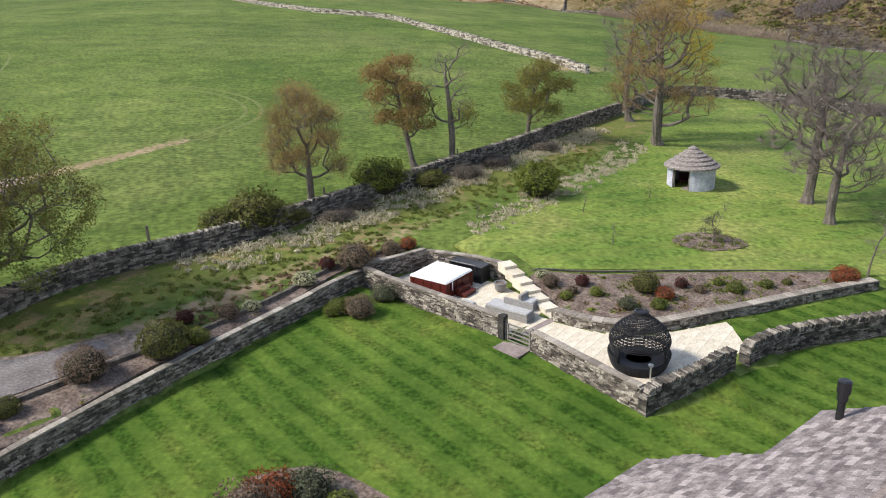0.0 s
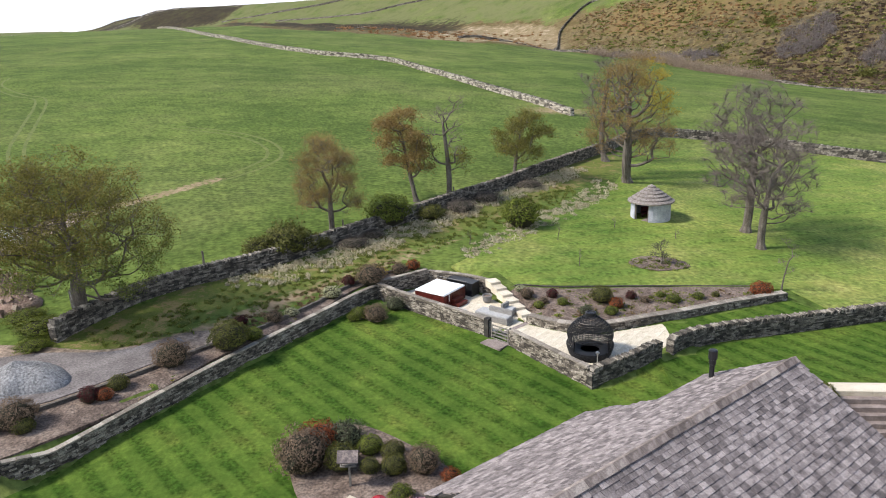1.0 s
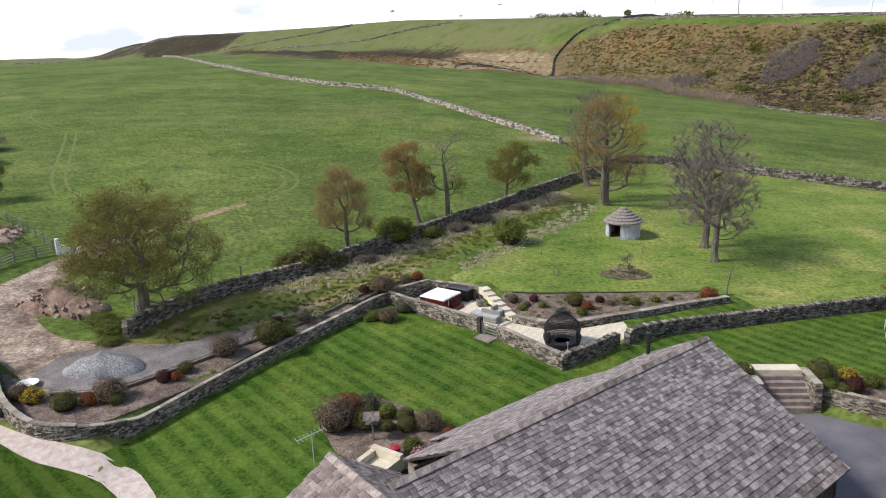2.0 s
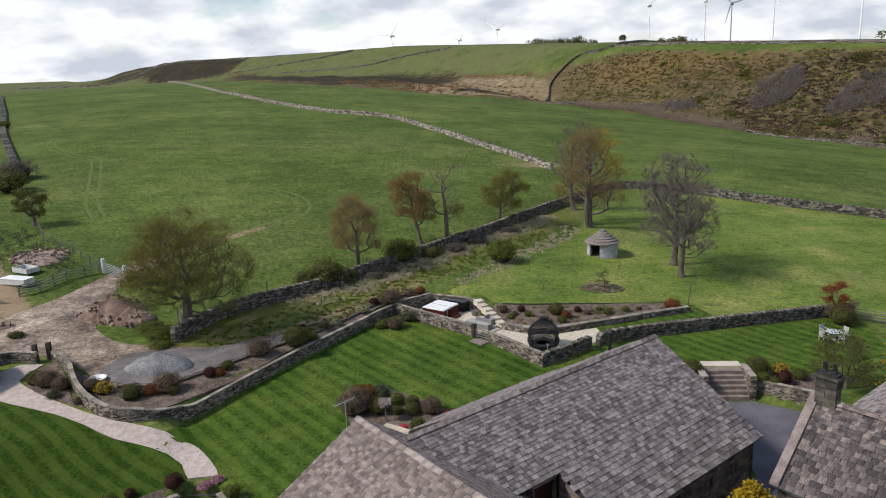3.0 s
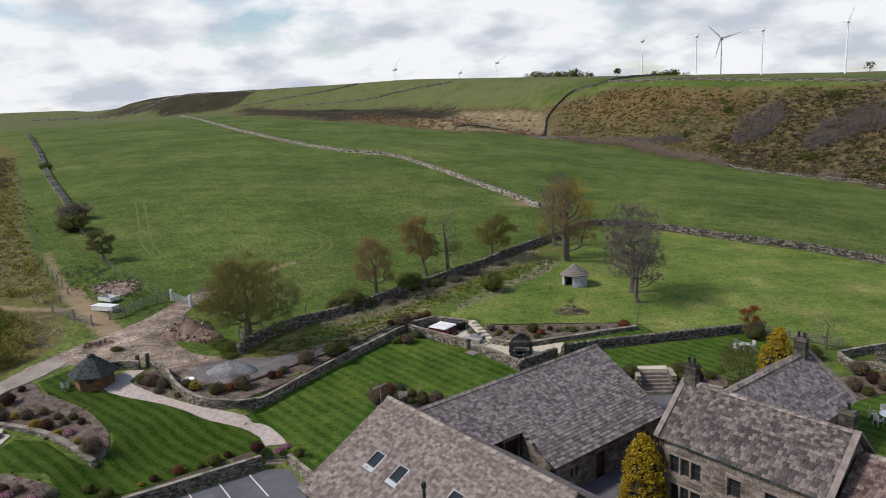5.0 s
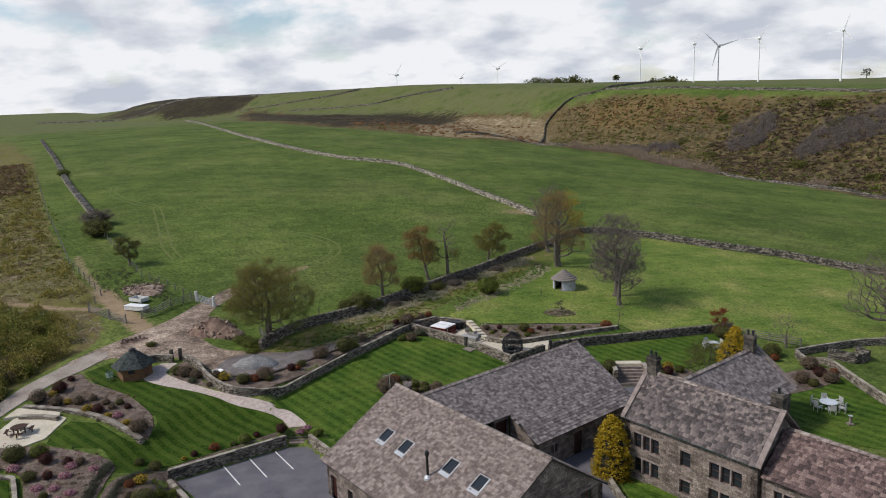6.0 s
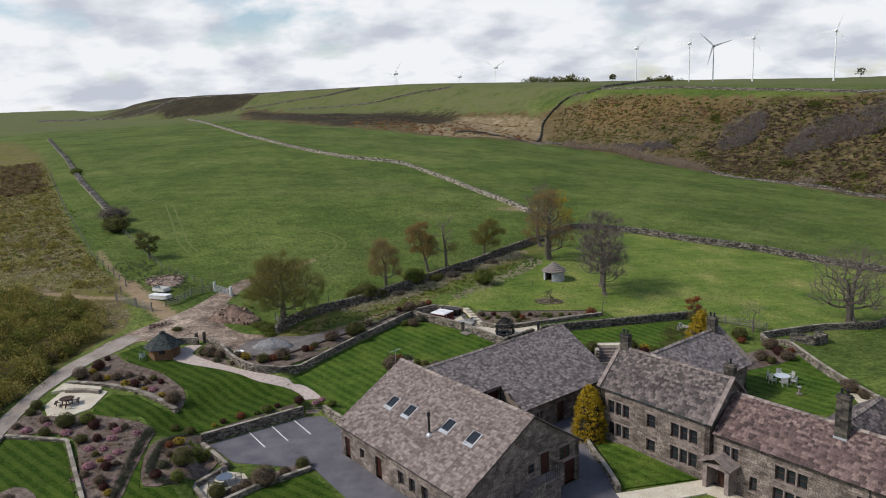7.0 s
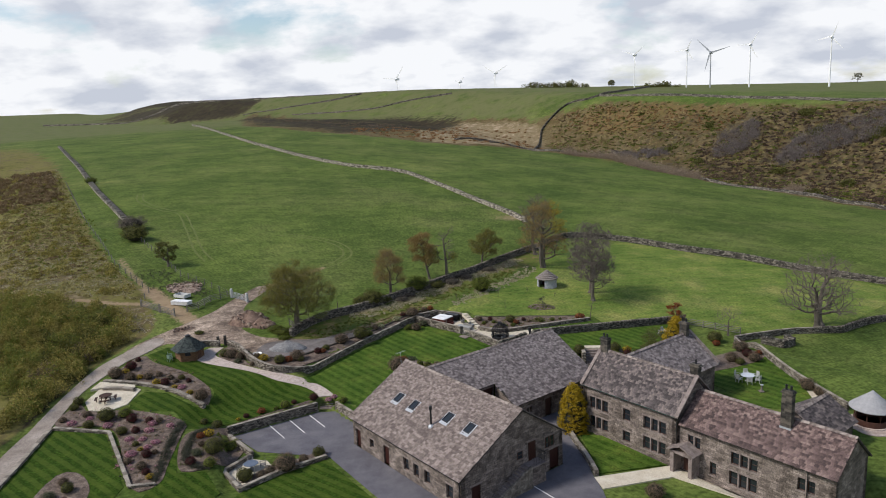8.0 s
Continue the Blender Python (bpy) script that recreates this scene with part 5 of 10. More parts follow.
part("cowl", Shape().lathe([(0.13, 1.75), (0.17, 1.82), (0.17, 2.1), (0.10, 2.2)], 12, Matrix.Translation(fb)).pair(), BLACK_M, flue)
part("flashing", Shape().lathe([(0.34, -0.12), (0.30, 0.05), (0.12, 0.22)], 14, Matrix.Translation(fb)).pair(), LEAD_M, flue)
# outside stair on the gable
stair = thing("outside_stair", "stone steps with landing and black iron rail on the barn's gable", "stairs")
for i in range(12):
    part("step", Shape().box((3.4 + i * 0.36, -1.15, YARD_Z), (3.4 + (i + 1) * 0.36 - 0.004, -0.02, YARD_Z + 0.165 * (i + 1)), m_gable).pair(), DRESSED_M, stair)
part("landing", Shape().box((7.72, -1.2, YARD_Z), (9.75, -0.02, YARD_Z + 2.0), m_gable).pair(), BUILD_M, stair)
part("landing_slab", Shape().box((7.7, -1.25, YARD_Z + 2.0), (9.8, -0.02, YARD_Z + 2.08), m_gable).pair(), DRESSED_M, stair)
par = Shape()
par.add([m_gable @ Vector(p) for p in [(u, d, z) for d in (-1.40, -1.16) for u, z in ((3.2, YARD_Z), (7.72, YARD_Z), (7.72, YARD_Z + 2.35), (3.2, YARD_Z + 0.45))]], [(0, 1, 2, 3), (7, 6, 5, 4), (3, 2, 6, 7), (0, 3, 7, 4), (1, 5, 6, 2)])
part("parapet", par.pair(), GARDEN_STONE_M, stair)
for i in range(9):
    part("baluster", Shape().tube(m_gable @ Vector((8.0 + i * 0.22, -1.2, YARD_Z + 2.08)), m_gable @ Vector((8.0 + i * 0.22, -1.2, YARD_Z + 3.0)), 0.012, 0.012, 5).pair(), BLACK_M, stair)
for q in range(6):
    part("baluster", Shape().tube(m_gable @ Vector((9.78, -1.2 + q * 0.2, YARD_Z + 2.08)), m_gable @ Vector((9.78, -1.2 + q * 0.2, YARD_Z + 3.0)), 0.012, 0.012, 5).pair(), BLACK_M, stair)
part("handrail", Shape().tube(m_gable @ Vector((7.9, -1.2, YARD_Z + 3.0)), m_gable @ Vector((9.8, -1.2, YARD_Z + 3.0)), 0.025, 0.025, 6).tube(m_gable @ Vector((9.78, -1.2, YARD_Z + 3.0)), m_gable @ Vector((9.78, -0.1, YARD_Z + 3.0)), 0.025, 0.025, 6).pair(), BLACK_M, stair)

# -- main barn: ridge along b
barn_b = thing("stone_barn", "old stone barn with grey stone-slate roof and red-brown doors", "barn")
RA, B0, B1, EL, ER, ZE, ZB = 2.6, 1.0, 21.2, -4.6, 9.9, 2.1, 6.2
# behind, the eave steps up at both ends of the outshut
OUT_A, OUT_B0, OUT_B1, MID_A, NEAR_A = -4.9, 8.4, 18.0, -1.2, -2.4
CUT_A, CUT_B = 6.9, 7.5
zat = lambda a: ZB - (ZB - ZE) * (a - RA) / (ER - RA)  # noqa: E731
slope_roof(barn_b, ab3(ER + 0.3, B0, zat(ER + 0.3)), ab3(ER + 0.3, B1 + 0.25, zat(ER + 0.3)), ab3(RA, B0, ZB), ab3(RA, B1 + 0.25, ZB), SLATE_GREY, SLATE_GREY_J, 41, width=0.36, course=0.27, keep=lambda u, v: not (B0 + u * (B1 + 0.25 - B0) < CUT_B and v < (ER + 0.3 - CUT_A) / (ER + 0.3 - RA)), first="ridge")
zback = lambda a: ZB - 0.567 * (RA - a)  # noqa: E731


def rear_edge(b):
    return MID_A if b > OUT_B1 else OUT_A if b > OUT_B0 else NEAR_A


slope_roof(barn_b, ab3(OUT_A, B0 + 4, zback(OUT_A)), ab3(OUT_A, B1 + 0.25, zback(OUT_A)), ab3(RA, B0 + 4, ZB), ab3(RA, B1 + 0.25, ZB), SLATE_GREY, SLATE_GREY_J, 42, width=0.36, course=0.27, keep=lambda u, v: OUT_A + v * (RA - OUT_A) > rear_edge(B0 + 4 + u * (B1 - 3.75 - B0)), first="ridge")
dk = Shape()
for q in ([(ER + 0.3, CUT_B), (ER + 0.3, B1 + 0.25), (RA, B1 + 0.25), (RA, CUT_B)], [(CUT_A, B0), (CUT_A, CUT_B), (RA, CUT_B), (RA, B0)], [(RA, OUT_B1), (RA, B1 + 0.25), (MID_A, B1 + 0.25), (MID_A, OUT_B1)], [(RA, OUT_B0), (RA, OUT_B1), (OUT_A, OUT_B1), (OUT_A, OUT_B0)], [(RA, B0 + 4), (RA, OUT_B0), (NEAR_A, OUT_B0), (NEAR_A, B0 + 4)]):
    vs = [ab3(a, b, zat(a) if a > RA else zback(a)) for a, b in q]
    dk.add(vs + [v - Vector((0, 0, 0.1)) for v in vs], [(0, 1, 2, 3), (7, 6, 5, 4), (0, 4, 5, 1), (1, 5, 6, 2), (2, 6, 7, 3), (3, 7, 4, 0)])
part("roof_deck", dk.pair(), ROOF_DECK, barn_b)
ridge_tiles(barn_b, ab3(RA, B0, ZB), ab3(RA, B1 + 0.25, ZB), 43)
so = [(2.2, 3.0, 0.2, 1.0), (5.2, 6.3, YARD_Z, 1.2), (8.6, 9.4, 0.2, 1.0), (11.2, 12.0, 0.2, 1.0)]
m_side = wall_face(barn_b, AB(ER, CUT_B), AB(ER, B1), YARD_Z - 0.2, zat(ER) - 0.12, so)
for i, o in enumerate(so):
    if i == 1:
        door(barn_b, m_side, *o)
    else:
        window(barn_b, m_side, *o, 2)
wall_face(barn_b, AB(ER, B1), AB(MID_A + 0.3, B1), YARD_Z - 0.2, zat(ER) - 0.1, peak=(ER - RA, ZB - 0.15, zback(MID_A + 0.3) - 0.14))
wall_face(barn_b, AB(MID_A + 0.3, B1), AB(MID_A + 0.3, OUT_B1 - 0.3), YARD_Z - 0.2, zback(MID_A + 0.3) - 0.14)
wall_face(barn_b, AB(MID_A + 0.3, OUT_B1 - 0.3), AB(EL, OUT_B1 - 0.3), YARD_Z - 0.2, zback(EL) - 0.14, peak=(0.0, zback(MID_A + 0.3) - 0.14))
wall_face(barn_b, AB(EL, OUT_B1 - 0.3), AB(EL, OUT_B0 + 0.2), YARD_Z - 0.2, zback(EL) - 0.14)
wall_face(barn_b, AB(EL, OUT_B0 + 0.2), AB(NEAR_A + 0.3, OUT_B0 + 0.2), YARD_Z - 0.2, zback(EL) - 0.14, peak=(NEAR_A + 0.3 - EL, zback(NEAR_A + 0.3) - 0.14))
m_rear = wall_face(barn_b, AB(NEAR_A + 0.3, OUT_B0 + 0.2), AB(NEAR_A + 0.3, 5), YARD_Z - 0.2, zback(NEAR_A + 0.3) - 0.14, [(0.5, 2.3, YARD_Z + 1.2, YARD_Z + 3.3)])
door(barn_b, m_rear, 0.5, 2.3, YARD_Z + 1.2, YARD_Z + 3.3, RED_WOOD)
m_in = wall_face(barn_b, AB(CUT_A, CUT_B), AB(ER, CUT_B), YARD_Z - 0.2, ZE - 0.14, peak=(0.0, zat(CUT_A) - 0.12))
m_dr = wall_face(barn_b, AB(CUT_A - 0.2, 5.8), AB(CUT_A - 0.2, CUT_B), YARD_Z - 0.2, zat(CUT_A) - 0.1, [(0.12, 1.58, YARD_Z, 3.3)])
door(barn_b, m_dr, 0.12, 1.58, YARD_Z, 3.3, RED_WOOD)
gutter(barn_b, ab3(ER + 0.36, CUT_B, zat(ER + 0.3) - 0.03), ab3(ER + 0.36, B1 + 0.25, zat(ER + 0.3) - 0.03))
flue2 = thing("flue_pipe", "black steel stove flue with cowl behind the barn ridge", "flue pipe", "flues")
fb = ab3(-0.45, 20.6, 4.42)
part("pipe", Shape().lathe([(0.11, -0.2), (0.11, 0.75), (0.15, 0.78), (0.15, 1.0)], 12, Matrix.Translation(fb)).pair(), BLACK_M, flue2)
part("cowl", Shape().lathe([(0.15, 1.0), (0.19, 1.02), (0.19, 1.4), (0.12, 1.44)], 12, Matrix.Translation(fb)).pair(), BLACK_M, flue2)
part("flashing", Shape().lathe([(0.34, -0.25), (0.30, -0.12), (0.13, 0.08)], 14, Matrix.Translation(fb)).pair(), LEAD_M, flue2)

# -- farmhouse, taller part
house = thing("farmhouse", "old gritstone farmhouse with mullioned windows and stone-slate roofs", "house")
HA0, HA1, HB, HBB, HZE, HZR, HRB = 15.3, 27.2, 13.2, 19.3, 4.75, 7.85, 16.25
HG = YARD_Z + 0.1
ho = []
for u0, w, z0, h, n in ((0.9, 2.5, 2.75, 1.35, 3), (0.9, 2.5, 0.55, 1.35, 3), (5.4, 0.95, 2.75, 1.35, 1), (5.4, 0.95, 0.4, 1.2, 1), (8.0, 2.7, 2.75, 1.35, 3), (8.0, 2.7, 0.5, 1.4, 3)):
    ho.append((u0, u0 + w, HG + z0 + 0.2, HG + z0 + h + 0.2, n))
m_h = wall_face(house, AB(HA0, HB), AB(HA1, HB), HG - 0.3, HZE - 0.1, [o[:4] for o in ho])
for o in ho:
    window(house, m_h, *o[:4], o[4])
wall_face(house, AB(HA1, HB), AB(HA1, HBB), HG - 0.3, HZE - 0.1, peak=(HRB - HB, HZR - 0.05))
wall_face(house, AB(HA1, HBB), AB(HA0, HBB), HG - 0.3, HZE - 0.1)
wall_face(house, AB(HA0, HBB), AB(HA0, HB), HG - 0.3, HZE - 0.1, peak=(HBB - HRB, HZR - 0.05))
slope_roof(house, ab3(HA0, HB - 0.3, HZE - 0.2), ab3(HA1, HB - 0.3, HZE - 0.2), ab3(HA0, HRB, HZR), ab3(HA1, HRB, HZR), SLATE_DARK, SLATE_DARK_J, 51)
slope_roof(house, ab3(HA0, HBB + 0.3, HZE - 0.2), ab3(HA1, HBB + 0.3, HZE - 0.2), ab3(HA0, HRB, HZR), ab3(HA1, HRB, HZR), SLATE_DARK, SLATE_DARK_J, 52, limit=20)
ridge_tiles(house, ab3(HA0, HRB, HZR), ab3(HA1, HRB, HZR), 53)
GREEN_M = flat("dark_green_gutter", (0.012, 0.055, 0.045), rough=0.45)
gutter(house, ab3(HA0, HB - 0.36, HZE - 0.2), ab3(HA1, HB - 0.36, HZE - 0.2), GREEN_M)
for hz in (HA0 - 0.18, HA1):
    for q0, q1, z0, z1 in ((HB - 0.42, HRB, HZE - 0.16, HZR + 0.06), (HBB + 0.42, HRB, HZE - 0.16, HZR + 0.06)):
        p, q = ab3(hz, q0, z0), ab3(hz, q1, z1)
        w = Vector((U[0], U[1], 0)) * 0.42
        t = Vector((0, 0, 0.16))
        part("gable_coping", Shape().add([p, p + w, q + w, q, p + t, p + w + t, q + w + t, q + t], [(3, 2, 1, 0), (4, 5, 6, 7), (0, 1, 5, 4), (1, 2, 6, 5), (2, 3, 7, 6), (3, 0, 4, 7)]).pair(), DRESSED_M, house)
downpipe(house, AB(HA1 + 0.1, HB - 0.12), HG, HZE - 0.3)
# lower part
LB, LA0, LA1, LZE, LZR, LRB, LBB = 13.6, 27.7, 42.2, 3.95, 6.45, 16.75, 19.6
lo = []
for u0, w, z0, h, n in ((0.55, 1.35, 2.55, 1.25, 2), (3.0, 0.65, 0.55, 1.3, 1), (5.1, 2.6, 2.45, 1.25, 3), (5.0, 2.7, 0.35, 1.4, 3), (11.3, 1.5, 2.45, 1.2, 2), (11.1, 1.9, 0.3, 1.3, 2)):
    lo.append((u0, u0 + w, HG + z0, HG + z0 + h, n))
m_l = wall_face(house, AB(LA0 - 0.4, LB), AB(LA1, LB), HG - 0.3, LZE - 0.1, [(a + 0.4, b + 0.4, c, d) for a, b, c, d, n in lo])
for a, b, c, d, n in lo:
    window(house, m_l, a + 0.4, b + 0.4, c, d, n)
wall_face(house, AB(LA1, LB), AB(LA1, LBB), HG - 0.3, LZE - 0.1, peak=(LRB - LB, LZR - 0.05))
wall_face(house, AB(LA1, LBB), AB(LA0, LBB), HG - 0.3, LZE - 0.1)
slope_roof(house, ab3(LA0 - 0.3, LB - 0.3, LZE - 0.2), ab3(LA1 + 0.2, LB - 0.3, LZE - 0.2), ab3(LA0 - 0.3, LRB, LZR), ab3(LA1 + 0.2, LRB, LZR), SLATE_RED, SLATE_RED_J, 54)
slope_roof(house, ab3(LA0 - 0.3, LBB + 0.3, LZE - 0.2), ab3(LA1 + 0.2, LBB + 0.3, LZE - 0.2), ab3(LA0 - 0.3, LRB, LZR), ab3(LA1 + 0.2, LRB, LZR), SLATE_RED, SLATE_RED_J, 55, limit=20)
ridge_tiles(house, ab3(LA0, LRB, LZR), ab3(LA1 + 0.2, LRB, LZR), 56)
gutter(house, ab3(LA0, LB - 0.36, LZE - 0.2), ab3(LA1 + 0.2, LB - 0.36, LZE - 0.2))
downpipe(house, AB(LA1 - 2.3, LB - 0.12), HG, LZE - 0.3)
# rear wing, ridge along b
WA, WB0, WB1, WZE, WZR, WH = 18.4, 18.6, 28.3, 4.9, 7.7, 3.7
wall_face(house, AB(WA + WH, WB0), AB(WA + WH, WB1), 0.2, WZE - 0.1)
wall_face(house, AB(WA + WH, WB1), AB(WA - WH, WB1), 0.2, WZE - 0.1, peak=(WH, WZR - 0.1))
wall_face(house, AB(WA - WH, WB1), AB(WA - WH, WB0), 0.2, WZE - 0.1)
for sgn, sd in ((1, 57), (-1, 58)):
    slope_roof(house, ab3(WA + sgn * (WH + 0.3), 16.4, WZE - 0.2), ab3(WA + sgn * (WH + 0.3), WB1 + 0.15, WZE - 0.2), ab3(WA, 16.4, WZR), ab3(WA, WB1 + 0.15, WZR), SLATE_GREY, SLATE_GREY_J, sd, limit=150, first="ridge")
ridge_tiles(house, ab3(WA, 16.6, WZR), ab3(WA, WB1 + 0.15, WZR), 59)
for sgn in (1, -1):
    p, q = ab3(WA + sgn * (WH + 0.35), WB1 + 0.1, WZE - 0.1), ab3(WA, WB1 + 0.1, WZR + 0.14)
    w, t = Vector((V[0], V[1], 0)) * 0.4, Vector((0, 0, 0.15))
    part("gable_coping", Shape().add([p, p + w, q + w, q, p + t, p + w + t, q + w + t, q + t], [(3, 2, 1, 0), (4, 5, 6, 7), (0, 1, 5, 4), (1, 2, 6, 5), (2, 3, 7, 6), (3, 0, 4, 7)]).pair(), DRESSED_M, house)
# lean-to and small outhouse behind the lower part
slope_roof(house, ab3(27.6, 24.2, 2.9), ab3(22.4, 24.2, 2.9), ab3(27.6, 19.5, 4.9), ab3(22.4, 19.5, 4.9), SLATE_GREY, SLATE_GREY_J, 60, limit=40)
wall_face(house, AB(27.4, 19.5), AB(27.4, 24.0), 0, 2.8, peak=(0.0, 4.8))
wall_face(house, AB(27.4, 24.0), AB(22.4, 24.0), 0, 2.8)
out = thing("outhouse", "small stone outhouse with dark slate roof behind the house", "outhouse")
for sgn, sd in ((1, 61), (-1, 62)):
    slope_roof(out, ab3(35.0 + sgn * 3.0, 21.2, 3.0), ab3(35.0 + sgn * 3.0, 27.8, 3.0), ab3(35.0, 21.2, 5.0), ab3(35.0, 27.8, 5.0), SLATE_DARK, SLATE_DARK_J, sd, limit=120, width=0.42)
ridge_tiles(out, ab3(35, 21.2, 5.0), ab3(35, 27.8, 5.0), 63)
wall_face(out, AB(37.7, 21.4), AB(37.7, 27.6), 0, 2.95)
wall_face(out, AB(37.7, 27.6), AB(32.3, 27.6), 0, 2.95, peak=(2.7, 4.8))
wall_face(out, AB(32.3, 27.6), AB(32.3, 21.4), 0, 2.95)
wall_face(out, AB(32.3, 21.4), AB(37.7, 21.4), 0, 2.95, peak=(2.7, 4.8))
# porch
porch = part("porch", Shape().box((-0.1, -1.35, HG), (0.28, -0.02, HG + 2.35), m_l).box((1.92, -1.35, HG), (2.3, -0.02, HG + 2.35), m_l).box((-0.1, -1.35, HG + 2.05), (2.3, -1.0, HG + 2.35), m_l).pair(), DRESSED_M, house)
pm = m_l
for sg in (-1, 1):
    part("porch_slab", Shape().add([pm @ Vector((1.1 + sg * q, d, z)) for d in (-1.6, 0.0) for q, z in ((1.5, HG + 2.3), (0, HG + 3.0), (0, HG + 3.12), (1.5, HG + 2.42))], [(0, 1, 2, 3), (7, 6, 5, 4), (0, 4, 5, 1), (1, 5, 6, 2), (2, 6, 7, 3), (3, 7, 4, 0)]).pair(), DRESSED_M, porch)
door(house, pm, 0.6, 1.6, HG, HG + 2.05, set_back=-0.06)
chimney("sooty stone chimney with black cowl pots on the house's end gable", 15.9, 16.25, 7.4, 9.3)
chimney("sooty stone chimney with white cap between the house roofs", 26.0, 18.2, 6.2, 8.4, pots=1)
chimney("tall dark stone chimney of stepped courses on the lower roof", 36.7, 16.0, 5.7, 9.2, pots=2)
chimney("stone chimney with dark tall pots on the rear gable", 18.4, 27.6, 7.2, 9.0)

# ---- trees and shrubs ----
def leaf_m(name, cols, rough=0.6):
    m = surface(name, cols, scale=0.7, fine=6, rough=rough, bump=0, island=0.5, gloss=0.15)
    nt = m.node_tree
    bsdf = nt.nodes["Principled BSDF"]
    thin, mix = nt.nodes.new("ShaderNodeBsdfTranslucent"), nt.nodes.new("ShaderNodeMixShader")
    mix.inputs[0].default_value = 0.36
    nt.links.new(bsdf.inputs["Base Color"].links[0].from_socket, thin.inputs["Color"])
    nt.links.new(bsdf.outputs[0], mix.inputs[1])
    nt.links.new(thin.outputs[0], mix.inputs[2])
    nt.links.new(mix.outputs[0], nt.nodes["Material Output"].inputs["Surface"])
    return m


BARK_M = surface("bark", [(0.055, 0.045, 0.036), (0.11, 0.095, 0.078), (0.17, 0.15, 0.125)], scale=3, fine=25, bump=0.8, depth=0.03, stretch=(1, 1, 0.3))
TWIG_M = surface("twigs", [(0.088, 0.071, 0.060), (0.152, 0.125, 0.106)], scale=2, fine=15, bump=0)
LEAF_OAK = leaf_m("young_oak_leaves", [(0.098, 0.092, 0.021), (0.155, 0.142, 0.033), (0.215, 0.185, 0.050)])
LEAF_RUST = leaf_m("rusty_young_leaves", [(0.155, 0.100, 0.036), (0.235, 0.155, 0.055), (0.31, 0.215, 0.085)])
LEAF_GOLD = leaf_m("golden_young_leaves", [(0.30, 0.20, 0.020), (0.46, 0.31, 0.040)])
LEAF_DARK = leaf_m("dark_olive_leaves", [(0.058, 0.064, 0.015), (0.098, 0.103, 0.024), (0.145, 0.140, 0.040)])
LEAF_GREEN = leaf_m("green_leaves", [(0.060, 0.080, 0.012), (0.105, 0.130, 0.020), (0.155, 0.175, 0.033)])
LEAF_LIME = leaf_m("lime_leaves", [(0.11, 0.14, 0.022), (0.17, 0.19, 0.035)])
LEAF_YELLOW = leaf_m("yellow_leaves", [(0.30, 0.21, 0.012), (0.45, 0.32, 0.03)])
LEAF_WINE = leaf_m("wine_red_leaves", [(0.045, 0.010, 0.012), (0.085, 0.018, 0.020)])
LEAF_RED = leaf_m("red_leaves", [(0.17, 0.045, 0.018), (0.27, 0.085, 0.032)])
LEAF_PINK = leaf_m("pink_flowers", [(0.40, 0.18, 0.23), (0.58, 0.33, 0.38)])
LEAF_GREY = leaf_m("grey_green_leaves", [(0.068, 0.078, 0.041), (0.117, 0.128, 0.075)])
LEAF_BROWN = leaf_m("brown_twiggy_leaves", [(0.12, 0.085, 0.058), (0.20, 0.145, 0.10)])
LEAF_CREAM = leaf_m("cream_flowers", [(0.30, 0.30, 0.17), (0.45, 0.44, 0.28)])
LEAF_HAZE = leaf_m("bare_scrub", [(0.10, 0.085, 0.07), (0.15, 0.125, 0.105)])
LEAF_TAN = leaf_m("tan_hedge_twigs", [(0.24, 0.185, 0.135), (0.34, 0.27, 0.20)])
LEAF_MAUVE = leaf_m("grey_mauve_twigs", [(0.15, 0.125, 0.118), (0.22, 0.19, 0.175)])
LEAF_BANK = leaf_m("olive_scrub_leaves", [(0.15, 0.138, 0.034), (0.26, 0.225, 0.058), (0.36, 0.30, 0.09)])
LEAF_RUSSET = leaf_m("russet_brambles", [(0.15, 0.105, 0.055), (0.24, 0.175, 0.095)])
LEAF_FERN = leaf_m("dead_bracken", [(0.20, 0.105, 0.050), (0.32, 0.19, 0.09)])
LEAF_PEAT = leaf_m("dark_heather", [(0.070, 0.048, 0.036), (0.14, 0.098, 0.068)])
LEAF_HEDGE = leaf_m("dark_box_hedge", [(0.052, 0.056, 0.040), (0.095, 0.098, 0.070)])
LEAF_PALE = leaf_m("dead_pale_grass", [(0.34, 0.30, 0.20), (0.52, 0.47, 0.34)])
LEAF_VERGE = leaf_m("rank_grass", [(0.085, 0.115, 0.022), (0.15, 0.18, 0.035), (0.20, 0.20, 0.06)])
LEAF_SCRUB = leaf_m("fresh_scrub_leaves", [(0.12, 0.14, 0.028), (0.21, 0.215, 0.045)])
LEAF_STRAW = leaf_m("straw_grass", [(0.24, 0.21, 0.085), (0.38, 0.33, 0.155)])


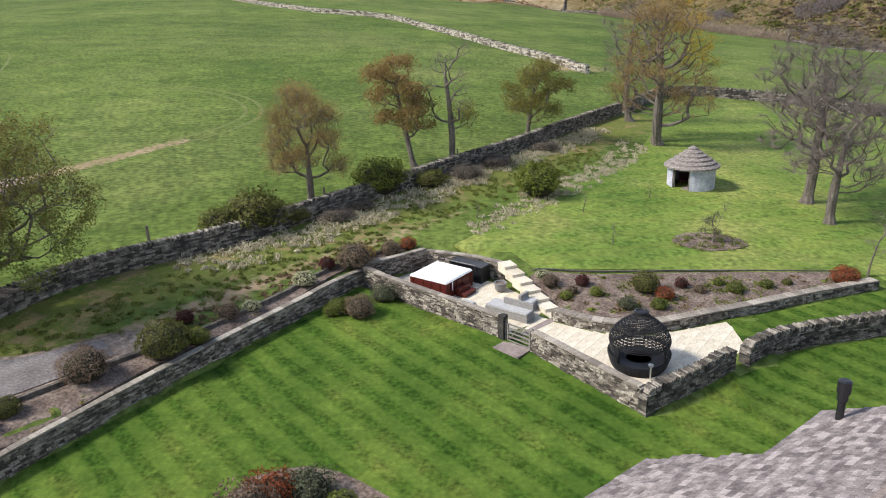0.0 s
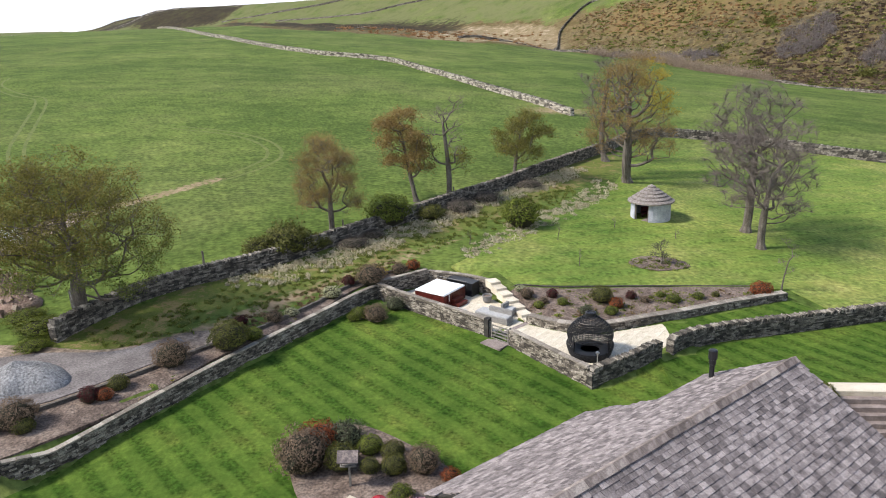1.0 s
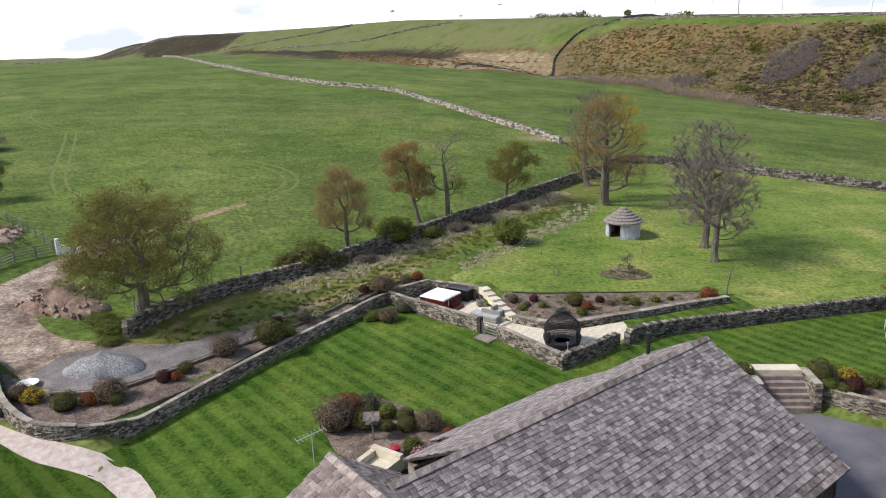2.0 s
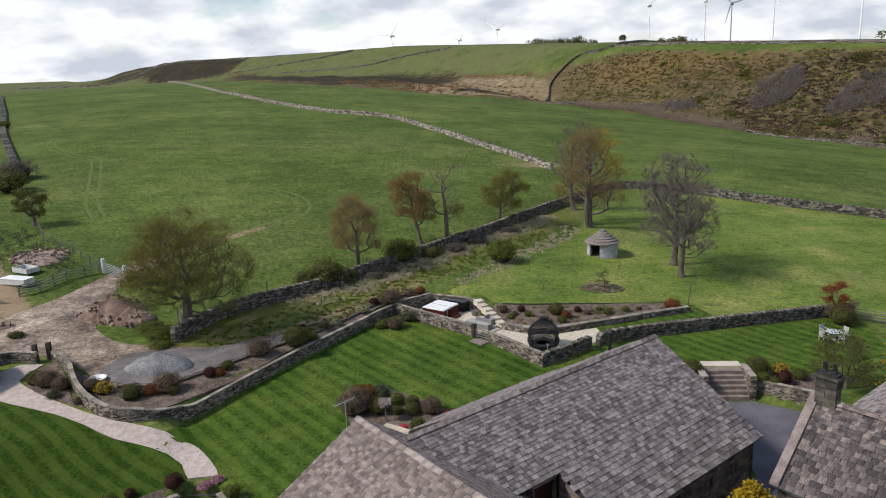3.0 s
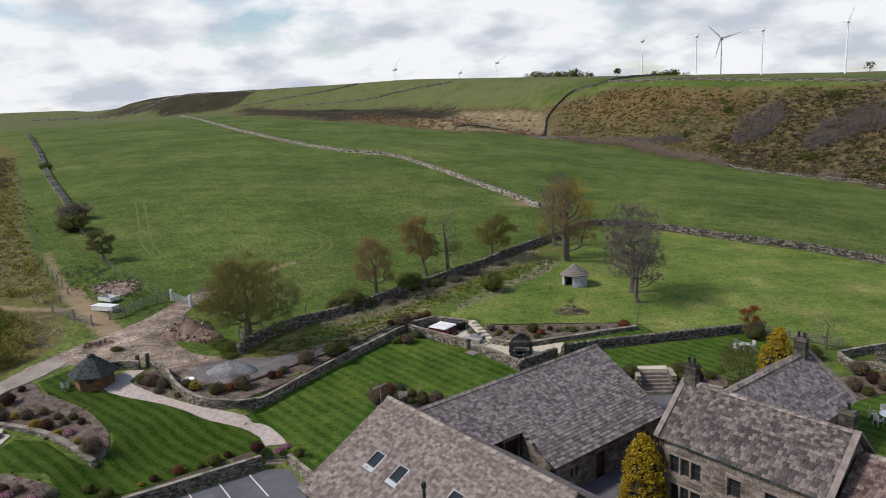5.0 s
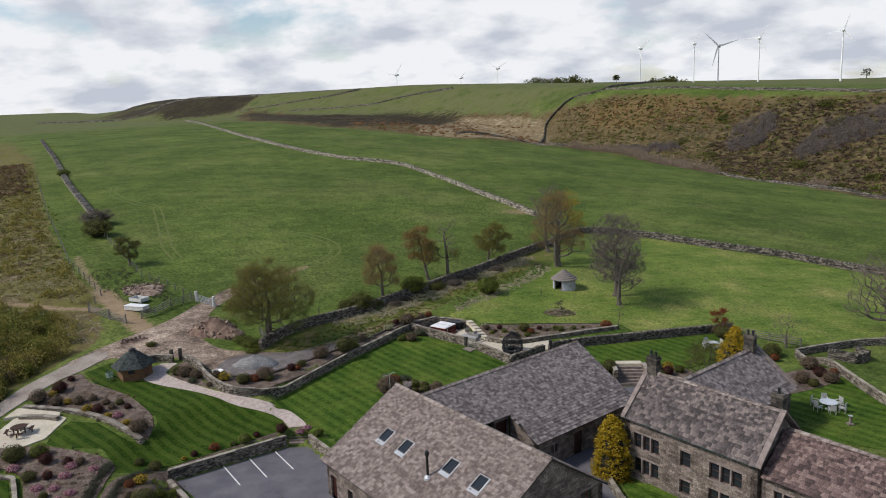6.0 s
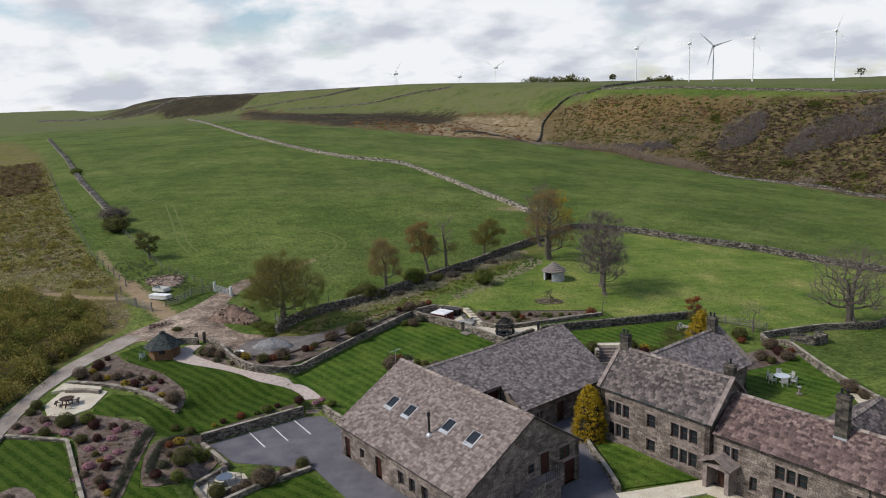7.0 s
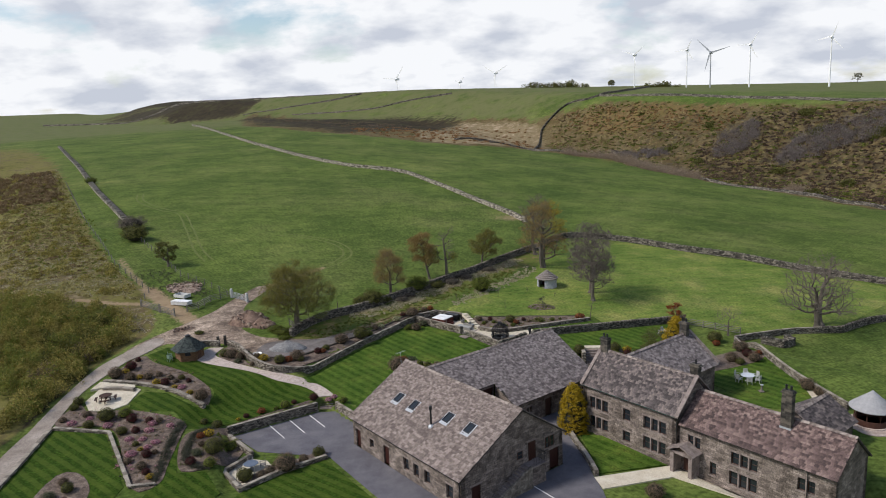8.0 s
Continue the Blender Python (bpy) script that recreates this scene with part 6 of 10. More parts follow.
def leaves_at(points, size, per, spread, rng):
    """Small leaf blades strewn round points, each a folded quad."""
    pts = np.array([tuple(p) for p in points], float).reshape(-1, 3)
    r = np.random.default_rng(rng.randrange(1 << 30))
    c = np.repeat(pts, per, 0)
    n = len(c)
    c = c + r.normal(0, 1, (n, 3)) * (spread, spread, spread * 0.7)
    d = r.uniform(-1, 1, (n, 3)) * (1, 1, 0.6)
    d /= np.linalg.norm(d, axis=1)[:, None] + 1e-9
    w = np.cross(d, r.uniform(-1, 1, (n, 3)))
    w /= np.linalg.norm(w, axis=1)[:, None] + 1e-9
    s = (size * r.uniform(0.6, 1.4, n))[:, None]
    v = np.stack([c - d * s, c + w * s * 0.6, c + d * s, c - w * s * 0.6], 1).reshape(-1, 3)
    return v.tolist(), np.arange(4 * n).reshape(-1, 4).tolist()


def tree(name, label, at_xy, height, spread, seed, leaf=None, leaf_amount=1.0, trunk_r=None, fork=0.25, lean=(0.0, 0.0), leaf_size=0.07, group="", extra=None, tips=260, lobes=11, top_r=0.9, low_r=0.75, spray=9, stems=1, twig_len=0.55, leaf_test=None):
    """A tree: a tapered trunk, limbs that reach into the lobes of an uneven crown, fine twigs, small leaves."""
    rng = random.Random(seed)
    x, y = at_xy
    base = Vector((x, y, gz(x, y) - 0.1))
    ob = thing(name, label, "tree", group, at=Matrix.Translation(base))
    R, r0 = spread * 0.5, trunk_r or height * 0.028
    z0 = height * fork
    small = max(0.3, min(1.0, height / 8))
    # the lobes of the crown: a dome broken into clumps
    lob = []
    for i in range(lobes):
        k = (i + 0.5) / lobes
        zc = z0 + (height - z0) * (0.12 + 0.74 * k)
        wide = R * (low_r + (1 - low_r) * min(1, k / 0.45)) * (math.sqrt(max(0.0, 1 - (max(0, k - 0.4) / 0.75) ** 2)) if k > 0.4 else 1.0)
        a = i * 2.4 + rng.uniform(-0.5, 0.5)
        rad = R * rng.uniform(0.30, 0.46)
        out = max(0.0, wide - rad) * rng.uniform(0.75, 1.0)
        lob.append((Vector((out * math.cos(a) + lean[0] * zc, out * math.sin(a) + lean[1] * zc, min(zc, height - rad * 0.55))), rad))
    pts = []
    for i in range(tips):
        c, rad = lob[i % lobes]
        d = Vector((rng.gauss(0, 1), rng.gauss(0, 1), rng.gauss(0.25, 0.8))).normalized() * rad * rng.random() ** 0.4
        q = c + Vector((d.x, d.y, d.z * 0.6))
        if q.z > z0 * 0.75:
            pts.append(q)
    # trunk
    node, parent, path, chain = [], [], [], []

    def run(chain_id, start, goal, first, bend):
        """A line of nodes from a node to a place, bowed a little."""
        d = goal - start
        n = max(1, int(d.length / (0.55 * small)))
        last = first
        side = Vector((rng.gauss(0, 1), rng.gauss(0, 1), rng.gauss(0, 0.6))) * d.length * bend
        for j in range(1, n + 1):
            t = j / n
            p = start + d * t + side * math.sin(t * math.pi) + Vector((0, 0, -0.10 * d.length * math.sin(t * math.pi)))
            node.append(p)
            parent.append(last)
            path.append((path[last] if last >= 0 else 0) + d.length / n)
            chain.append(chain_id)
            last = len(node) - 1
        return last

    starts = []
    for k in range(stems):
        o = Vector((0, 0, 0)) if stems == 1 else Vector((math.cos(k * 3.1 + seed), math.sin(k * 3.1 + seed), 0)) * r0 * 1.5
        node.append(o + Vector((0, 0, -0.2)))
        parent.append(-1)
        path.append(0.0)
        chain.append(k)
        topc = Vector((o.x * 2.2 + lean[0] * height * 0.7 + rng.uniform(-0.3, 0.3), o.y * 2.2 + lean[1] * height * 0.7 + rng.uniform(-0.3, 0.3), height * (0.66 if fork > 0.2 else 0.5)))
        run(k, node[-1], topc, len(node) - 1, 0.03)
    pts.sort(key=lambda p: (p - Vector((lean[0] * z0, lean[1] * z0, z0))).length)
    ends = []
    for i, p in enumerate(pts):
        N = np.array([tuple(q) for q in node])
        d = N - np.array(tuple(p))
        cost = np.linalg.norm(d, axis=1) + 0.22 * np.array(path) + 1.3 * np.maximum(0, d[:, 2] + 0.15) + np.where(N[:, 2] < z0 * 0.7, 50.0, 0.0)
        j = int(np.argmin(cost))
        ends.append(run(stems + i, node[j], p, j, 0.07))
    load = np.zeros(len(node))
    for e in ends:
        k = e
        while k >= 0:
            load[k] += 1
            k = parent[k]
    load = load / max(1, load.max())
    rad = np.maximum(r0 * load ** 0.56, 0.010 * small)
    groups = collections.defaultdict(list)
    for i in range(len(node)):
        groups[chain[i]].append(i)
    trunks, fine, limbs = [Shape() for _ in range(stems)], Shape(), []
    for cid, ids in groups.items():
        if cid >= stems and parent[ids[0]] >= 0:
            line = [parent[ids[0]]] + ids
            rr = [rad[ids[0]]] + [rad[i] for i in ids]
        else:
            line, rr = ids, [rad[i] for i in ids]
        thick = rr[0]
        sides = 9 if cid < stems else 6 if thick > 0.05 else 4 if thick > 0.025 else 3
        sh = trunks[cid] if cid < stems else fine
        if cid >= stems and thick > 0.16 * r0 and len(limbs) < 26 and len(line) > 2:
            sh = Shape()
            limbs.append(sh)
        k0 = len(sh.v)
        for n_, (i, r) in enumerate(zip(line, rr)):
            d = (node[line[min(n_ + 1, len(line) - 1)]] - node[line[max(n_ - 1, 0)]]).normalized()
            o = d.orthogonal().normalized()
            u = d.cross(o)
            flare = 1 + (0.7 * max(0, 1 - node[i].z / 0.7) if cid < stems else 0)
            sh.v += [tuple(node[i] + (o * math.cos(q * 6.2832 / sides) + u * math.sin(q * 6.2832 / sides)) * r * flare) for q in range(sides)]
            if n_:
                b0 = k0 + (n_ - 1) * sides
                sh.f += [(b0 + q, b0 + (q + 1) % sides, b0 + sides + (q + 1) % sides, b0 + sides + q) for q in range(sides)]
    for sh in trunks:
        part("trunk", sh.pair(), BARK_M, ob)
    for sh in limbs:
        part("limb", sh.pair(), BARK_M, ob)
    # sprays of twigs at the ends and along the thin wood
    buds = []
    thin = [i for i in range(len(node)) if rad[i] < 0.035 * small + 0.006]
    for i in thin:
        d0 = (node[i] - node[parent[i]]).normalized() if parent[i] >= 0 else Vector((0, 0, 1))
        for _ in range(spray if load[i] * len(ends) < 1.5 else spray // 3):
            d = (d0 * 0.8 + Vector((rng.gauss(0, 0.7), rng.gauss(0, 0.7), rng.gauss(0.25, 0.5)))).normalized()
            o = node[i].lerp(node[parent[i]], rng.random()) if parent[i] >= 0 else node[i]
            e = o + d * twig_len * small * rng.uniform(0.4, 1.4)
            w = d.orthogonal().normalized() * 0.009 * (0.5 + 0.5 * small)
            n_ = len(fine.v)
            fine.v += [tuple(o - w), tuple(o + w), tuple(e)]
            fine.f.append((n_, n_ + 1, n_ + 2))
            buds.append(e)
    tagged(part("twig_work", fine.pair(), TWIG_M, ob, "fine bare twigs"), kind="stuff")
    if leaf is not None:
        sel = buds if leaf_test is None else [t for t in buds if leaf_test(t)]
        v, f = leaves_at(sel, leaf_size, max(1, int(round(12 * leaf_amount))), 0.20 * small + 0.03, rng)
        tagged(part("crown", (v, f), leaf, ob, "thin spring foliage"), kind="stuff")
    if extra is not None:
        m2, test, amount = extra
        v, f = leaves_at([t for t in buds if test(t)], leaf_size, amount, 0.2, rng)
        tagged(part("crown", (v, f), m2, ob, "brighter foliage on one side"), kind="stuff")
    return ob


def shrub_mesh(leaf, seed, squash=0.85, n=420, size=0.055, ragged=0.10):
    """A unit shrub (radius 0.5 m): leaf blades in an uneven dome over a dark inner mass that stands in for shade."""
    rng = random.Random(seed)
    v, f = [], []
    for i in range(n):
        a, h = rng.uniform(0, 2 * math.pi), rng.uniform(-0.25, 1)
        d = Vector((math.cos(a) * math.sqrt(max(0, 1 - h * h)), math.sin(a) * math.sqrt(max(0, 1 - h * h)), h))
        bump = 1 + (0.16 + 1.7 * ragged) * noise.noise(d * 2.2 + Vector((seed, 0, 0))) + (0.06 + 1.1 * ragged) * noise.noise(d * 6.0 + Vector((seed, 5, 0))) + rng.uniform(-ragged, ragged)
        c = Vector((d.x * 0.5 * bump, d.y * 0.5 * bump, (d.z * 0.5 * bump + 0.42) * squash))
        t = (d.orthogonal().normalized() + Vector((rng.uniform(-1, 1), rng.uniform(-1, 1), rng.uniform(-1, 1))) * 0.8).normalized()
        w = t.cross(d + Vector((rng.uniform(-0.5, 0.5), rng.uniform(-0.5, 0.5), rng.uniform(-0.5, 0.5)))).normalized()
        s = size * rng.uniform(0.6, 1.5)
        k = len(v)
        v += [c - t * s, c + w * s * 0.7, c + t * s, c - w * s * 0.7]
        f.append((k, k + 1, k + 2, k + 3))
    return mesh_of("foliage", v, f, leaf)


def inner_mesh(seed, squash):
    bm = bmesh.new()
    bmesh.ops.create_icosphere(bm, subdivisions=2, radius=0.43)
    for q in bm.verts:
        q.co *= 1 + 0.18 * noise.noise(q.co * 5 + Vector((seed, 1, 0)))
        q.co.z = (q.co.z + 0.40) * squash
    me = bpy.data.meshes.new("inner_shade")
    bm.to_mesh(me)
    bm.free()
    me.materials.append(INNER_SHADE_M)
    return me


# near-black filler of shrubs and conifers: the shade inside, put into the colour
INNER_SHADE_M = surface("inner_shade", [(0.020, 0.020, 0.010), (0.040, 0.036, 0.020)], scale=6, fine=30, bump=0.8, depth=0.03)
SHRUBS = {}


def shrub(kind_of, x, y, size, tall=1.0, z=None, name="shrub"):
    """A shrub of one of the kinds, resting on the ground."""
    leaf, label, squash, n, leaf_size, ragged = KINDS[kind_of]
    rng = random.Random(int(x * 131 + y * 71))
    if kind_of not in SHRUBS:
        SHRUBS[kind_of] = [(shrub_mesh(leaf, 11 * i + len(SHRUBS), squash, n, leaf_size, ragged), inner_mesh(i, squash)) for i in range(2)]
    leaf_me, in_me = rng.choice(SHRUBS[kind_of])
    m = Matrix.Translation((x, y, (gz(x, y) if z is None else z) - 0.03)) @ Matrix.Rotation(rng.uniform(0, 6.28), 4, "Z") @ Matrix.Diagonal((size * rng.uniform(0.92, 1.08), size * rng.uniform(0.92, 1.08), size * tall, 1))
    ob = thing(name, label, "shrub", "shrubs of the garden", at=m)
    for nm, me in (("inner_shade", in_me), ("foliage", leaf_me)):
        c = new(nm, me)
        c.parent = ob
    return ob


KINDS = {
    "green": (LEAF_DARK, "clipped dark green shrub in a planted bed", 0.85, 3200, 0.019, 0.05),
    "bright": (LEAF_GREEN, "fresh green leafy shrub in a planted bed", 0.8, 2400, 0.023, 0.10),
    "lime": (LEAF_LIME, "lime green rounded shrub in a planted bed", 0.85, 3200, 0.019, 0.05),
    "yellow": (LEAF_YELLOW, "yellow flowering shrub in a planted bed", 0.8, 840, 0.031, 0.10),
    "wine": (LEAF_WINE, "wine-red rounded shrub in a planted bed", 0.95, 2600, 0.021, 0.08),
    "red": (LEAF_RED, "orange-red leafed shrub in a planted bed", 0.85, 2600, 0.021, 0.10),
    "pink": (LEAF_PINK, "low pink flowering cushion plant in a bed", 0.55, 1008, 0.031, 0.08),
    "grey": (LEAF_GREY, "grey-green loose shrub in a planted bed", 0.75, 2000, 0.023, 0.16),
    "brown": (LEAF_BROWN, "brown twiggy shrub coming into leaf", 0.85, 3200, 0.018, 0.11),
    "cream": (LEAF_CREAM, "cream flowering low shrub in a bed", 0.7, 840, 0.031, 0.12),
}

# ---- trees ----
tree("oak_tree", "broad oak coming into olive-brown leaf by the old wall", (-22.6, 32.6), 10.6, 12.6, 3, LEAF_OAK, 1.7, trunk_r=0.42, fork=0.20, tips=620, lobes=21, low_r=0.98, leaf_size=0.052, leaf_test=lambda t: t.z > 4.6 or t.y > 1.0, extra=(LEAF_VERGE, lambda t: t.z < 5.4 and t.y < 2.0, 20))
tree("young_oak", "slender rusty-leaved oak beside the dry stone wall", (-9.4, 48.6), 8.8, 6.4, 5, LEAF_RUST, 0.75, trunk_r=0.24, fork=0.20, tips=380, lobes=13, low_r=0.9, leaf_size=0.042, spray=14)
tree("young_oak", "leaning rusty-leaved oak beside the dry stone wall", (-2.6, 59.0), 9.6, 6.4, 8, LEAF_RUST, 1.0, trunk_r=0.22, fork=0.22, lean=(-0.18, 0.0), tips=240, lobes=9)
tree("bare_ash_tree", "tall nearly bare ash beside the dry stone wall", (0.4, 58.6), 11.2, 6.6, 9, LEAF_OAK, 1.0, trunk_r=0.26, fork=0.24, tips=220, lobes=9, spray=5, leaf_test=lambda t: t.z < 5.6)
tree("young_oak", "small olive-leaved oak beside the dry stone wall", (7.7, 68.0), 7.4, 7.6, 12, LEAF_OAK, 1.0, trunk_r=0.2, fork=0.24, lean=(0.16, 0), tips=240, lobes=9)
tree("oak_tree", "tall rusty oak with golden crown on one side", (20.2, 68.4), 14.4, 11.0, 14, LEAF_RUST, 1.5, trunk_r=0.42, fork=0.14, tips=700, lobes=22, low_r=0.95, stems=2, leaf_size=0.058, leaf_test=lambda t: not (t.x > 1.4 and t.z > 7.5), extra=(LEAF_GOLD, lambda t: t.x > 1.4 and t.z > 7.5, 18))
tree("bare_ash_tree", "bare grey ash behind the oak", (20.0, 78.0), 14.0, 9.0, 16, None, trunk_r=0.34, fork=0.25, tips=400, lobes=14, spray=24, twig_len=0.75)
tree("bare_ash_tree", "large bare grey tree on the meadow", (25.7, 46.6), 11.6, 9.4, 18, None, trunk_r=0.30, fork=0.18, tips=640, lobes=15, low_r=0.85, spray=40, twig_len=0.75)
tree("bare_ash_tree", "large bare grey tree on the meadow", (26.2, 51.0), 13.8, 10.0, 22, None, trunk_r=0.36, fork=0.20, tips=680, lobes=16, low_r=0.85, spray=40, twig_len=0.75)
tree("bare_sycamore", "broad bare tree ringed by a low wall", (58.6, 34.4), 12.0, 14.4, 26, None, trunk_r=0.5, fork=0.13, tips=900, lobes=20, low_r=0.95, stems=2, spray=36, twig_len=0.75)

# ---- shrubs: kind, x, y, width ----
# bed above the garden wall
for q in (("yellow", -25.3, 21.0, 1.30), ("brown", -26.3, 21.4, 1.32), ("green", -22.9, 20.1, 1.49), ("brown", -20.7, 21.2, 1.81), ("red", -21.7, 20.6, 1.09), ("green", -20.1, 20.7, 0.99), ("wine", -18.2, 23.3, 1.01), ("red", -17.5, 23.5, 0.83), ("green", -17.2, 24.5, 1.03), ("brown", -15.3, 27.0, 1.82), ("green", -12.6, 28.9, 2.15), ("lime", -11.5, 30.0, 0.99), ("wine", -12.7, 31.8, 0.82), ("brown", -10.8, 32.3, 1.02), ("cream", -9.9, 33.2, 0.88), ("cream", -7.7, 36.0, 1.28), ("wine", -6.8, 38.0, 0.93), ("brown", -5.3, 38.4, 1.87), ("yellow", -4.8, 39.9, 0.95), ("brown", -3.4, 40.2, 1.12), ("red", -2.4, 41.2, 0.97), ("wine", -1.5, 41.0, 0.74)):
    shrub(*q)
# foot of the garden wall
for q in (("brown", -4.6, 33.9, 1.45), ("grey", -3.5, 35.6, 1.27), ("bright", -5.7, 34.3, 1.15), ("bright", -6.1, 34.1, 0.83)):
    shrub(*q)
# bed inside the curved wall
for q in (("brown", -30.0, 22.2, 1.66), ("green", -31.1, 22.6, 1.39), ("brown", -28.7, 21.7, 1.35), ("grey", -28.7, 20.4, 0.95), ("brown", -26.5, 19.5, 0.74), ("grey", -24.9, 18.7, 0.63)):
    shrub(*q)
# rockery above the patio
for q in (("cream", 5.1, 37.2, 0.78), ("brown", 5.4, 36.2, 0.92), ("wine", 7.1, 36.2, 0.77), ("brown", 6.4, 35.3, 0.60), ("green", 10.3, 35.6, 1.43), ("wine", 12.4, 36.1, 0.70), ("red", 11.1, 34.7, 0.92), ("bright", 10.5, 33.6, 0.84), ("lime", 7.6, 35.0, 0.73), ("lime", 6.0, 34.8, 0.66), ("bright", 15.1, 35.6, 0.84), ("bright", 17.0, 36.2, 0.73), ("red", 21.5, 36.7, 1.41), ("grey", 8.9, 33.7, 0.89), ("bright", 14.5, 36.5, 0.59), ("green", 18.3, 36.6, 0.55), ("brown", 13.2, 35.5, 0.64)):
    shrub(*q)
# beds above the yard steps
for q in (("green", 18.8, 23.3, 1.68), ("green", 23.8, 23.3, 1.73), ("yellow", 25.5, 23.1, 1.26), ("wine", 25.1, 21.6, 1.24), ("bright", 26.6, 22.3, 1.16), ("bright", 23.6, 21.8, 1.13), ("bright", 24.2, 21.3, 0.94), ("brown", 22.3, 22.0, 0.75), ("green", 35.9, 33.3, 2.12), ("wine", 37.5, 35.4, 1.09), ("brown", 35.7, 35.1, 1.56)):
    shrub(*q)
# upper heather bed
for q in (("wine", -42.6, 18.7, 1.40), ("yellow", -42.9, 17.6, 0.92), ("brown", -43.7, 16.3, 1.83), ("brown", -41.4, 15.6, 1.35), ("yellow", -40.3, 15.8, 0.90), ("brown", -39.2, 15.8, 1.27), ("yellow", -37.4, 13.9, 1.16), ("wine", -36.2, 13.7, 1.16), ("brown", -36.2, 15.5, 0.88), ("yellow", -34.7, 12.6, 0.85), ("pink", -33.8, 12.7, 1.06), ("yellow", -32.2, 11.1, 0.83), ("brown", -30.4, 9.8, 1.77), ("wine", -42.7, 21.4, 0.79), ("green", -34.7, 15.4, 0.88), ("brown", -38.0, 16.5, 0.90), ("wine", -33.5, 14.5, 0.72), ("brown", -35.1, 14.5, 0.80)):
    shrub(*q)
# middle heather bed
for q in (("green", -45.0, 8.9, 1.30), ("green", -44.9, 7.5, 1.00), ("pink", -43.4, 3.9, 1.03), ("brown", -44.8, 4.6, 0.83), ("green", -41.1, 3.0, 1.21), ("brown", -42.5, 5.7, 0.97), ("pink", -41.9, 5.1, 0.76), ("green", -39.8, 4.8, 1.90), ("pink", -39.0, 3.2, 1.06), ("lime", -37.9, 5.5, 1.49), ("wine", -36.6, 4.2, 1.19), ("green", -36.7, 1.5, 1.16), ("wine", -35.2, 1.7, 0.90), ("pink", -34.0, 3.5, 1.04), ("pink", -33.8, 1.9, 1.02), ("pink", -31.8, 3.0, 0.83), ("wine", -34.5, 3.9, 0.92), ("brown", -33.4, 4.0, 0.91)):
    shrub(*q)
# lower heather bed
for q in (("pink", -35.3, 0.1, 0.89), ("pink", -33.8, 0.0, 0.88), ("pink", -32.1, -0.7, 0.93), ("pink", -32.6, -1.7, 0.86), ("wine", -32.0, -3.5, 1.08), ("pink", -33.8, -3.1, 1.10), ("brown", -31.7, -5.6, 1.06), ("yellow", -30.1, -7.5, 0.80), ("brown", -33.5, -4.6, 0.84), ("green", -34.1, -1.1, 0.75), ("brown", -31.4, -2.8, 0.72), ("yellow", -33.2, -2.1, 0.61), ("wine", -30.8, -6.7, 0.81)):
    shrub(*q)
# bed beside the parking wall
for q in (("yellow", -26.8, 1.0, 1.11), ("red", -27.5, 0.3, 0.86), ("green", -25.1, -2.8, 1.99), ("grey", -26.8, -3.3, 1.06), ("wine", -26.8, -5.1, 1.03), ("lime", -24.4, 0.3, 1.34), ("lime", -24.8, -5.3, 1.25), ("green", -28.8, 5.4, 0.91), ("green", -27.0, 4.5, 1.15), ("bright", -25.0, 0.0, 0.97), ("brown", -26.9, -1.4, 0.84), ("lime", -24.1, 1.5, 0.98)):
    shrub(*q)
# strip beside the yard
for q in (("green", -21.0, -6.5, 1.67), ("brown", -17.2, -4.7, 2.24), ("brown", -18.7, -5.4, 1.23), ("brown", -19.4, -6.0, 1.00), ("green", -14.2, -1.9, 1.38), ("brown", -15.6, -3.2, 1.13)):
    shrub(*q)
# top of the parking wall
for q in (("red", -22.6, 7.8, 0.91), ("lime", -20.0, 9.0, 1.18), ("wine", -24.2, 6.8, 0.65), ("wine", -16.8, 10.8, 1.06), ("wine", -19.1, 10.0, 0.66), ("bright", -21.0, 8.5, 0.65), ("yellow", -25.0, 6.2, 0.52)):
    shrub(*q)
# terrace garden
for q in (("brown", 39.7, 18.7, 1.83), ("wine", 39.6, 16.3, 1.31), ("brown", 39.9, 14.7, 1.61), ("red", 41.4, 16.9, 0.83), ("brown", 37.0, 15.0, 1.60), ("green", 37.7, 13.9, 1.11), ("brown", 42.1, 5.4, 1.81), ("brown", 42.6, 3.7, 1.34), ("green", 39.6, 27.4, 1.97), ("red", 39.2, 25.8, 1.06), ("brown", 18.8, -12.9, 1.73)):
    shrub(*q)
# clipped shrubs of the lawn bed
for q in (("brown", -6.7, 18.9, 2.4), ("red", -6.2, 20.2, 1.8), ("grey", -5.0, 20.6, 1.7), ("green", -5.0, 18.8, 1.6), ("lime", -3.8, 19.9, 1.15), ("green", -2.7, 19.5, 1.05), ("green", -2.6, 18.4, 1.15), ("green", -3.7, 18.5, 0.9), ("brown", -1.3, 18.5, 1.5), ("red", -0.1, 17.7, 0.8), ("bright", -2.2, 16.4, 1.1), ("pink", -1.6, 15.6, 1.3), ("pink", -15.0, 10.9, 0.9), ("pink", -14.3, 11.2, 0.8), ("bright", -12.9, 9.5, 0.9), ("lime", -13.6, 10.2, 0.6)):
    shrub(*q)
# corner lawn bed
for q in (("brown", -38.4, -8.2, 1.0), ("green", -37.4, -9.4, 1.2), ("grey", -38.6, -10.6, 1.1), ("wine", -36.8, -11.4, 0.8), ("red", -38.0, -12.4, 0.8), ("grey", -36.4, -13.0, 0.9)):
    shrub(*q)

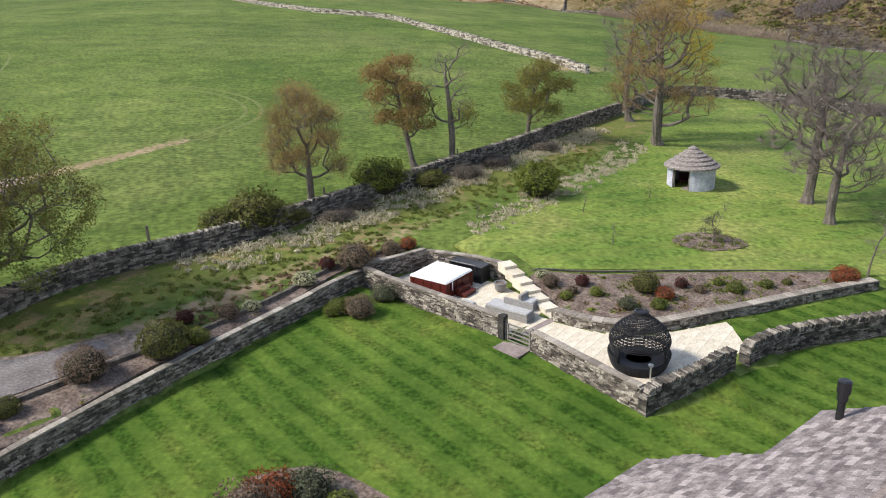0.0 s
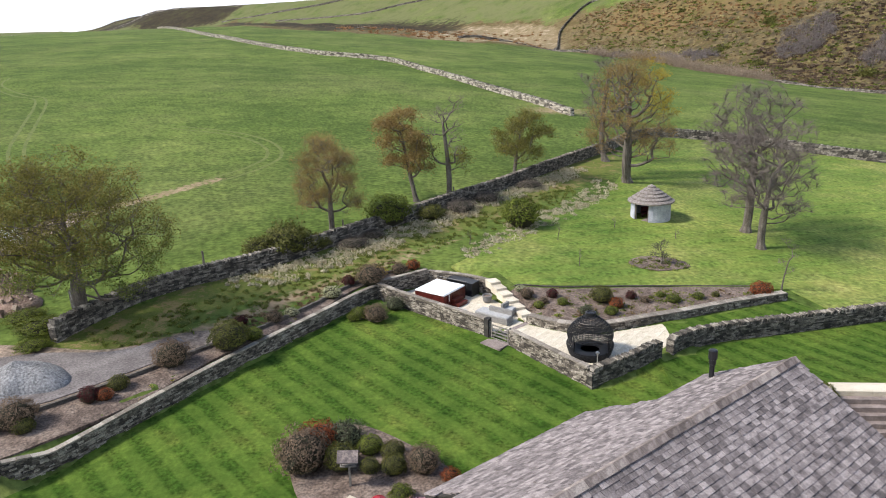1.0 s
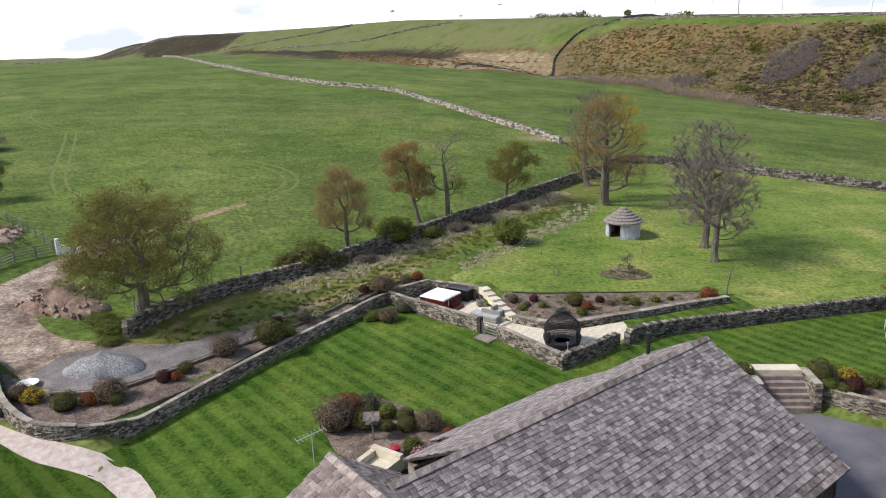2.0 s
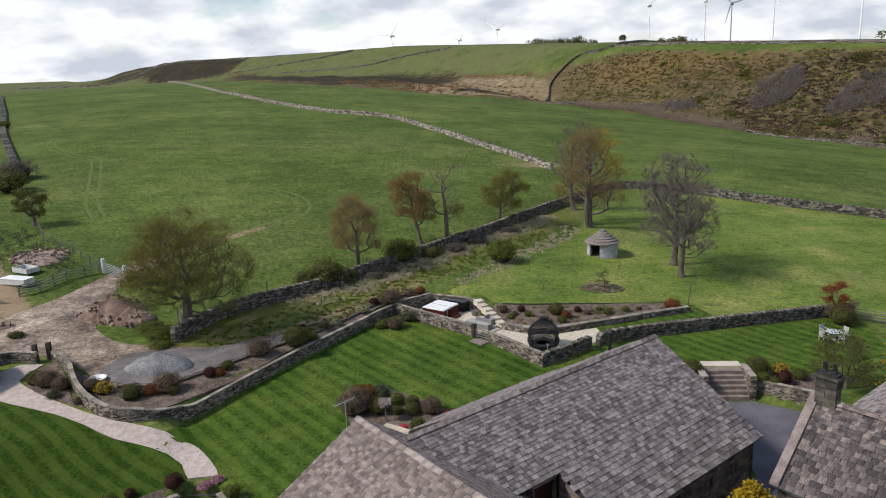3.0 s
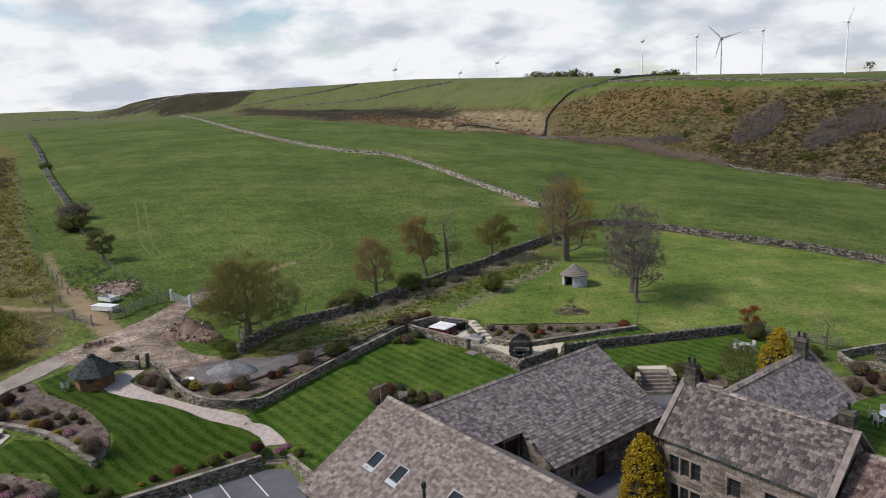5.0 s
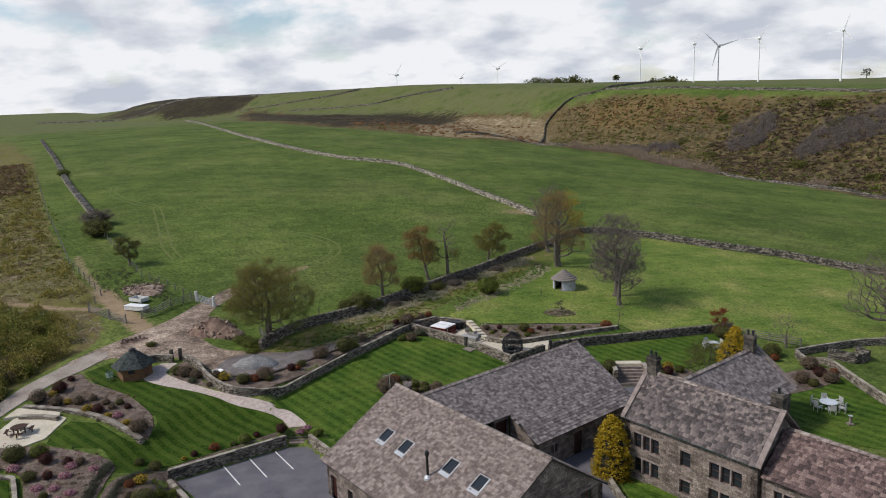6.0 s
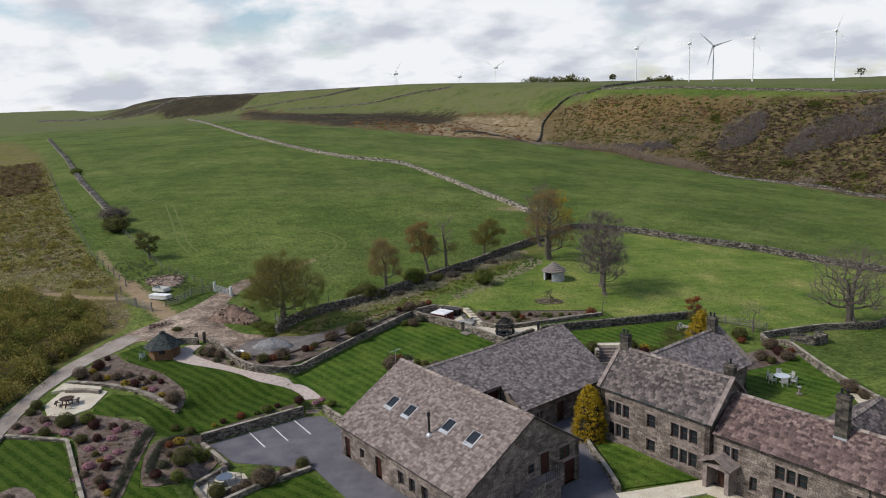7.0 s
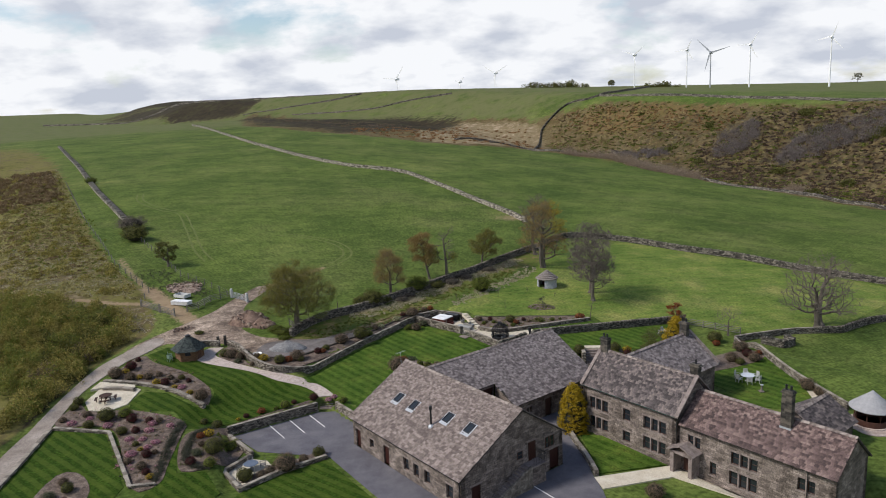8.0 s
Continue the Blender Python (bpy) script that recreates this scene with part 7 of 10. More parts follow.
# ---- bushes by the old wall, conifers, scrub ----
def bush(kind_of, x, y, size, tall, label, name="bush"):
    ob = shrub(kind_of, x, y, size, tall, name=name)
    return tagged(ob, label, "bush", "bushes by the old wall")


KINDS["thorn"] = (LEAF_DARK, "dark hawthorn bush by the old wall", 0.9, 3800, 0.026, 0.24)
KINDS["hazel"] = (LEAF_GREEN, "fresh green bush by the old wall", 0.9, 3800, 0.024, 0.20)
KINDS["dry"] = (LEAF_HAZE, "bare brown scrub by the old wall", 0.7, 2600, 0.022, 0.24)
for k, x, y, s, h, lab in (
    ("thorn", -12.2, 44.3, 3.6, 0.8, "dark olive hawthorn bush behind the old wall"), ("thorn", -14.0, 43.2, 2.4, 0.8, "dark olive hawthorn bush behind the old wall"), ("thorn", -10.2, 45.9, 2.0, 0.7, "dark bush at a young oak's foot"),
    ("hazel", -4.8, 51.8, 3.2, 0.95, "fresh green rounded bush beside the old wall"), ("hazel", 6.7, 51.6, 3.0, 0.95, "bright green bush alone on the verge"), ("thorn", -1.2, 53.8, 2.2, 0.6, "dark undergrowth beside the old wall"),
    ("dry", 1.6, 55.8, 2.6, 0.6, "bare brown undergrowth beside the old wall"), ("dry", 4.2, 59.0, 2.4, 0.6, "bare brown undergrowth beside the old wall"), ("dry", -7.4, 46.4, 2.2, 0.5, "bare brown undergrowth beside the old wall"),
    ("dry", -6.0, 48.6, 1.8, 0.5, "bare brown undergrowth beside the old wall"), ("dry", 9.0, 64.6, 2.4, 0.5, "bare brown undergrowth beside the old wall"), ("thorn", -70.8, 90.4, 5.2, 0.75, "dark rounded bush at the pasture's edge"),
    ("dry", -76.0, 101.5, 6.0, 0.8, "pale bare bush at the pasture's edge"), ("hazel", -119.5, 174.0, 3.5, 0.7, "green bush at the pasture's wall"), ("thorn", -37.5, 31.4, 1.2, 0.5, "low weeds beside the dirt yard"),
    ("hazel", -24.6, 31.0, 2.4, 0.4, "nettles and weeds at the oak's foot"), ("hazel", -26.2, 32.4, 2.2, 0.4, "nettles and weeds at the oak's foot"), ("hazel", -24.0, 29.0, 1.8, 0.35, "nettles and weeds at the wall's end"),
):
    bush(k, x, y, s, h, lab)
tree("hawthorn_tree", "small dark hawthorn tree on the rubble bank", (-55.4, 68.6), 5.4, 6.0, 31, LEAF_DARK, 1.0, trunk_r=0.2, fork=0.2, tips=150, lobes=8)
tree("acer_tree", "small red-leaved ornamental tree by the field wall", (36.0, 35.0), 3.8, 2.6, 33, LEAF_RED, 0.8, trunk_r=0.07, fork=0.2, tips=70, lobes=6, leaf_size=0.05)
tree("sapling", "slender bare pale sapling beside the rockery", (23.4, 37.8), 4.6, 1.8, 34, None, trunk_r=0.05, fork=0.2, tips=60, lobes=5, lean=(0.08, 0), spray=6)
tree("sapling", "bare pale shrub tree in the round bed", (16.3, 42.8), 2.2, 1.8, 35, LEAF_GREY, 0.3, trunk_r=0.05, fork=0.12, tips=60, lobes=6, leaf_size=0.03)
tree("fruit_tree", "bare spreading tree in the terrace garden", (42.6, 30.0), 4.8, 5.6, 36, None, trunk_r=0.12, fork=0.2, tips=130, lobes=8)
for x, y, h in ((9.4, 48.0, 1.9), (10.1, 42.2, 1.7), (14.8, 51.4, 1.3), (19.5, 48.6, 1.2), (2.0, 46.6, 1.6)):
    tree("sapling", "thin staked sapling on the meadow", (x, y), h, 0.6, int(x * 7), None, trunk_r=0.025, fork=0.4, tips=12, lobes=3, group="meadow saplings", spray=4)


tree("willow_bush", "loose olive-green willow bush behind the farmhouse", (29.2, 21.0), 4.6, 5.6, 37, LEAF_DARK, 1.0, trunk_r=0.10, fork=0.05, tips=240, lobes=12, low_r=0.9, stems=2, leaf_size=0.05)
tree("willow_bush", "loose twiggy red-brown bush by the field wall", (36.6, 34.0), 2.6, 2.6, 38, LEAF_BROWN, 0.5, trunk_r=0.05, fork=0.05, tips=80, lobes=7, leaf_size=0.04)


def conifer(x, y, height, width, label, seed):
    """A feathery golden conifer: tiers of upturned sprays round a stem."""
    rng = random.Random(seed)
    ob = thing("conifer", label, "tree", at=Matrix.Translation((x, y, gz(x, y) - 0.05)))
    part("trunk", Shape().lathe([(0.18, 0), (0.12, height * 0.5), (0.03, height * 0.95)], 8).pair(), BARK_M, ob)
    pts = []
    # dark filler body standing in for the shade between the sprays
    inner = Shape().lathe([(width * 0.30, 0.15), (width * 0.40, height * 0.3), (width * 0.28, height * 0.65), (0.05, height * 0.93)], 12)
    part("inner_shade", inner.pair(), INNER_SHADE_M, ob)
    for i in range(330):
        h = rng.uniform(0.02, 1.0) ** 1.15
        r = width * 0.5 * (1 - h ** 2.2) ** 0.6 * rng.uniform(0.78, 1.08) * (1 + 0.12 * math.sin(h * 23 + i))
        a = rng.uniform(0, 6.283)
        pts.append(Vector((r * math.cos(a), r * math.sin(a), h * height)))
    v, f = leaves_at(pts, 0.085, 34, 0.14, rng)
    tagged(part("foliage", (v, f), LEAF_YELLOW, ob, "feathery golden-yellow foliage"), kind="stuff")


conifer(13.9, 1.4, 5.6, 3.0, "golden-yellow conifer at the farmhouse corner", 41)
conifer(28.9, 12.9, 7.2, 3.4, "golden-yellow conifer behind the farmhouse", 42)


def scrub(name, label, patches, leaf, count, height, seed, blade=0.5, per=44):
    """Rough growth on a slope: many low clumps of blades with uneven outline, as one piece of stuff."""
    rng = random.Random(seed)
    v, f = [], []
    tot = sum(p[2] * p[3] for p in patches)
    for cx, cy, rx, ry, turn in patches:
        for _ in range(max(3, int(count * rx * ry / tot))):
            a, r = rng.uniform(0, 6.283), math.sqrt(rng.random())
            px, py = r * math.cos(a) * rx, r * math.sin(a) * ry
            x, y = cx + px * math.cos(turn) - py * math.sin(turn), cy + px * math.sin(turn) + py * math.cos(turn)
            h = height * rng.uniform(0.45, 1.15) * (1 - 0.5 * r * r)
            zb = gz(x, y)
            for _k in range(per):
                d = Vector((rng.gauss(0, 1), rng.gauss(0, 1), abs(rng.gauss(0.2, 0.8)))).normalized()
                c = Vector((x, y, zb)) + Vector((d.x * h * 0.55, d.y * h * 0.55, d.z * h * 0.85))
                t = Vector((rng.uniform(-1, 1), rng.uniform(-1, 1), rng.uniform(-1, 1))).normalized()
                w = t.cross(d).normalized()
                s = blade * h * 0.24 * rng.uniform(0.5, 1.3)
                n = len(v)
                v += [c - t * s, c + w * s * 0.7, c + t * s, c - w * s * 0.7]
                f.append((n, n + 1, n + 2, n + 3))
    return tagged(new(name, mesh_of(name, v, f, leaf)), label, "scrub", kind="stuff")


def thicket(name, label, outline, leaf, spacing, height, seed, blades=50, size=0.10, spread=0.6, upright=0.0):
    """Dense growth over an outline: overlapping clumps of fine blades or twigs with uneven tops, as one piece of stuff."""
    r = np.random.default_rng(seed)
    P = np.array(outline, float)
    lo, hi = P.min(0), P.max(0)
    n = int((hi[0] - lo[0]) * (hi[1] - lo[1]) / spacing ** 2)
    q = r.uniform(lo, hi, (n, 2))
    q = q[outside(outline, q[:, 0], q[:, 1]) < spacing * r.random(n) * 1.2]
    h = height * r.uniform(0.5, 1.2, len(q)) * (0.75 + 0.5 * np.array([noise.noise(Vector((x * 0.3, y * 0.3, seed))) for x, y in q]))
    z = land(q[:, 0], q[:, 1])
    c = np.repeat(np.column_stack([q, z]), blades, 0)
    hh = np.repeat(h, blades)[:, None]
    d = r.normal(0, 1, (len(c), 3)) * (spread, spread, 0.55) + (0, 0, 0.25)
    d[:, 2] = np.abs(d[:, 2])
    c = c + d * hh * 0.7
    t = r.uniform(-1, 1, (len(c), 3)) + (0, 0, upright)
    t /= np.linalg.norm(t, axis=1)[:, None]
    w = np.cross(t, r.uniform(-1, 1, (len(c), 3)))
    w /= np.linalg.norm(w, axis=1)[:, None] + 1e-9
    s = (size * r.uniform(0.5, 1.5, len(c)))[:, None]
    k = 0.25 if upright else 0.65
    v = np.stack([c - t * s, c + w * s * k, c + t * s, c - w * s * k], 1).reshape(-1, 3)
    f = np.arange(4 * len(c)).reshape(-1, 4)
    return tagged(new(name, mesh_of(name, v.tolist(), f.tolist(), leaf)), label, "scrub", kind="stuff")


thicket("moor_scrub", "grey-mauve leafless thicket on the moor's slope", [(148, 312), (158, 330), (174, 326), (170, 314), (158, 306)], LEAF_MAUVE, 1.9, 5.0, 51, 110, 0.36, 0.5, 1.5)
thicket("moor_scrub", "grey-mauve leafless thicket on the moor's slope", [(166, 280), (180, 292), (200, 284), (216, 276), (210, 262), (190, 270), (176, 272)], LEAF_MAUVE, 1.9, 5.0, 151, 110, 0.36, 0.5, 1.5)
thicket("moor_scrub", "brown leafless thicket above the hedge", [(106, 372), (134, 343), (128, 336), (104, 364)], LEAF_MAUVE, 1.9, 3.0, 152, 110, 0.36, 0.5, 1.5)
thicket("hedge_scrub", "tan leafless hedge along the moor's foot wall", [(74, 345), (98, 318), (113, 285), (120, 258), (116, 254), (108, 280), (93, 314), (71, 340)], LEAF_TAN, 1.2, 5.2, 52, 70, 0.34, 0.45, 1.5)
thicket("hedge_scrub", "pale bare bush at the moor's foot wall", [(146, 230), (152, 226), (150, 220), (145, 223)], LEAF_TAN, 1.3, 4.0, 153, 60, 0.4, 0.45, 1.5)
for i, (gx_, gy_, w_) in enumerate(((158, 348, 3.2), (193.7, 309, 3.6), (133, 343, 3.0), (189, 288, 3.2), (140.4, 314, 2.4), (163, 272, 3.4), (206, 263, 4.2), (134.5, 408, 1.8), (152, 217, 2.6), (178, 240, 2.6), (120, 395, 1.6))):
    thicket("gorse_bush", "dark green gorse bush on the moor", [(gx_ - w_, gy_), (gx_, gy_ + w_), (gx_ + w_, gy_), (gx_, gy_ - w_)], LEAF_DARK, 1.5, w_ * 1.1, 160 + i, 60, 0.34)
SLOPE = [(112, 455), (136, 420), (152, 389), (174, 353), (191, 321), (209, 299), (250, 252), (222, 130), (172, 158), (150, 205), (132, 243), (104, 312), (72, 356), (80, 420), (92, 470)]
thicket("bracken", "rusty dead bracken over the moor's upper slope", [(96, 470), (116, 446), (138, 414), (158, 372), (176, 338), (160, 336), (138, 376), (112, 414), (90, 440)], LEAF_FERN, 2.6, 0.45, 54, 14, 0.42, 1.8)
thicket("moor_grass", "ochre moor grass tussocks on the slope", SLOPE, LEAF_STRAW, 4.6, 0.40, 154, 16, 0.42, 1.8)
thicket("heather", "brown heather clumps on the moor's slope", SLOPE, LEAF_RUSSET, 3.6, 0.5, 254, 20, 0.42, 1.8)
thicket("heather", "dark heather and peat on the moor's lower slope", [(150, 330), (178, 330), (205, 296), (240, 250), (214, 150), (176, 165), (150, 215), (134, 262), (124, 300)], LEAF_PEAT, 2.3, 0.6, 354, 22, 0.45, 1.8)
thicket("moor_grass", "green bilberry patches on the moor's slope", SLOPE, LEAF_GREEN, 4.6, 0.7, 454, 26, 0.42, 1.8)
thicket("moor_grass", "rough ochre and russet growth on the sandy scar", [(20, 520), (55, 490), (66, 440), (58, 372), (26, 356), (-20, 374), (-60, 420), (-40, 470)], LEAF_FERN, 7.0, 0.8, 455, 22, 0.5, 1.8)
scrub("dark_heather", "dark heather band below the far fields", [(-40, 500, 20, 90, 0.6), (-110, 560, 18, 90, 0.6)], LEAF_BROWN, 600, 1.6, 55, 0.7, 16)


def bushes(name, label, outline, leaf, spacing, width, height, seed, leaves=420, size=0.11):
    """A stand of separate rounded bushes over an outline: each an uneven dome of leaf blades, thick at the rim and thinner within."""
    r = np.random.default_rng(seed)
    P = np.array(outline, float)
    lo, hi = P.min(0), P.max(0)
    n = int((hi[0] - lo[0]) * (hi[1] - lo[1]) / spacing ** 2)
    q = r.uniform(lo, hi, (n, 2))
    q = q[outside(outline, q[:, 0], q[:, 1]) <= 0]
    big = r.uniform(0.55, 1.25, len(q))
    z = land(q[:, 0], q[:, 1])
    k = np.repeat(np.arange(len(q)), leaves)
    a, h = r.uniform(0, 2 * math.pi, len(k)), r.uniform(-0.05, 1, len(k))
    rim = np.sqrt(np.maximum(0, 1 - h * h))
    lump = 1 + 0.22 * np.sin(3 * a + k) * np.cos(4 * h + 2 * k) + 0.14 * np.sin(7 * a + 3 * k + 5 * h)
    deep = lump * (1 - 0.45 * r.random(len(k)) ** 2.5)
    c = np.column_stack([q[k, 0] + np.cos(a) * rim * deep * width * 0.5 * big[k], q[k, 1] + np.sin(a) * rim * deep * width * 0.5 * big[k], z[k] + h * deep * height * big[k]])
    t = r.normal(0, 1, (len(k), 3))
    t /= np.linalg.norm(t, axis=1)[:, None]
    w = np.cross(t, r.normal(0, 1, (len(k), 3)))
    w /= np.linalg.norm(w, axis=1)[:, None] + 1e-9
    b = (size * r.uniform(0.5, 1.5, len(k)))[:, None]
    v = np.stack([c - t * b, c + w * b * 0.6, c + t * b, c - w * b * 0.6], 1).reshape(-1, 3)
    return tagged(new(name, mesh_of(name, v.tolist(), np.arange(4 * len(k)).reshape(-1, 4).tolist(), leaf)), label, "scrub", kind="stuff")


bushes("bank_scrub", "dense olive scrub and brambles on the bank beside the lane", SCRUB_EDGE, LEAF_BANK, 1.9, 2.9, 1.9, 56, 520)
bushes("bank_scrub", "fresh green thicket on the bank beside the lane", SCRUB_EDGE, LEAF_SCRUB, 2.8, 2.6, 2.3, 57, 480)
bushes("bank_scrub", "dark green brambles on the bank beside the lane", [(-62, 41), (-55, 39), (-50.5, 33), (-49, 24), (-49.6, 14), (-55, 18), (-60, 28)], LEAF_DARK, 2.6, 2.6, 2.2, 257, 480)
bushes("bank_scrub", "brown leafless bushes on the bank beside the lane", [(-53.5, 24), (-49.2, 26), (-49.4, 13), (-54, 13)], LEAF_BROWN, 2.6, 2.4, 2.2, 157, 420, 0.09)
bushes("bank_scrub", "yellow-green gorse among the scrub", [(-84, 46), (-66, 44), (-56, 38), (-52, 26), (-58, 20), (-75, 26)], LEAF_LIME, 4.6, 2.0, 2.4, 258, 300)
BANK_AREA = [(-53, 47.5), (-62, 62), (-77, 84), (-99, 121), (-154, 217), (-180, 215), (-140, 130), (-105, 80), (-80, 52)]
thicket("bank_grass", "straw-coloured tussocks on the western bank", BANK_AREA, LEAF_STRAW, 0.95, 0.26, 58, 14, 0.17, 1.2)
thicket("bank_grass", "pale dead stems on the western bank", [(-54, 48), (-58, 55), (-70, 72), (-84, 90), (-96, 84), (-84, 60), (-72, 52)], LEAF_PALE, 1.2, 0.45, 358, 16, 0.13, 0.8, 1.0)
thicket("bank_growth", "low brown brambles on the western bank", [(-122, 145), (-98, 112), (-78, 82), (-66, 62), (-78, 60), (-96, 84), (-118, 118)], LEAF_RUSSET, 2.4, 0.45, 158, 26, 0.16, 1.4)
thicket("bank_growth", "yellow-green grass clumps on the western bank", [(-60, 58), (-76, 82), (-90, 108), (-140, 190), (-152, 180), (-112, 112), (-84, 70)], LEAF_LIME, 2.0, 0.5, 159, 18, 0.15)
bushes("bank_growth", "olive gorse clumps on the western bank", BANK_AREA, LEAF_BANK, 5.0, 2.2, 0.9, 155, 160, 0.15)
bushes("bank_growth", "dark heather along the top of the western bank", [(-112, 140), (-150, 205), (-175, 215), (-150, 160), (-128, 134)], LEAF_RUSSET, 3.2, 3.0, 1.2, 255, 120, 0.28)
thicket("bank_grass", "pale rubble weeds below the bank path gate", [(-51, 43), (-46.5, 38.5), (-45.6, 33), (-48.4, 33), (-51.5, 38)], LEAF_PALE, 0.7, 0.4, 359, 18, 0.07)
thicket("bed_plants", "low green ground cover in the round meadow bed", [(13.9, 42.7), (15.7, 41.2), (18.5, 42.2), (17.6, 44.0), (15.2, 44.2)], LEAF_VERGE, 0.45, 0.3, 271, 60, 0.06, 1.0)
ROCKERY = [(5.4, 34.4), (7.4, 33.0), (9.6, 32.7), (13.0, 33.8), (18.0, 35.8), (22.0, 37.2), (14.0, 37.6), (8.0, 37.2), (5.4, 37.4)]
thicket("rockery_plants", "low green and yellow ground cover in the rockery", ROCKERY, LEAF_LIME, 1.0, 0.15, 171, 120, 0.07, 1.7)
thicket("rockery_plants", "low russet ground cover in the rockery", ROCKERY, LEAF_RUSSET, 0.95, 0.15, 172, 120, 0.07, 1.7)
thicket("rockery_plants", "low dark green ground cover in the rockery", ROCKERY, LEAF_GREEN, 1.2, 0.18, 173, 120, 0.07, 1.5)
thicket("bed_plants", "low seedlings and weeds on the bed's soil", [(-6.6, 37.0), (-9.4, 33.6), (-13.0, 28.8), (-16.6, 23.6), (-19.0, 20.4), (-17.4, 24.2), (-13.8, 28.6), (-9.6, 33.6)], LEAF_BANK, 1.3, 0.12, 174, 40, 0.03, 1.5)
for line, seed in (([(-30.9, 4.3), (-30.6, 1.0), (-30.1, -3.0), (-29.6, -6.4), (-29.3, -8.4)], 181), ([(-27.2, 3.9), (-28.3, 1.4), (-28.2, -2.0), (-27.3, -4.5), (-26.2, -5.8), (-24.8, -5.5)], 182)):
    P = np.array(curve_through(line, step=0.6))
    N = np.gradient(P, axis=0) @ np.array(((0, 1), (-1, 0)))
    N /= np.hypot(N[:, 0], N[:, 1])[:, None]
    thicket("low_hedge", "low clipped dark grey-green hedge along the bed", [tuple(q) for q in P + N * 0.22] + [tuple(q) for q in (P - N * 0.22)[::-1]], LEAF_HEDGE, 0.2, 0.75, seed, 70, 0.045, 0.36)
MID_BED = [(-44.6, 4.0), (-44.4, 8.0), (-40.6, 6.4), (-38.4, 6.8), (-31.2, 4.4), (-30.2, -4.4), (-29.6, -8.0), (-31.4, -8.2), (-38.0, 2.9)]
TOP_BED = [(-43.8, 16.6), (-43.0, 22.4), (-40.2, 20.2), (-34.8, 16.9), (-30.4, 12.0), (-30.0, 9.8), (-35.3, 13.2), (-40, 15.4)]
YARD_BED = [(-28.4, 1.0), (-27.0, 3.6), (-25.8, 3.8), (-23.4, 0.7), (-23.6, -2.4), (-25.2, -5.0), (-27.2, -5.4), (-28.3, -3)]
for poly, leaf, gap, seed, label in ((MID_BED, LEAF_RUSSET, 0.8, 191, "russet heather cushions on the bed's soil"), (MID_BED, LEAF_PINK, 1.5, 192, "low pink heather in flower on the bed's soil"), (MID_BED, LEAF_HEDGE, 1.1, 193, "low grey-green heather on the bed's soil"),
                                     (TOP_BED, LEAF_RUSSET, 1.0, 194, "russet heather cushions on the upper bed"), (TOP_BED, LEAF_HEDGE, 1.3, 195, "low grey-green heather on the upper bed"), (YARD_BED, LEAF_VERGE, 0.8, 196, "yellow-green ground cover in the yard bed"), (YARD_BED, LEAF_RUSSET, 1.1, 197, "russet ground cover in the yard bed")):
    thicket("bed_plants", label, poly, leaf, gap, 0.24, seed, 70, 0.05, 0.8)
thicket("verge_grass", "pale dead grass along the foot of the old wall", [(-15.6, 38.6), (-12.2, 41.4), (-8.0, 45.6), (-3.4, 50.8), (2.0, 57.2), (8.0, 64.6), (14.6, 73.4), (16.6, 72.6), (10.0, 63.6), (4.0, 56.6), (-1.6, 49.6), (-6.4, 44.0), (-10.4, 39.4), (-13.6, 37.4)], LEAF_PALE, 0.55, 0.42, 59, 44, 0.13, 0.9, 0.8)
thicket("verge_grass", "pale dead grass along the meadow's edge", [(1.2, 44.6), (5.8, 51.4), (11.0, 57.6), (15.4, 64.0), (17.0, 67.8), (18.4, 67.0), (16.2, 61.6), (12.0, 56.0), (6.8, 49.6), (2.4, 43.4)], LEAF_PALE, 0.6, 0.30, 60, 40, 0.12, 1.0, 0.8)
thicket("verge_grass", "rank green grass on the verge below the old wall", [(-21.8, 29.6), (-16.0, 36.0), (-10.0, 40.6), (-3.0, 48.4), (3.0, 54.6), (9.0, 61.0), (14.0, 66.0), (12.0, 60.0), (5.0, 52.0), (-2.0, 44.4), (-8.0, 38.6), (-14.0, 32.4), (-19.0, 29.2)], LEAF_VERGE, 0.6, 0.20, 61, 36, 0.11, 1.1, 0.6)
thicket("verge_grass", "russet dead weeds along the garden track", [(-14.6, 31.2), (-9.6, 36.4), (-4.4, 42.0), (-3.4, 42.6), (-7.4, 37.4), (-12.4, 31.6)], LEAF_RUSSET, 0.6, 0.12, 62, 30, 0.08, 1.3)
scrub("rubble_weeds", "weeds and rubble on the bank by the troughs", [(-49, 55, 5, 7, 0.7), (-44, 51.5, 3, 3.5, 0.5), (-56, 63, 4, 5, 0.6)], LEAF_GREY, 330, 0.6, 60, 0.5)
scrub("skyline_wood", "small dark conifer wood on the skyline", [(148, 760, 26, 8, 0), (112, 770, 14, 6, 0)], LEAF_DARK, 90, 9.0, 61, 0.5)
scrub("skyline_wood", "round dark copse on the skyline", [(232, 690, 22, 6, 0)], LEAF_DARK, 50, 7.0, 62, 0.5)
tree("lone_tree", "lone bare tree on the skyline", (184, 700), 8, 8, 63, LEAF_DARK, 0.4, tips=90, leaf_size=0.3, fork=0.25)
tree("lone_tree", "lone bare tree on the skyline", (560, 905), 14, 16, 64, LEAF_DARK, 0.4, tips=90, leaf_size=0.3, fork=0.25)


# ---- wind turbines ----
TURB_M = flat("turbine_white", (0.88, 0.89, 0.90), rough=0.4)
# shaded copy of the white: one turbine's shade is put into its colour
TURB_SHADE = flat("turbine_shaded", (0.34, 0.36, 0.39), rough=0.4)


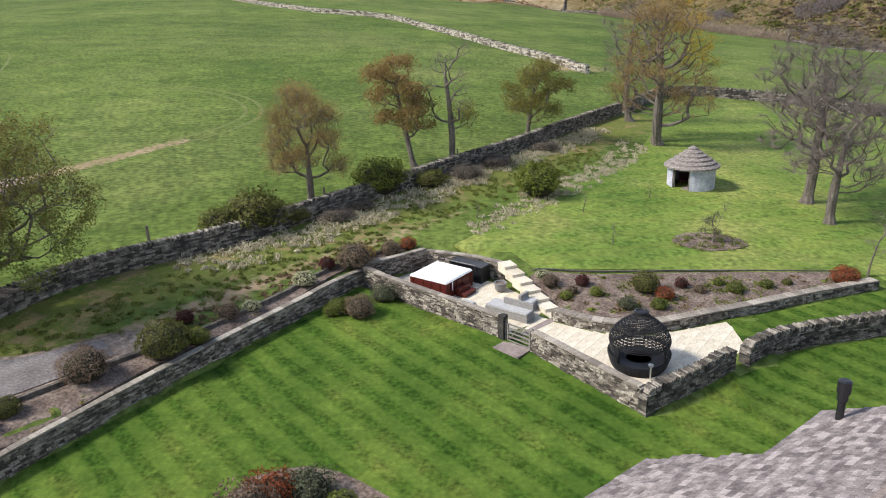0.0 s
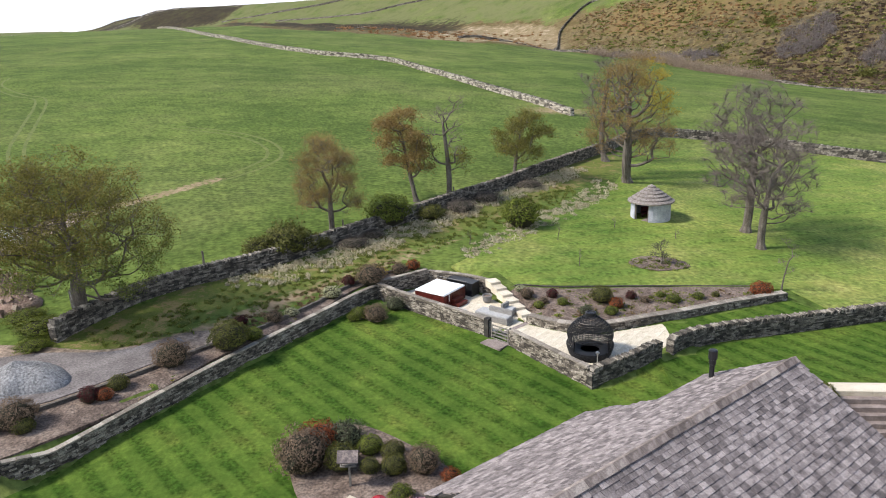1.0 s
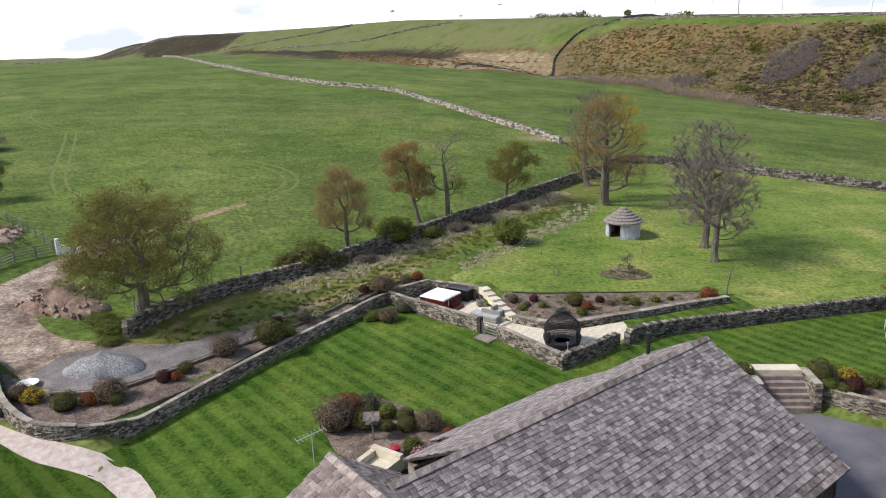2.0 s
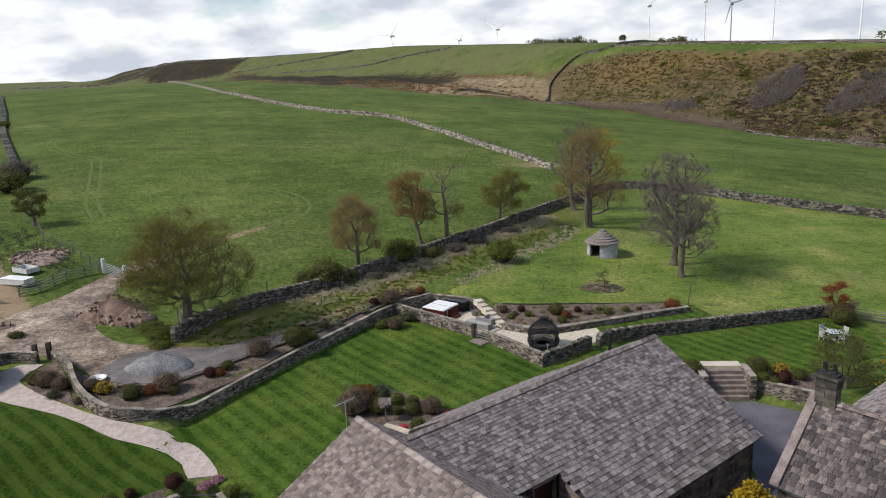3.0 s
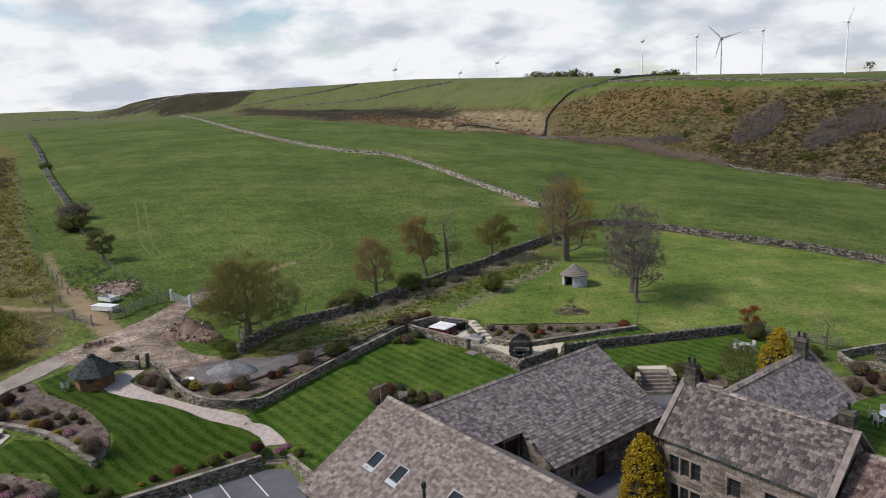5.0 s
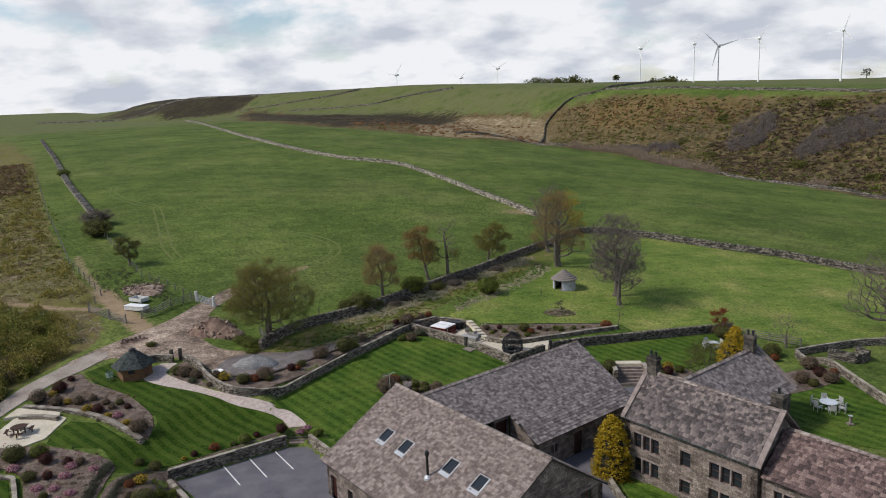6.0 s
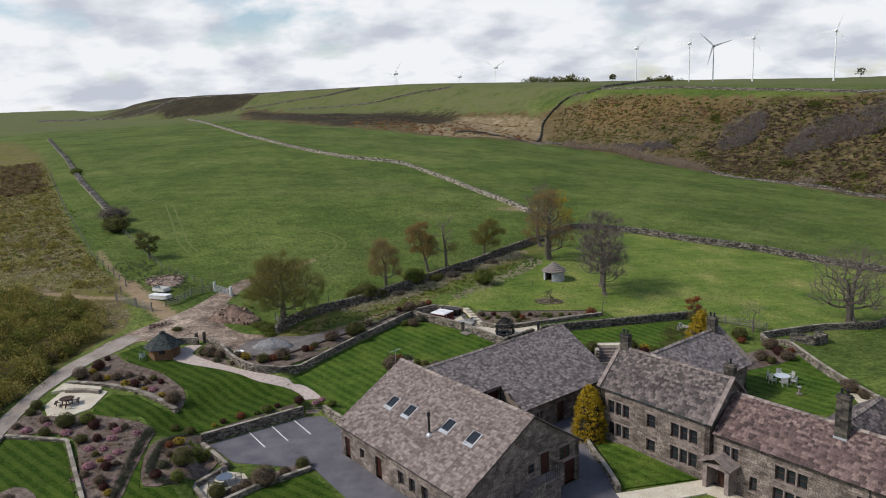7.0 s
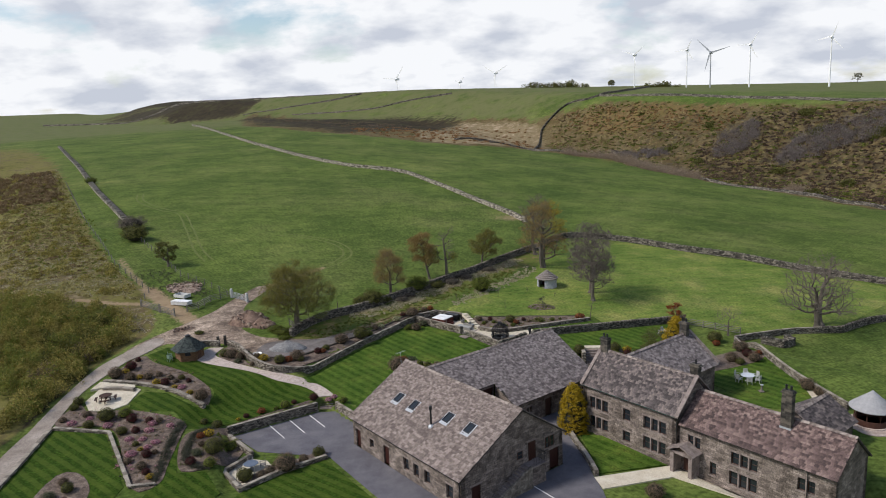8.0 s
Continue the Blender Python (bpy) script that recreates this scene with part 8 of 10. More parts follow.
def turbine(x, y, base, hub, blade, turn, phase, material, label):
    ob = thing("wind_turbine", label, "wind turbine", "wind turbines on the ridge", at=Matrix.Translation((x, y, base)) @ Matrix.Rotation(turn, 4, "Z"))
    part("tower", Shape().lathe([(hub * 0.020, -10), (hub * 0.011, hub)], 14).pair(), material, ob)
    part("nacelle", Shape().box((-1.2, -2.2, hub - 1.0), (1.2, 4.2, hub + 1.3)).pair(), material, ob)
    part("hub", Shape().lathe([(0.9, 0), (0.9, 1.2), (0.3, 2.0)], 10, Matrix.Translation((0, -2.1, hub)) @ Matrix.Rotation(math.pi / 2, 4, "X")).pair(), material, ob)
    for k in range(3):
        m = Matrix.Translation((0, -3.0, hub)) @ Matrix.Rotation(phase + k * 2.0944, 4, "Y")
        part("blade", Shape().add([m @ Vector(p) for p in ((-0.5, 0, 0.4), (0.5, 0, 0.4), (1.1, 0.15, blade * 0.2), (0.15, 0.05, blade), (-0.12, 0.05, blade), (-0.5, 0, blade * 0.2), (0, 0.45, 0.4), (0.2, 0.5, blade * 0.2), (0.05, 0.12, blade))], [(0, 1, 2, 5), (5, 2, 3, 4), (1, 6, 7, 2), (2, 7, 8, 3), (6, 0, 5, 7), (7, 5, 4, 8), (0, 6, 1), (3, 8, 4)]).pair(), material, ob)


for x, y, base, hub, blade, phase, dark in (
    (-47, 825, 51.9, 15.9, 18.3, 0.66, 0),
    (73, 823, 50.7, 19.4, 18.3, 1.10, 0),
    (191, 636, 39.6, 34.7, 12.6, 0.88, 0),
    (251, 665, 38.4, 39.8, 12.6, 0.44, 0),
    (265, 639, 37.6, 35.9, 18.0, 1.32, 1),
    (305, 644, 36.5, 43.0, 14.0, 0.55, 0),
    (377, 632, 34.2, 48.6, 14.5, 0.33, 0),
    (33, 926, 54.5, 9.9, 11.0, 0.88, 0),
):
    turbine(x, y, base, hub, blade, -0.5, phase, TURB_SHADE if dark else TURB_M, "wind turbine coloured grey as in shade, against the clouds" if dark else "white wind turbine on the far ridge")

# ---- patio ----
PZ = 1.25
PATIO_UP = [(-4.6, 38.1), (-1.4, 40.55), (1.3, 39.1), (2.8, 37.7), (4.9, 34.4), (3.9, 32.4), (2.6, 31.6), (-1.0, 34.9)]
PATIO_LOW = [(3.4, 31.7), (4.0, 30.4), (5.6, 28.0), (7.7, 25.8), (12.3, 28.5), (13.4, 29.6), (13.3, 32.0), (9.4, 30.8), (7.0, 31.2), (5.2, 32.5), (4.4, 33.4)]
sheet("patio_base", PATIO_UP, FLAG_M, "pale sandstone patio beside the hot tub", "patio", smooth_line=False, flat_z=PZ, lift=0.03)
sheet("patio_base_lower", PATIO_LOW, FLAG_M, "pale sandstone patio round the wicker pod", "patio", smooth_line=False, flat_z=PZ, lift=0.03)


def flags(parent_name, label, poly, z, turn, size, seed):
    rng = random.Random(seed)
    ob = thing(parent_name, label, "paving", kind="structure")
    me = mesh_of("flagstone", *Shape().box((-0.5, -0.5, -0.03), (0.5, 0.5, 0.012), None, 0.006, rng).pair(), FLAG_M)
    cx, cy = np.mean([p[0] for p in poly]), np.mean([p[1] for p in poly])
    c, s = math.cos(turn), math.sin(turn)
    for i in range(-14, 15):
        off = rng.uniform(-0.3, 0.3)
        for j in range(-14, 15):
            u, v = (j + off) * size[0], i * size[1]
            x, y = cx + u * c - v * s, cy + u * s + v * c
            if outside(poly, [x], [y])[0] > 0 or along_line(poly + poly[:1], [x], [y])[0] < min(size) * 0.52:
                continue
            o = new("flagstone", me)
            o.parent = ob
            o.matrix_world = Matrix.Translation((x, y, z + 0.03 + rng.uniform(-0.003, 0.003))) @ Matrix.Rotation(turn, 4, "Z") @ Matrix.Diagonal((size[0] - 0.007, size[1] - 0.007, 1, 1))


flags("patio_paving", "cream sandstone flags beside the hot tub", PATIO_UP, PZ, 0.92, (0.9, 0.6), 71)
flags("patio_paving", "cream sandstone flags round the wicker pod", PATIO_LOW, PZ, 0.92, (0.9, 0.6), 72)

SHELL_W = flat("tub_cover_white", (0.80, 0.80, 0.80), rough=0.35)
MAHOG = surface("mahogany_panel", [(0.055, 0.010, 0.008), (0.10, 0.020, 0.014)], scale=3, fine=40, rough=0.35, bump=0.15, depth=0.004, stretch=(6, 6, 1))
tub = thing("hot_tub", "square hot tub with white cover and mahogany panels", "hot tub", at=Matrix.Translation((-0.45, 37.42, PZ + 0.05)) @ Matrix.Rotation(radians(53), 4, "Z"))
part("body", Shape().box((-1.2, -1.2, 0), (1.2, 1.2, 0.82)).pair(), MAHOG, tub)
for sx in (-1, 1):
    for sy in (-1, 1):
        part("corner_panel", Shape().box((sx * 1.12 - 0.11, sy * 1.12 - 0.11, 0.0), (sx * 1.12 + 0.11, sy * 1.12 + 0.11, 0.80)).pair(), MAHOG, tub)
for i in range(4):
    m = Matrix.Rotation(i * math.pi / 2, 4, "Z")
    for k in (-0.55, 0.0, 0.55):
        part("side_panel", Shape().box((k - 0.25, -1.235, 0.07), (k + 0.25, -1.202, 0.74), m).pair(), MAHOG, tub)
bm = bmesh.new()
bmesh.ops.create_cube(bm, size=1, matrix=Matrix.Translation((0, 0, 0.90)) @ Matrix.Diagonal((2.5, 2.5, 0.13, 1)))
bmesh.ops.bevel(bm, geom=list(bm.edges), offset=0.05, segments=3, affect="EDGES")
part("cover", bm, SHELL_W, tub, "white insulated lid")
part("cover_fold", Shape().box((0.02, -1.22, 0.955), (0.06, 1.22, 0.975)).pair(), flat("grey_seam", (0.35, 0.36, 0.37)), tub)
part("strap", Shape().box((-0.7, -1.262, 0.35), (-0.64, -1.25, 0.88)).pair(), WHITE_M, tub, "white cover strap")
lift = part("cover_lifter", Shape().tube((1.3, -1.2, 0.2), (1.5, -1.2, 1.05), 0.03, 0.03).tube((1.3, 1.2, 0.2), (1.5, 1.2, 1.05), 0.03, 0.03).tube((1.5, -1.2, 1.05), (1.5, 1.2, 1.05), 0.03, 0.03).pair(), BLACK_M, tub)
part("steps", Shape().box((-0.5, -1.95, 0), (0.5, -1.3, 0.22)).box((-0.5, -1.6, 0.22), (0.5, -1.3, 0.44)).pair(), MAHOG, tub)
cabinet = thing("tub_cabinet", "black storage cabinet behind the hot tub", "cabinet", at=Matrix.Translation((1.15, 38.85, PZ + 0.05)) @ Matrix.Rotation(radians(53), 4, "Z"))
part("body", Shape().box((-0.5, -1.15, 0), (0.35, 1.0, 0.9)).pair(), BLACK_M, cabinet)
part("lid", Shape().box((-0.54, -1.19, 0.9), (0.39, 1.04, 0.97)).pair(), BLACK_M, cabinet)

GREY_PLANTER = flat("grey_fibreclay", (0.16, 0.155, 0.15), rough=0.8)
pot = thing("planter", "round grey fibre-clay planter on the patio", "planter", at=Matrix.Translation((2.75, 36.7, PZ + 0.05)))
part("pot", Shape().lathe([(0.20, 0), (0.30, 0.12), (0.33, 0.42), (0.36, 0.45), (0.36, 0.50), (0.29, 0.50), (0.27, 0.38)], 20).pair(), GREY_PLANTER, pot)
part("soil", Shape().lathe([(0.27, 0.36), (0.27, 0.42)], 16).pair(), SOIL_M, pot)
RATTAN = surface("grey_rattan", [(0.17, 0.165, 0.155), (0.26, 0.25, 0.235)], scale=8, fine=60, bump=0.5, depth=0.01)
CUSH = surface("grey_cushion", [(0.30, 0.30, 0.30), (0.38, 0.38, 0.37)], scale=4, fine=60, bump=0.3, depth=0.01)


def block_seat(name, label, x, y, w, d, h, turn, back=False):
    ob = thing(name, label, "outdoor seat", "patio seating", at=Matrix.Translation((x, y, PZ + 0.055)) @ Matrix.Rotation(turn, 4, "Z"))
    part("base", Shape().box((-w / 2, -d / 2, 0), (w / 2, d / 2, h - 0.1)).pair(), RATTAN, ob)
    b = bmesh.new()
    bmesh.ops.create_cube(b, size=1, matrix=Matrix.Translation((0, 0, h - 0.04)) @ Matrix.Diagonal((w - 0.03, d - 0.03, 0.12, 1)))
    bmesh.ops.bevel(b, geom=list(b.edges), offset=0.03, segments=2, affect="EDGES")
    part("cushion", b, CUSH, ob)
    if back:
        part("backrest", Shape().box((-w / 2, d / 2 - 0.16, h - 0.1), (w / 2, d / 2, h + 0.32)).pair(), RATTAN, ob)
    return ob


block_seat("low_table", "square grey rattan table with pale top", 2.4, 34.1, 0.95, 0.9, 0.46, 0.92)
block_seat("outdoor_sofa", "grey rattan sofa by the patio gate", 3.25, 33.3, 1.7, 0.75, 0.45, 0.92 - math.pi / 2, True)
block_seat("outdoor_sofa", "grey rattan corner seat on the patio", 4.0, 34.3, 0.75, 0.75, 0.45, 0.92, True)
block_seat("stool", "small grey rattan stool against the wall", 0.9, 34.4, 0.8, 0.45, 0.42, -0.75)

# wicker pod
WICKER = surface("black_wicker", [(0.008, 0.008, 0.009), (0.022, 0.022, 0.024)], scale=6, fine=60, rough=0.55, bump=0.3, depth=0.01)
pod = thing("wicker_pod", "black woven wicker garden pod with pointed dome", "garden pod", at=Matrix.Translation((8.0, 28.0, PZ - 0.07)))
prof = [(1.0, 0.0), (1.18, 0.3), (1.30, 0.68), (1.33, 0.82), (1.24, 0.90), (1.20, 1.05), (1.25, 1.22), (1.29, 1.38), (1.24, 1.58), (1.06, 1.88), (0.80, 2.14), (0.52, 2.36), (0.34, 2.50), (0.27, 2.62)]
pz = [p[1] for p in prof]
pr = [p[0] for p in prof]
GAP = (math.radians(-150), math.radians(-40))


def pod_r(z):
    return float(np.interp(z, pz, pr))


def in_gap(a, z):
    a = (a + math.pi) % (2 * math.pi) - math.pi
    return (0.62 < z < 1.22 and GAP[0] < a < GAP[1])


weave = Shape()
z = 0.06
while z < 2.60:
    n = 44
    for i in range(n):
        a, b = 2 * math.pi * i / n, 2 * math.pi * (i + 1) / n
        if in_gap((a + b) / 2, z):
            continue
        r = pod_r(z)
        weave.tube((r * math.cos(a), r * math.sin(a), z), (r * math.cos(b), r * math.sin(b), z), 0.022, 0.022, 4)
    z += 0.10 if z > 1.25 else 0.06
tagged(part("weave", weave.pair(), WICKER, pod), kind="stuff")
ribs = Shape()
for i in range(44):
    a = 2 * math.pi * i / 44
    zs = list(np.linspace(0, 2.60, 26))
    for za, zb in zip(zs[:-1], zs[1:]):
        if not in_gap(a, (za + zb) / 2):
            ribs.tube((pod_r(za) * math.cos(a), pod_r(za) * math.sin(a), za), (pod_r(zb) * math.cos(a), pod_r(zb) * math.sin(a), zb), 0.016, 0.016, 4)
tagged(part("ribs", ribs.pair(), WICKER, pod), kind="stuff")
part("seat", Shape().lathe([(1.05, 0.02), (1.08, 0.42), (0.5, 0.42), (0.48, 0.02)], 28).pair(), WICKER, pod)
part("cushion", Shape().lathe([(1.06, 0.42), (1.07, 0.52), (0.55, 0.52), (0.53, 0.42)], 28).pair(), BLACK_M, pod)
part("cap", Shape().lathe([(0.28, 2.56), (0.31, 2.60), (0.31, 2.70), (0.23, 2.73), (0.2, 2.66)], 20).pair(), BLACK_M, pod)
for a in (-150, -40):
    q = math.radians(a)
    part("jamb", Shape().tube((1.2 * math.cos(q), 1.2 * math.sin(q), 0.4), (1.13 * math.cos(q), 1.13 * math.sin(q), 1.3), 0.05, 0.05, 6).pair(), WICKER, pod)
CHROME = flat("brushed_steel", (0.55, 0.56, 0.57), rough=0.3, metal=0.9)
boll = thing("bollard_light", "slim steel bollard light beside the pod", "garden light", at=Matrix.Translation((8.15, 26.7, PZ - 0.08)))
part("post", Shape().lathe([(0.035, 0), (0.035, 0.72)], 10).pair(), CHROME, boll)
part("head", Shape().lathe([(0.05, 0.72), (0.11, 0.80), (0.11, 0.86), (0.04, 0.90)], 14).pair(), CHROME, boll)

# slab steps up to the meadow
slabs = thing("meadow_steps", "pale stone slab steps beside the retaining wall", "steps")
for i in range(7):
    k = i / 6
    x, y = 5.25 - 2.0 * k, 33.3 + 4.7 * k
    part("step", Shape().box((-0.38, -0.46, -0.5), (0.38, 0.42, 0.0), Matrix.Translation((x, y, PZ + 0.12 + 0.17 * i)) @ Matrix.Rotation(0.40, 4, "Z"), 0.012, random).pair(), FLAG_M, slabs)
low_kerb = thing("patio_step", "flush stone step between the two patios", "step")
part("slab", Shape().box((-1.35, -0.17, -0.18), (1.35, 0.17, 0.0), Matrix.Translation((4.35, 32.25, PZ + 0.05)) @ Matrix.Rotation(0.75, 4, "Z")).pair(), DRESSED_M, low_kerb)
sign = thing("slate_sign", "small black sign with white lettering bars", "sign", at=Matrix.Translation((5.5, 33.1, PZ)) @ Matrix.Rotation(0.1, 4, "Z"))
part("board", Shape().box((-0.28, -0.02, 0.12), (0.28, 0.02, 0.5)).pair(), BLACK_M, sign)
for i in range(2):
    part("lettering_bar", Shape().box((-0.2, -0.026, 0.22 + i * 0.13), (0.2, -0.021, 0.28 + i * 0.13)).pair(), WHITE_M, sign)
    part("leg", Shape().box((-0.2 + i * 0.4 - 0.02, -0.02, 0.0), (-0.2 + i * 0.4 + 0.02, 0.02, 0.12)).pair(), BLACK_M, sign)

# gate
GREY_TIMBER = surface("weathered_timber", [(0.10, 0.092, 0.08), (0.17, 0.158, 0.14), (0.23, 0.215, 0.19)], scale=4, fine=40, bump=0.4, depth=0.006, stretch=(1, 1, 4))


def field_gate(name, label, p0, p1, height, material, bars=5, post=0.12, post_h=1.45, group="", z=None):
    """A barred gate between two posts, with diagonal braces."""
    a, b = Vector((*p0, gz(*p0) if z is None else z)), Vector((*p1, gz(*p1) if z is None else z))
    ob = thing(name, label, "gate", group)
    x = (b - a).normalized()
    L = (b - a).length
    m = Matrix.Translation(a) @ Matrix((x, Vector((0, 0, 1)).cross(x).normalized(), Vector((0, 0, 1)))).transposed().to_4x4()
    for u in (0, L):
        part("post", Shape().box((u - post / 2, -post / 2, -0.3), (u + post / 2, post / 2, post_h), m).pair(), material, ob)
    for i in range(bars):
        zz = 0.14 + (height - 0.2) * i / (bars - 1)
        part("rail", Shape().box((post, -0.02, zz), (L - post, 0.02, zz + 0.075), m).pair(), material, ob)
    for u in (post, L - post - 0.07):
        part("stile", Shape().box((u, -0.035, 0.1), (u + 0.07, 0.035, height), m).pair(), material, ob)
    part("brace", Shape().tube(m @ Vector((post + 0.03, 0.03, 0.15)), m @ Vector((L / 2, 0.03, height - 0.05)), 0.028, 0.028, 4).pair(), material, ob)
    part("brace", Shape().tube(m @ Vector((L - post - 0.03, 0.03, 0.15)), m @ Vector((L / 2, 0.03, height - 0.05)), 0.028, 0.028, 4).pair(), material, ob)
    return ob


def rail_fence(label, line, height, material, rails=4, gap=2.2, wire=False):
    ob = thing("fence", label, "fence", "field fences")
    pts = resample(line, gap)
    prev = None
    for p in pts:
        z = gz(*p)
        part("post", Shape().box((p[0] - 0.06, p[1] - 0.06, z - 0.3), (p[0] + 0.06, p[1] + 0.06, z + height + 0.08)).pair(), material, ob)
        if prev is not None:
            for i in range(rails):
                h = height * (0.25 + 0.72 * i / max(1, rails - 1))
                if wire:
                    part("wire", Shape().tube((*prev, gz(*prev) + h), (*p, z + h), 0.012, 0.012, 3).pair(), material, ob)
                else:
                    part("rail", Shape().tube((*prev, gz(*prev) + h), (*p, z + h), 0.055, 0.055, 4).pair(), material, ob)
        prev = p
    return ob


field_gate("patio_gate", "grey timber garden gate with crossed braces", (2.55, 30.95), (3.65, 29.85), 1.05, GREY_TIMBER, post=0.1, z=1.08, post_h=1.2)
gpost = thing("gatepost", "tall rough stone gatepost beside the patio gate", "gatepost")
part("stone", Shape().box((-0.17, -0.16, -0.2), (0.17, 0.16, 1.5), Matrix.Translation((2.42, 31.1, 0.95)) @ Matrix.Rotation(0.8, 4, "Z"), 0.03, random.Random(4)).pair(), STACK_M, gpost)
landing = thing("gate_slab", "flagstone threshold before the patio gate", "threshold")
part("slab", Shape().box((-0.75, -0.5, -0.2), (0.75, 0.4, 0.0), Matrix.Translation((2.78, 30.08, 1.24)) @ Matrix.Rotation(-0.785, 4, "Z"), 0.01, random.Random(5)).pair(), DRESSED_M, landing)

# timber edging of the long bed
EDGE_M = surface("dark_sleeper", [(0.045, 0.038, 0.032), (0.09, 0.078, 0.066), (0.14, 0.12, 0.10)], scale=3, fine=30, bump=0.5, depth=0.01)
edging = thing("timber_edging", "dark timber sleepers edging the long bed", "edging")
line = resample(curve_through([(-24.6, 21.7), (-21.0, 22.0), (-17.6, 25.0), (-14.4, 28.3), (-11.7, 30.9), (-8.9, 34.4), (-6.3, 38.3), (-2.2, 41.7)], step=0.8), 2.2)
for p, q in zip(line[:-1], line[1:]):
    d = (q - p) / np.hypot(*(q - p))
    z0 = (gz(*p) + gz(*q)) / 2
    m = Matrix(((d[0], -d[1], 0, (p[0] + q[0]) / 2), (d[1], d[0], 0, (p[1] + q[1]) / 2), (0, 0, 1, z0), (0, 0, 0, 1)))
    L = float(np.hypot(*(q - p)))
    part("sleeper", Shape().box((-L / 2 + 0.01, -0.10, -0.2), (L / 2 - 0.01, 0.10, 0.27), m, 0.012, random).pair(), EDGE_M, edging)
border = thing("steel_edging", "dark lawn edging between meadow and rockery", "edging")
line = resample(curve_through([(3.7, 38.0), (5.0, 38.3), (8.0, 38.0), (14.0, 38.3), (22.7, 38.5)], step=1), 1.6)
for p, q in zip(line[:-1], line[1:]):
    part("strip", Shape().tube((*p, gz(*p) + 0.08), (*q, gz(*q) + 0.08), 0.055, 0.055, 4).pair(), EDGE_M, border)

# steps from the path to the parking yard and from the yard to the rear lawn
psteps = thing("garden_steps", "narrow stone steps down to the parking yard", "steps")
for i in range(6):
    part("step", Shape().box((-16.1, 10.25 + i * 0.28, -1.1), (-14.1, 10.25 + (i + 1) * 0.28 + 0.02, -1.0 + 0.19 * (i + 1)), None, 0.006, random).pair(), DRESSED_M, psteps)
ysteps = thing("yard_steps", "broad pale stone steps from yard to lawn", "steps")
sm = Matrix.Translation((20.9, 21.3, 0)) @ Matrix.Rotation(-0.09, 4, "Z")
for i in range(7):
    part("step", Shape().box((-1.45, i * 0.34, -1.1), (1.45, 3.0 if i == 6 else (i + 1) * 0.34 + 0.02, -0.95 + 0.27 * (i + 1)), sm, 0.006, random).pair(), FLAG_M if i == 6 else DRESSED_M, ysteps)
stone_wall("step_wall", "low stone cheek wall beside the yard steps", [(19.1, 21.5), (19.3, 23.8)], 1.9, seed=81, base=-1.0, thick=0.45)
stone_wall("step_wall", "low stone cheek wall beside the yard steps", [(22.6, 21.2), (22.8, 23.6)], 1.9, seed=82, base=-1.0, thick=0.45)

# painted lines
PAINT_M = surface("road_paint", [(0.55, 0.55, 0.54), (0.72, 0.72, 0.70)], scale=3, fine=25, bump=0.1, depth=0.004)
for p, q in (((-21.4, 6.3), (-18.9, 2.7)), ((-19.3, 7.6), (-16.8, 3.9)), ((-17.1, 8.8), (-14.65, 5.2)), ((7.7, -9.8), (9.9, -13.0)), ((18.0, 15.4), (19.6, 18.6)), ((15.2, 17.4), (16.6, 15.2))):
    d = Vector((q[0] - p[0], q[1] - p[1], 0))
    n = Vector((-d.y, d.x, 0)).normalized() * 0.055
    a, b = Vector((*p, -0.93)), Vector((*q, -0.93))
    ln = tagged(new("parking_line", mesh_of("parking_line", [v + Vector((0, 0, h)) for h in (0, -0.03) for v in (a - n, b - n, b + n, a + n)], [(0, 1, 2, 3), (0, 4, 5, 1), (1, 5, 6, 2), (2, 6, 7, 3), (3, 7, 4, 0)], PAINT_M)), "white painted line on the tarmac", "road marking", "parking lines")

# ---- barbecue hut ----
LOG_M = surface("log_wall", [(0.085, 0.045, 0.022), (0.15, 0.085, 0.045), (0.20, 0.12, 0.068)], scale=2, fine=30, bump=0.4, depth=0.008, stretch=(1, 1, 5))
SHINGLE_M = surface("green_black_shingle", [(0.018, 0.024, 0.023), (0.036, 0.046, 0.044), (0.060, 0.070, 0.066)], scale=2, fine=30, bump=0.5, depth=0.01, island=0.4)
hut = thing("barbecue_hut", "small hexagonal log cabin with dark shingle roof", "garden hut", at=Matrix.Translation((-36.0, 22.7, 2.28)) @ Matrix.Rotation(0.2, 4, "Z"))
hexa = lambda r, z: [Vector((r * math.cos(i * math.pi / 3), r * math.sin(i * math.pi / 3), z)) for i in range(6)]  # noqa: E731
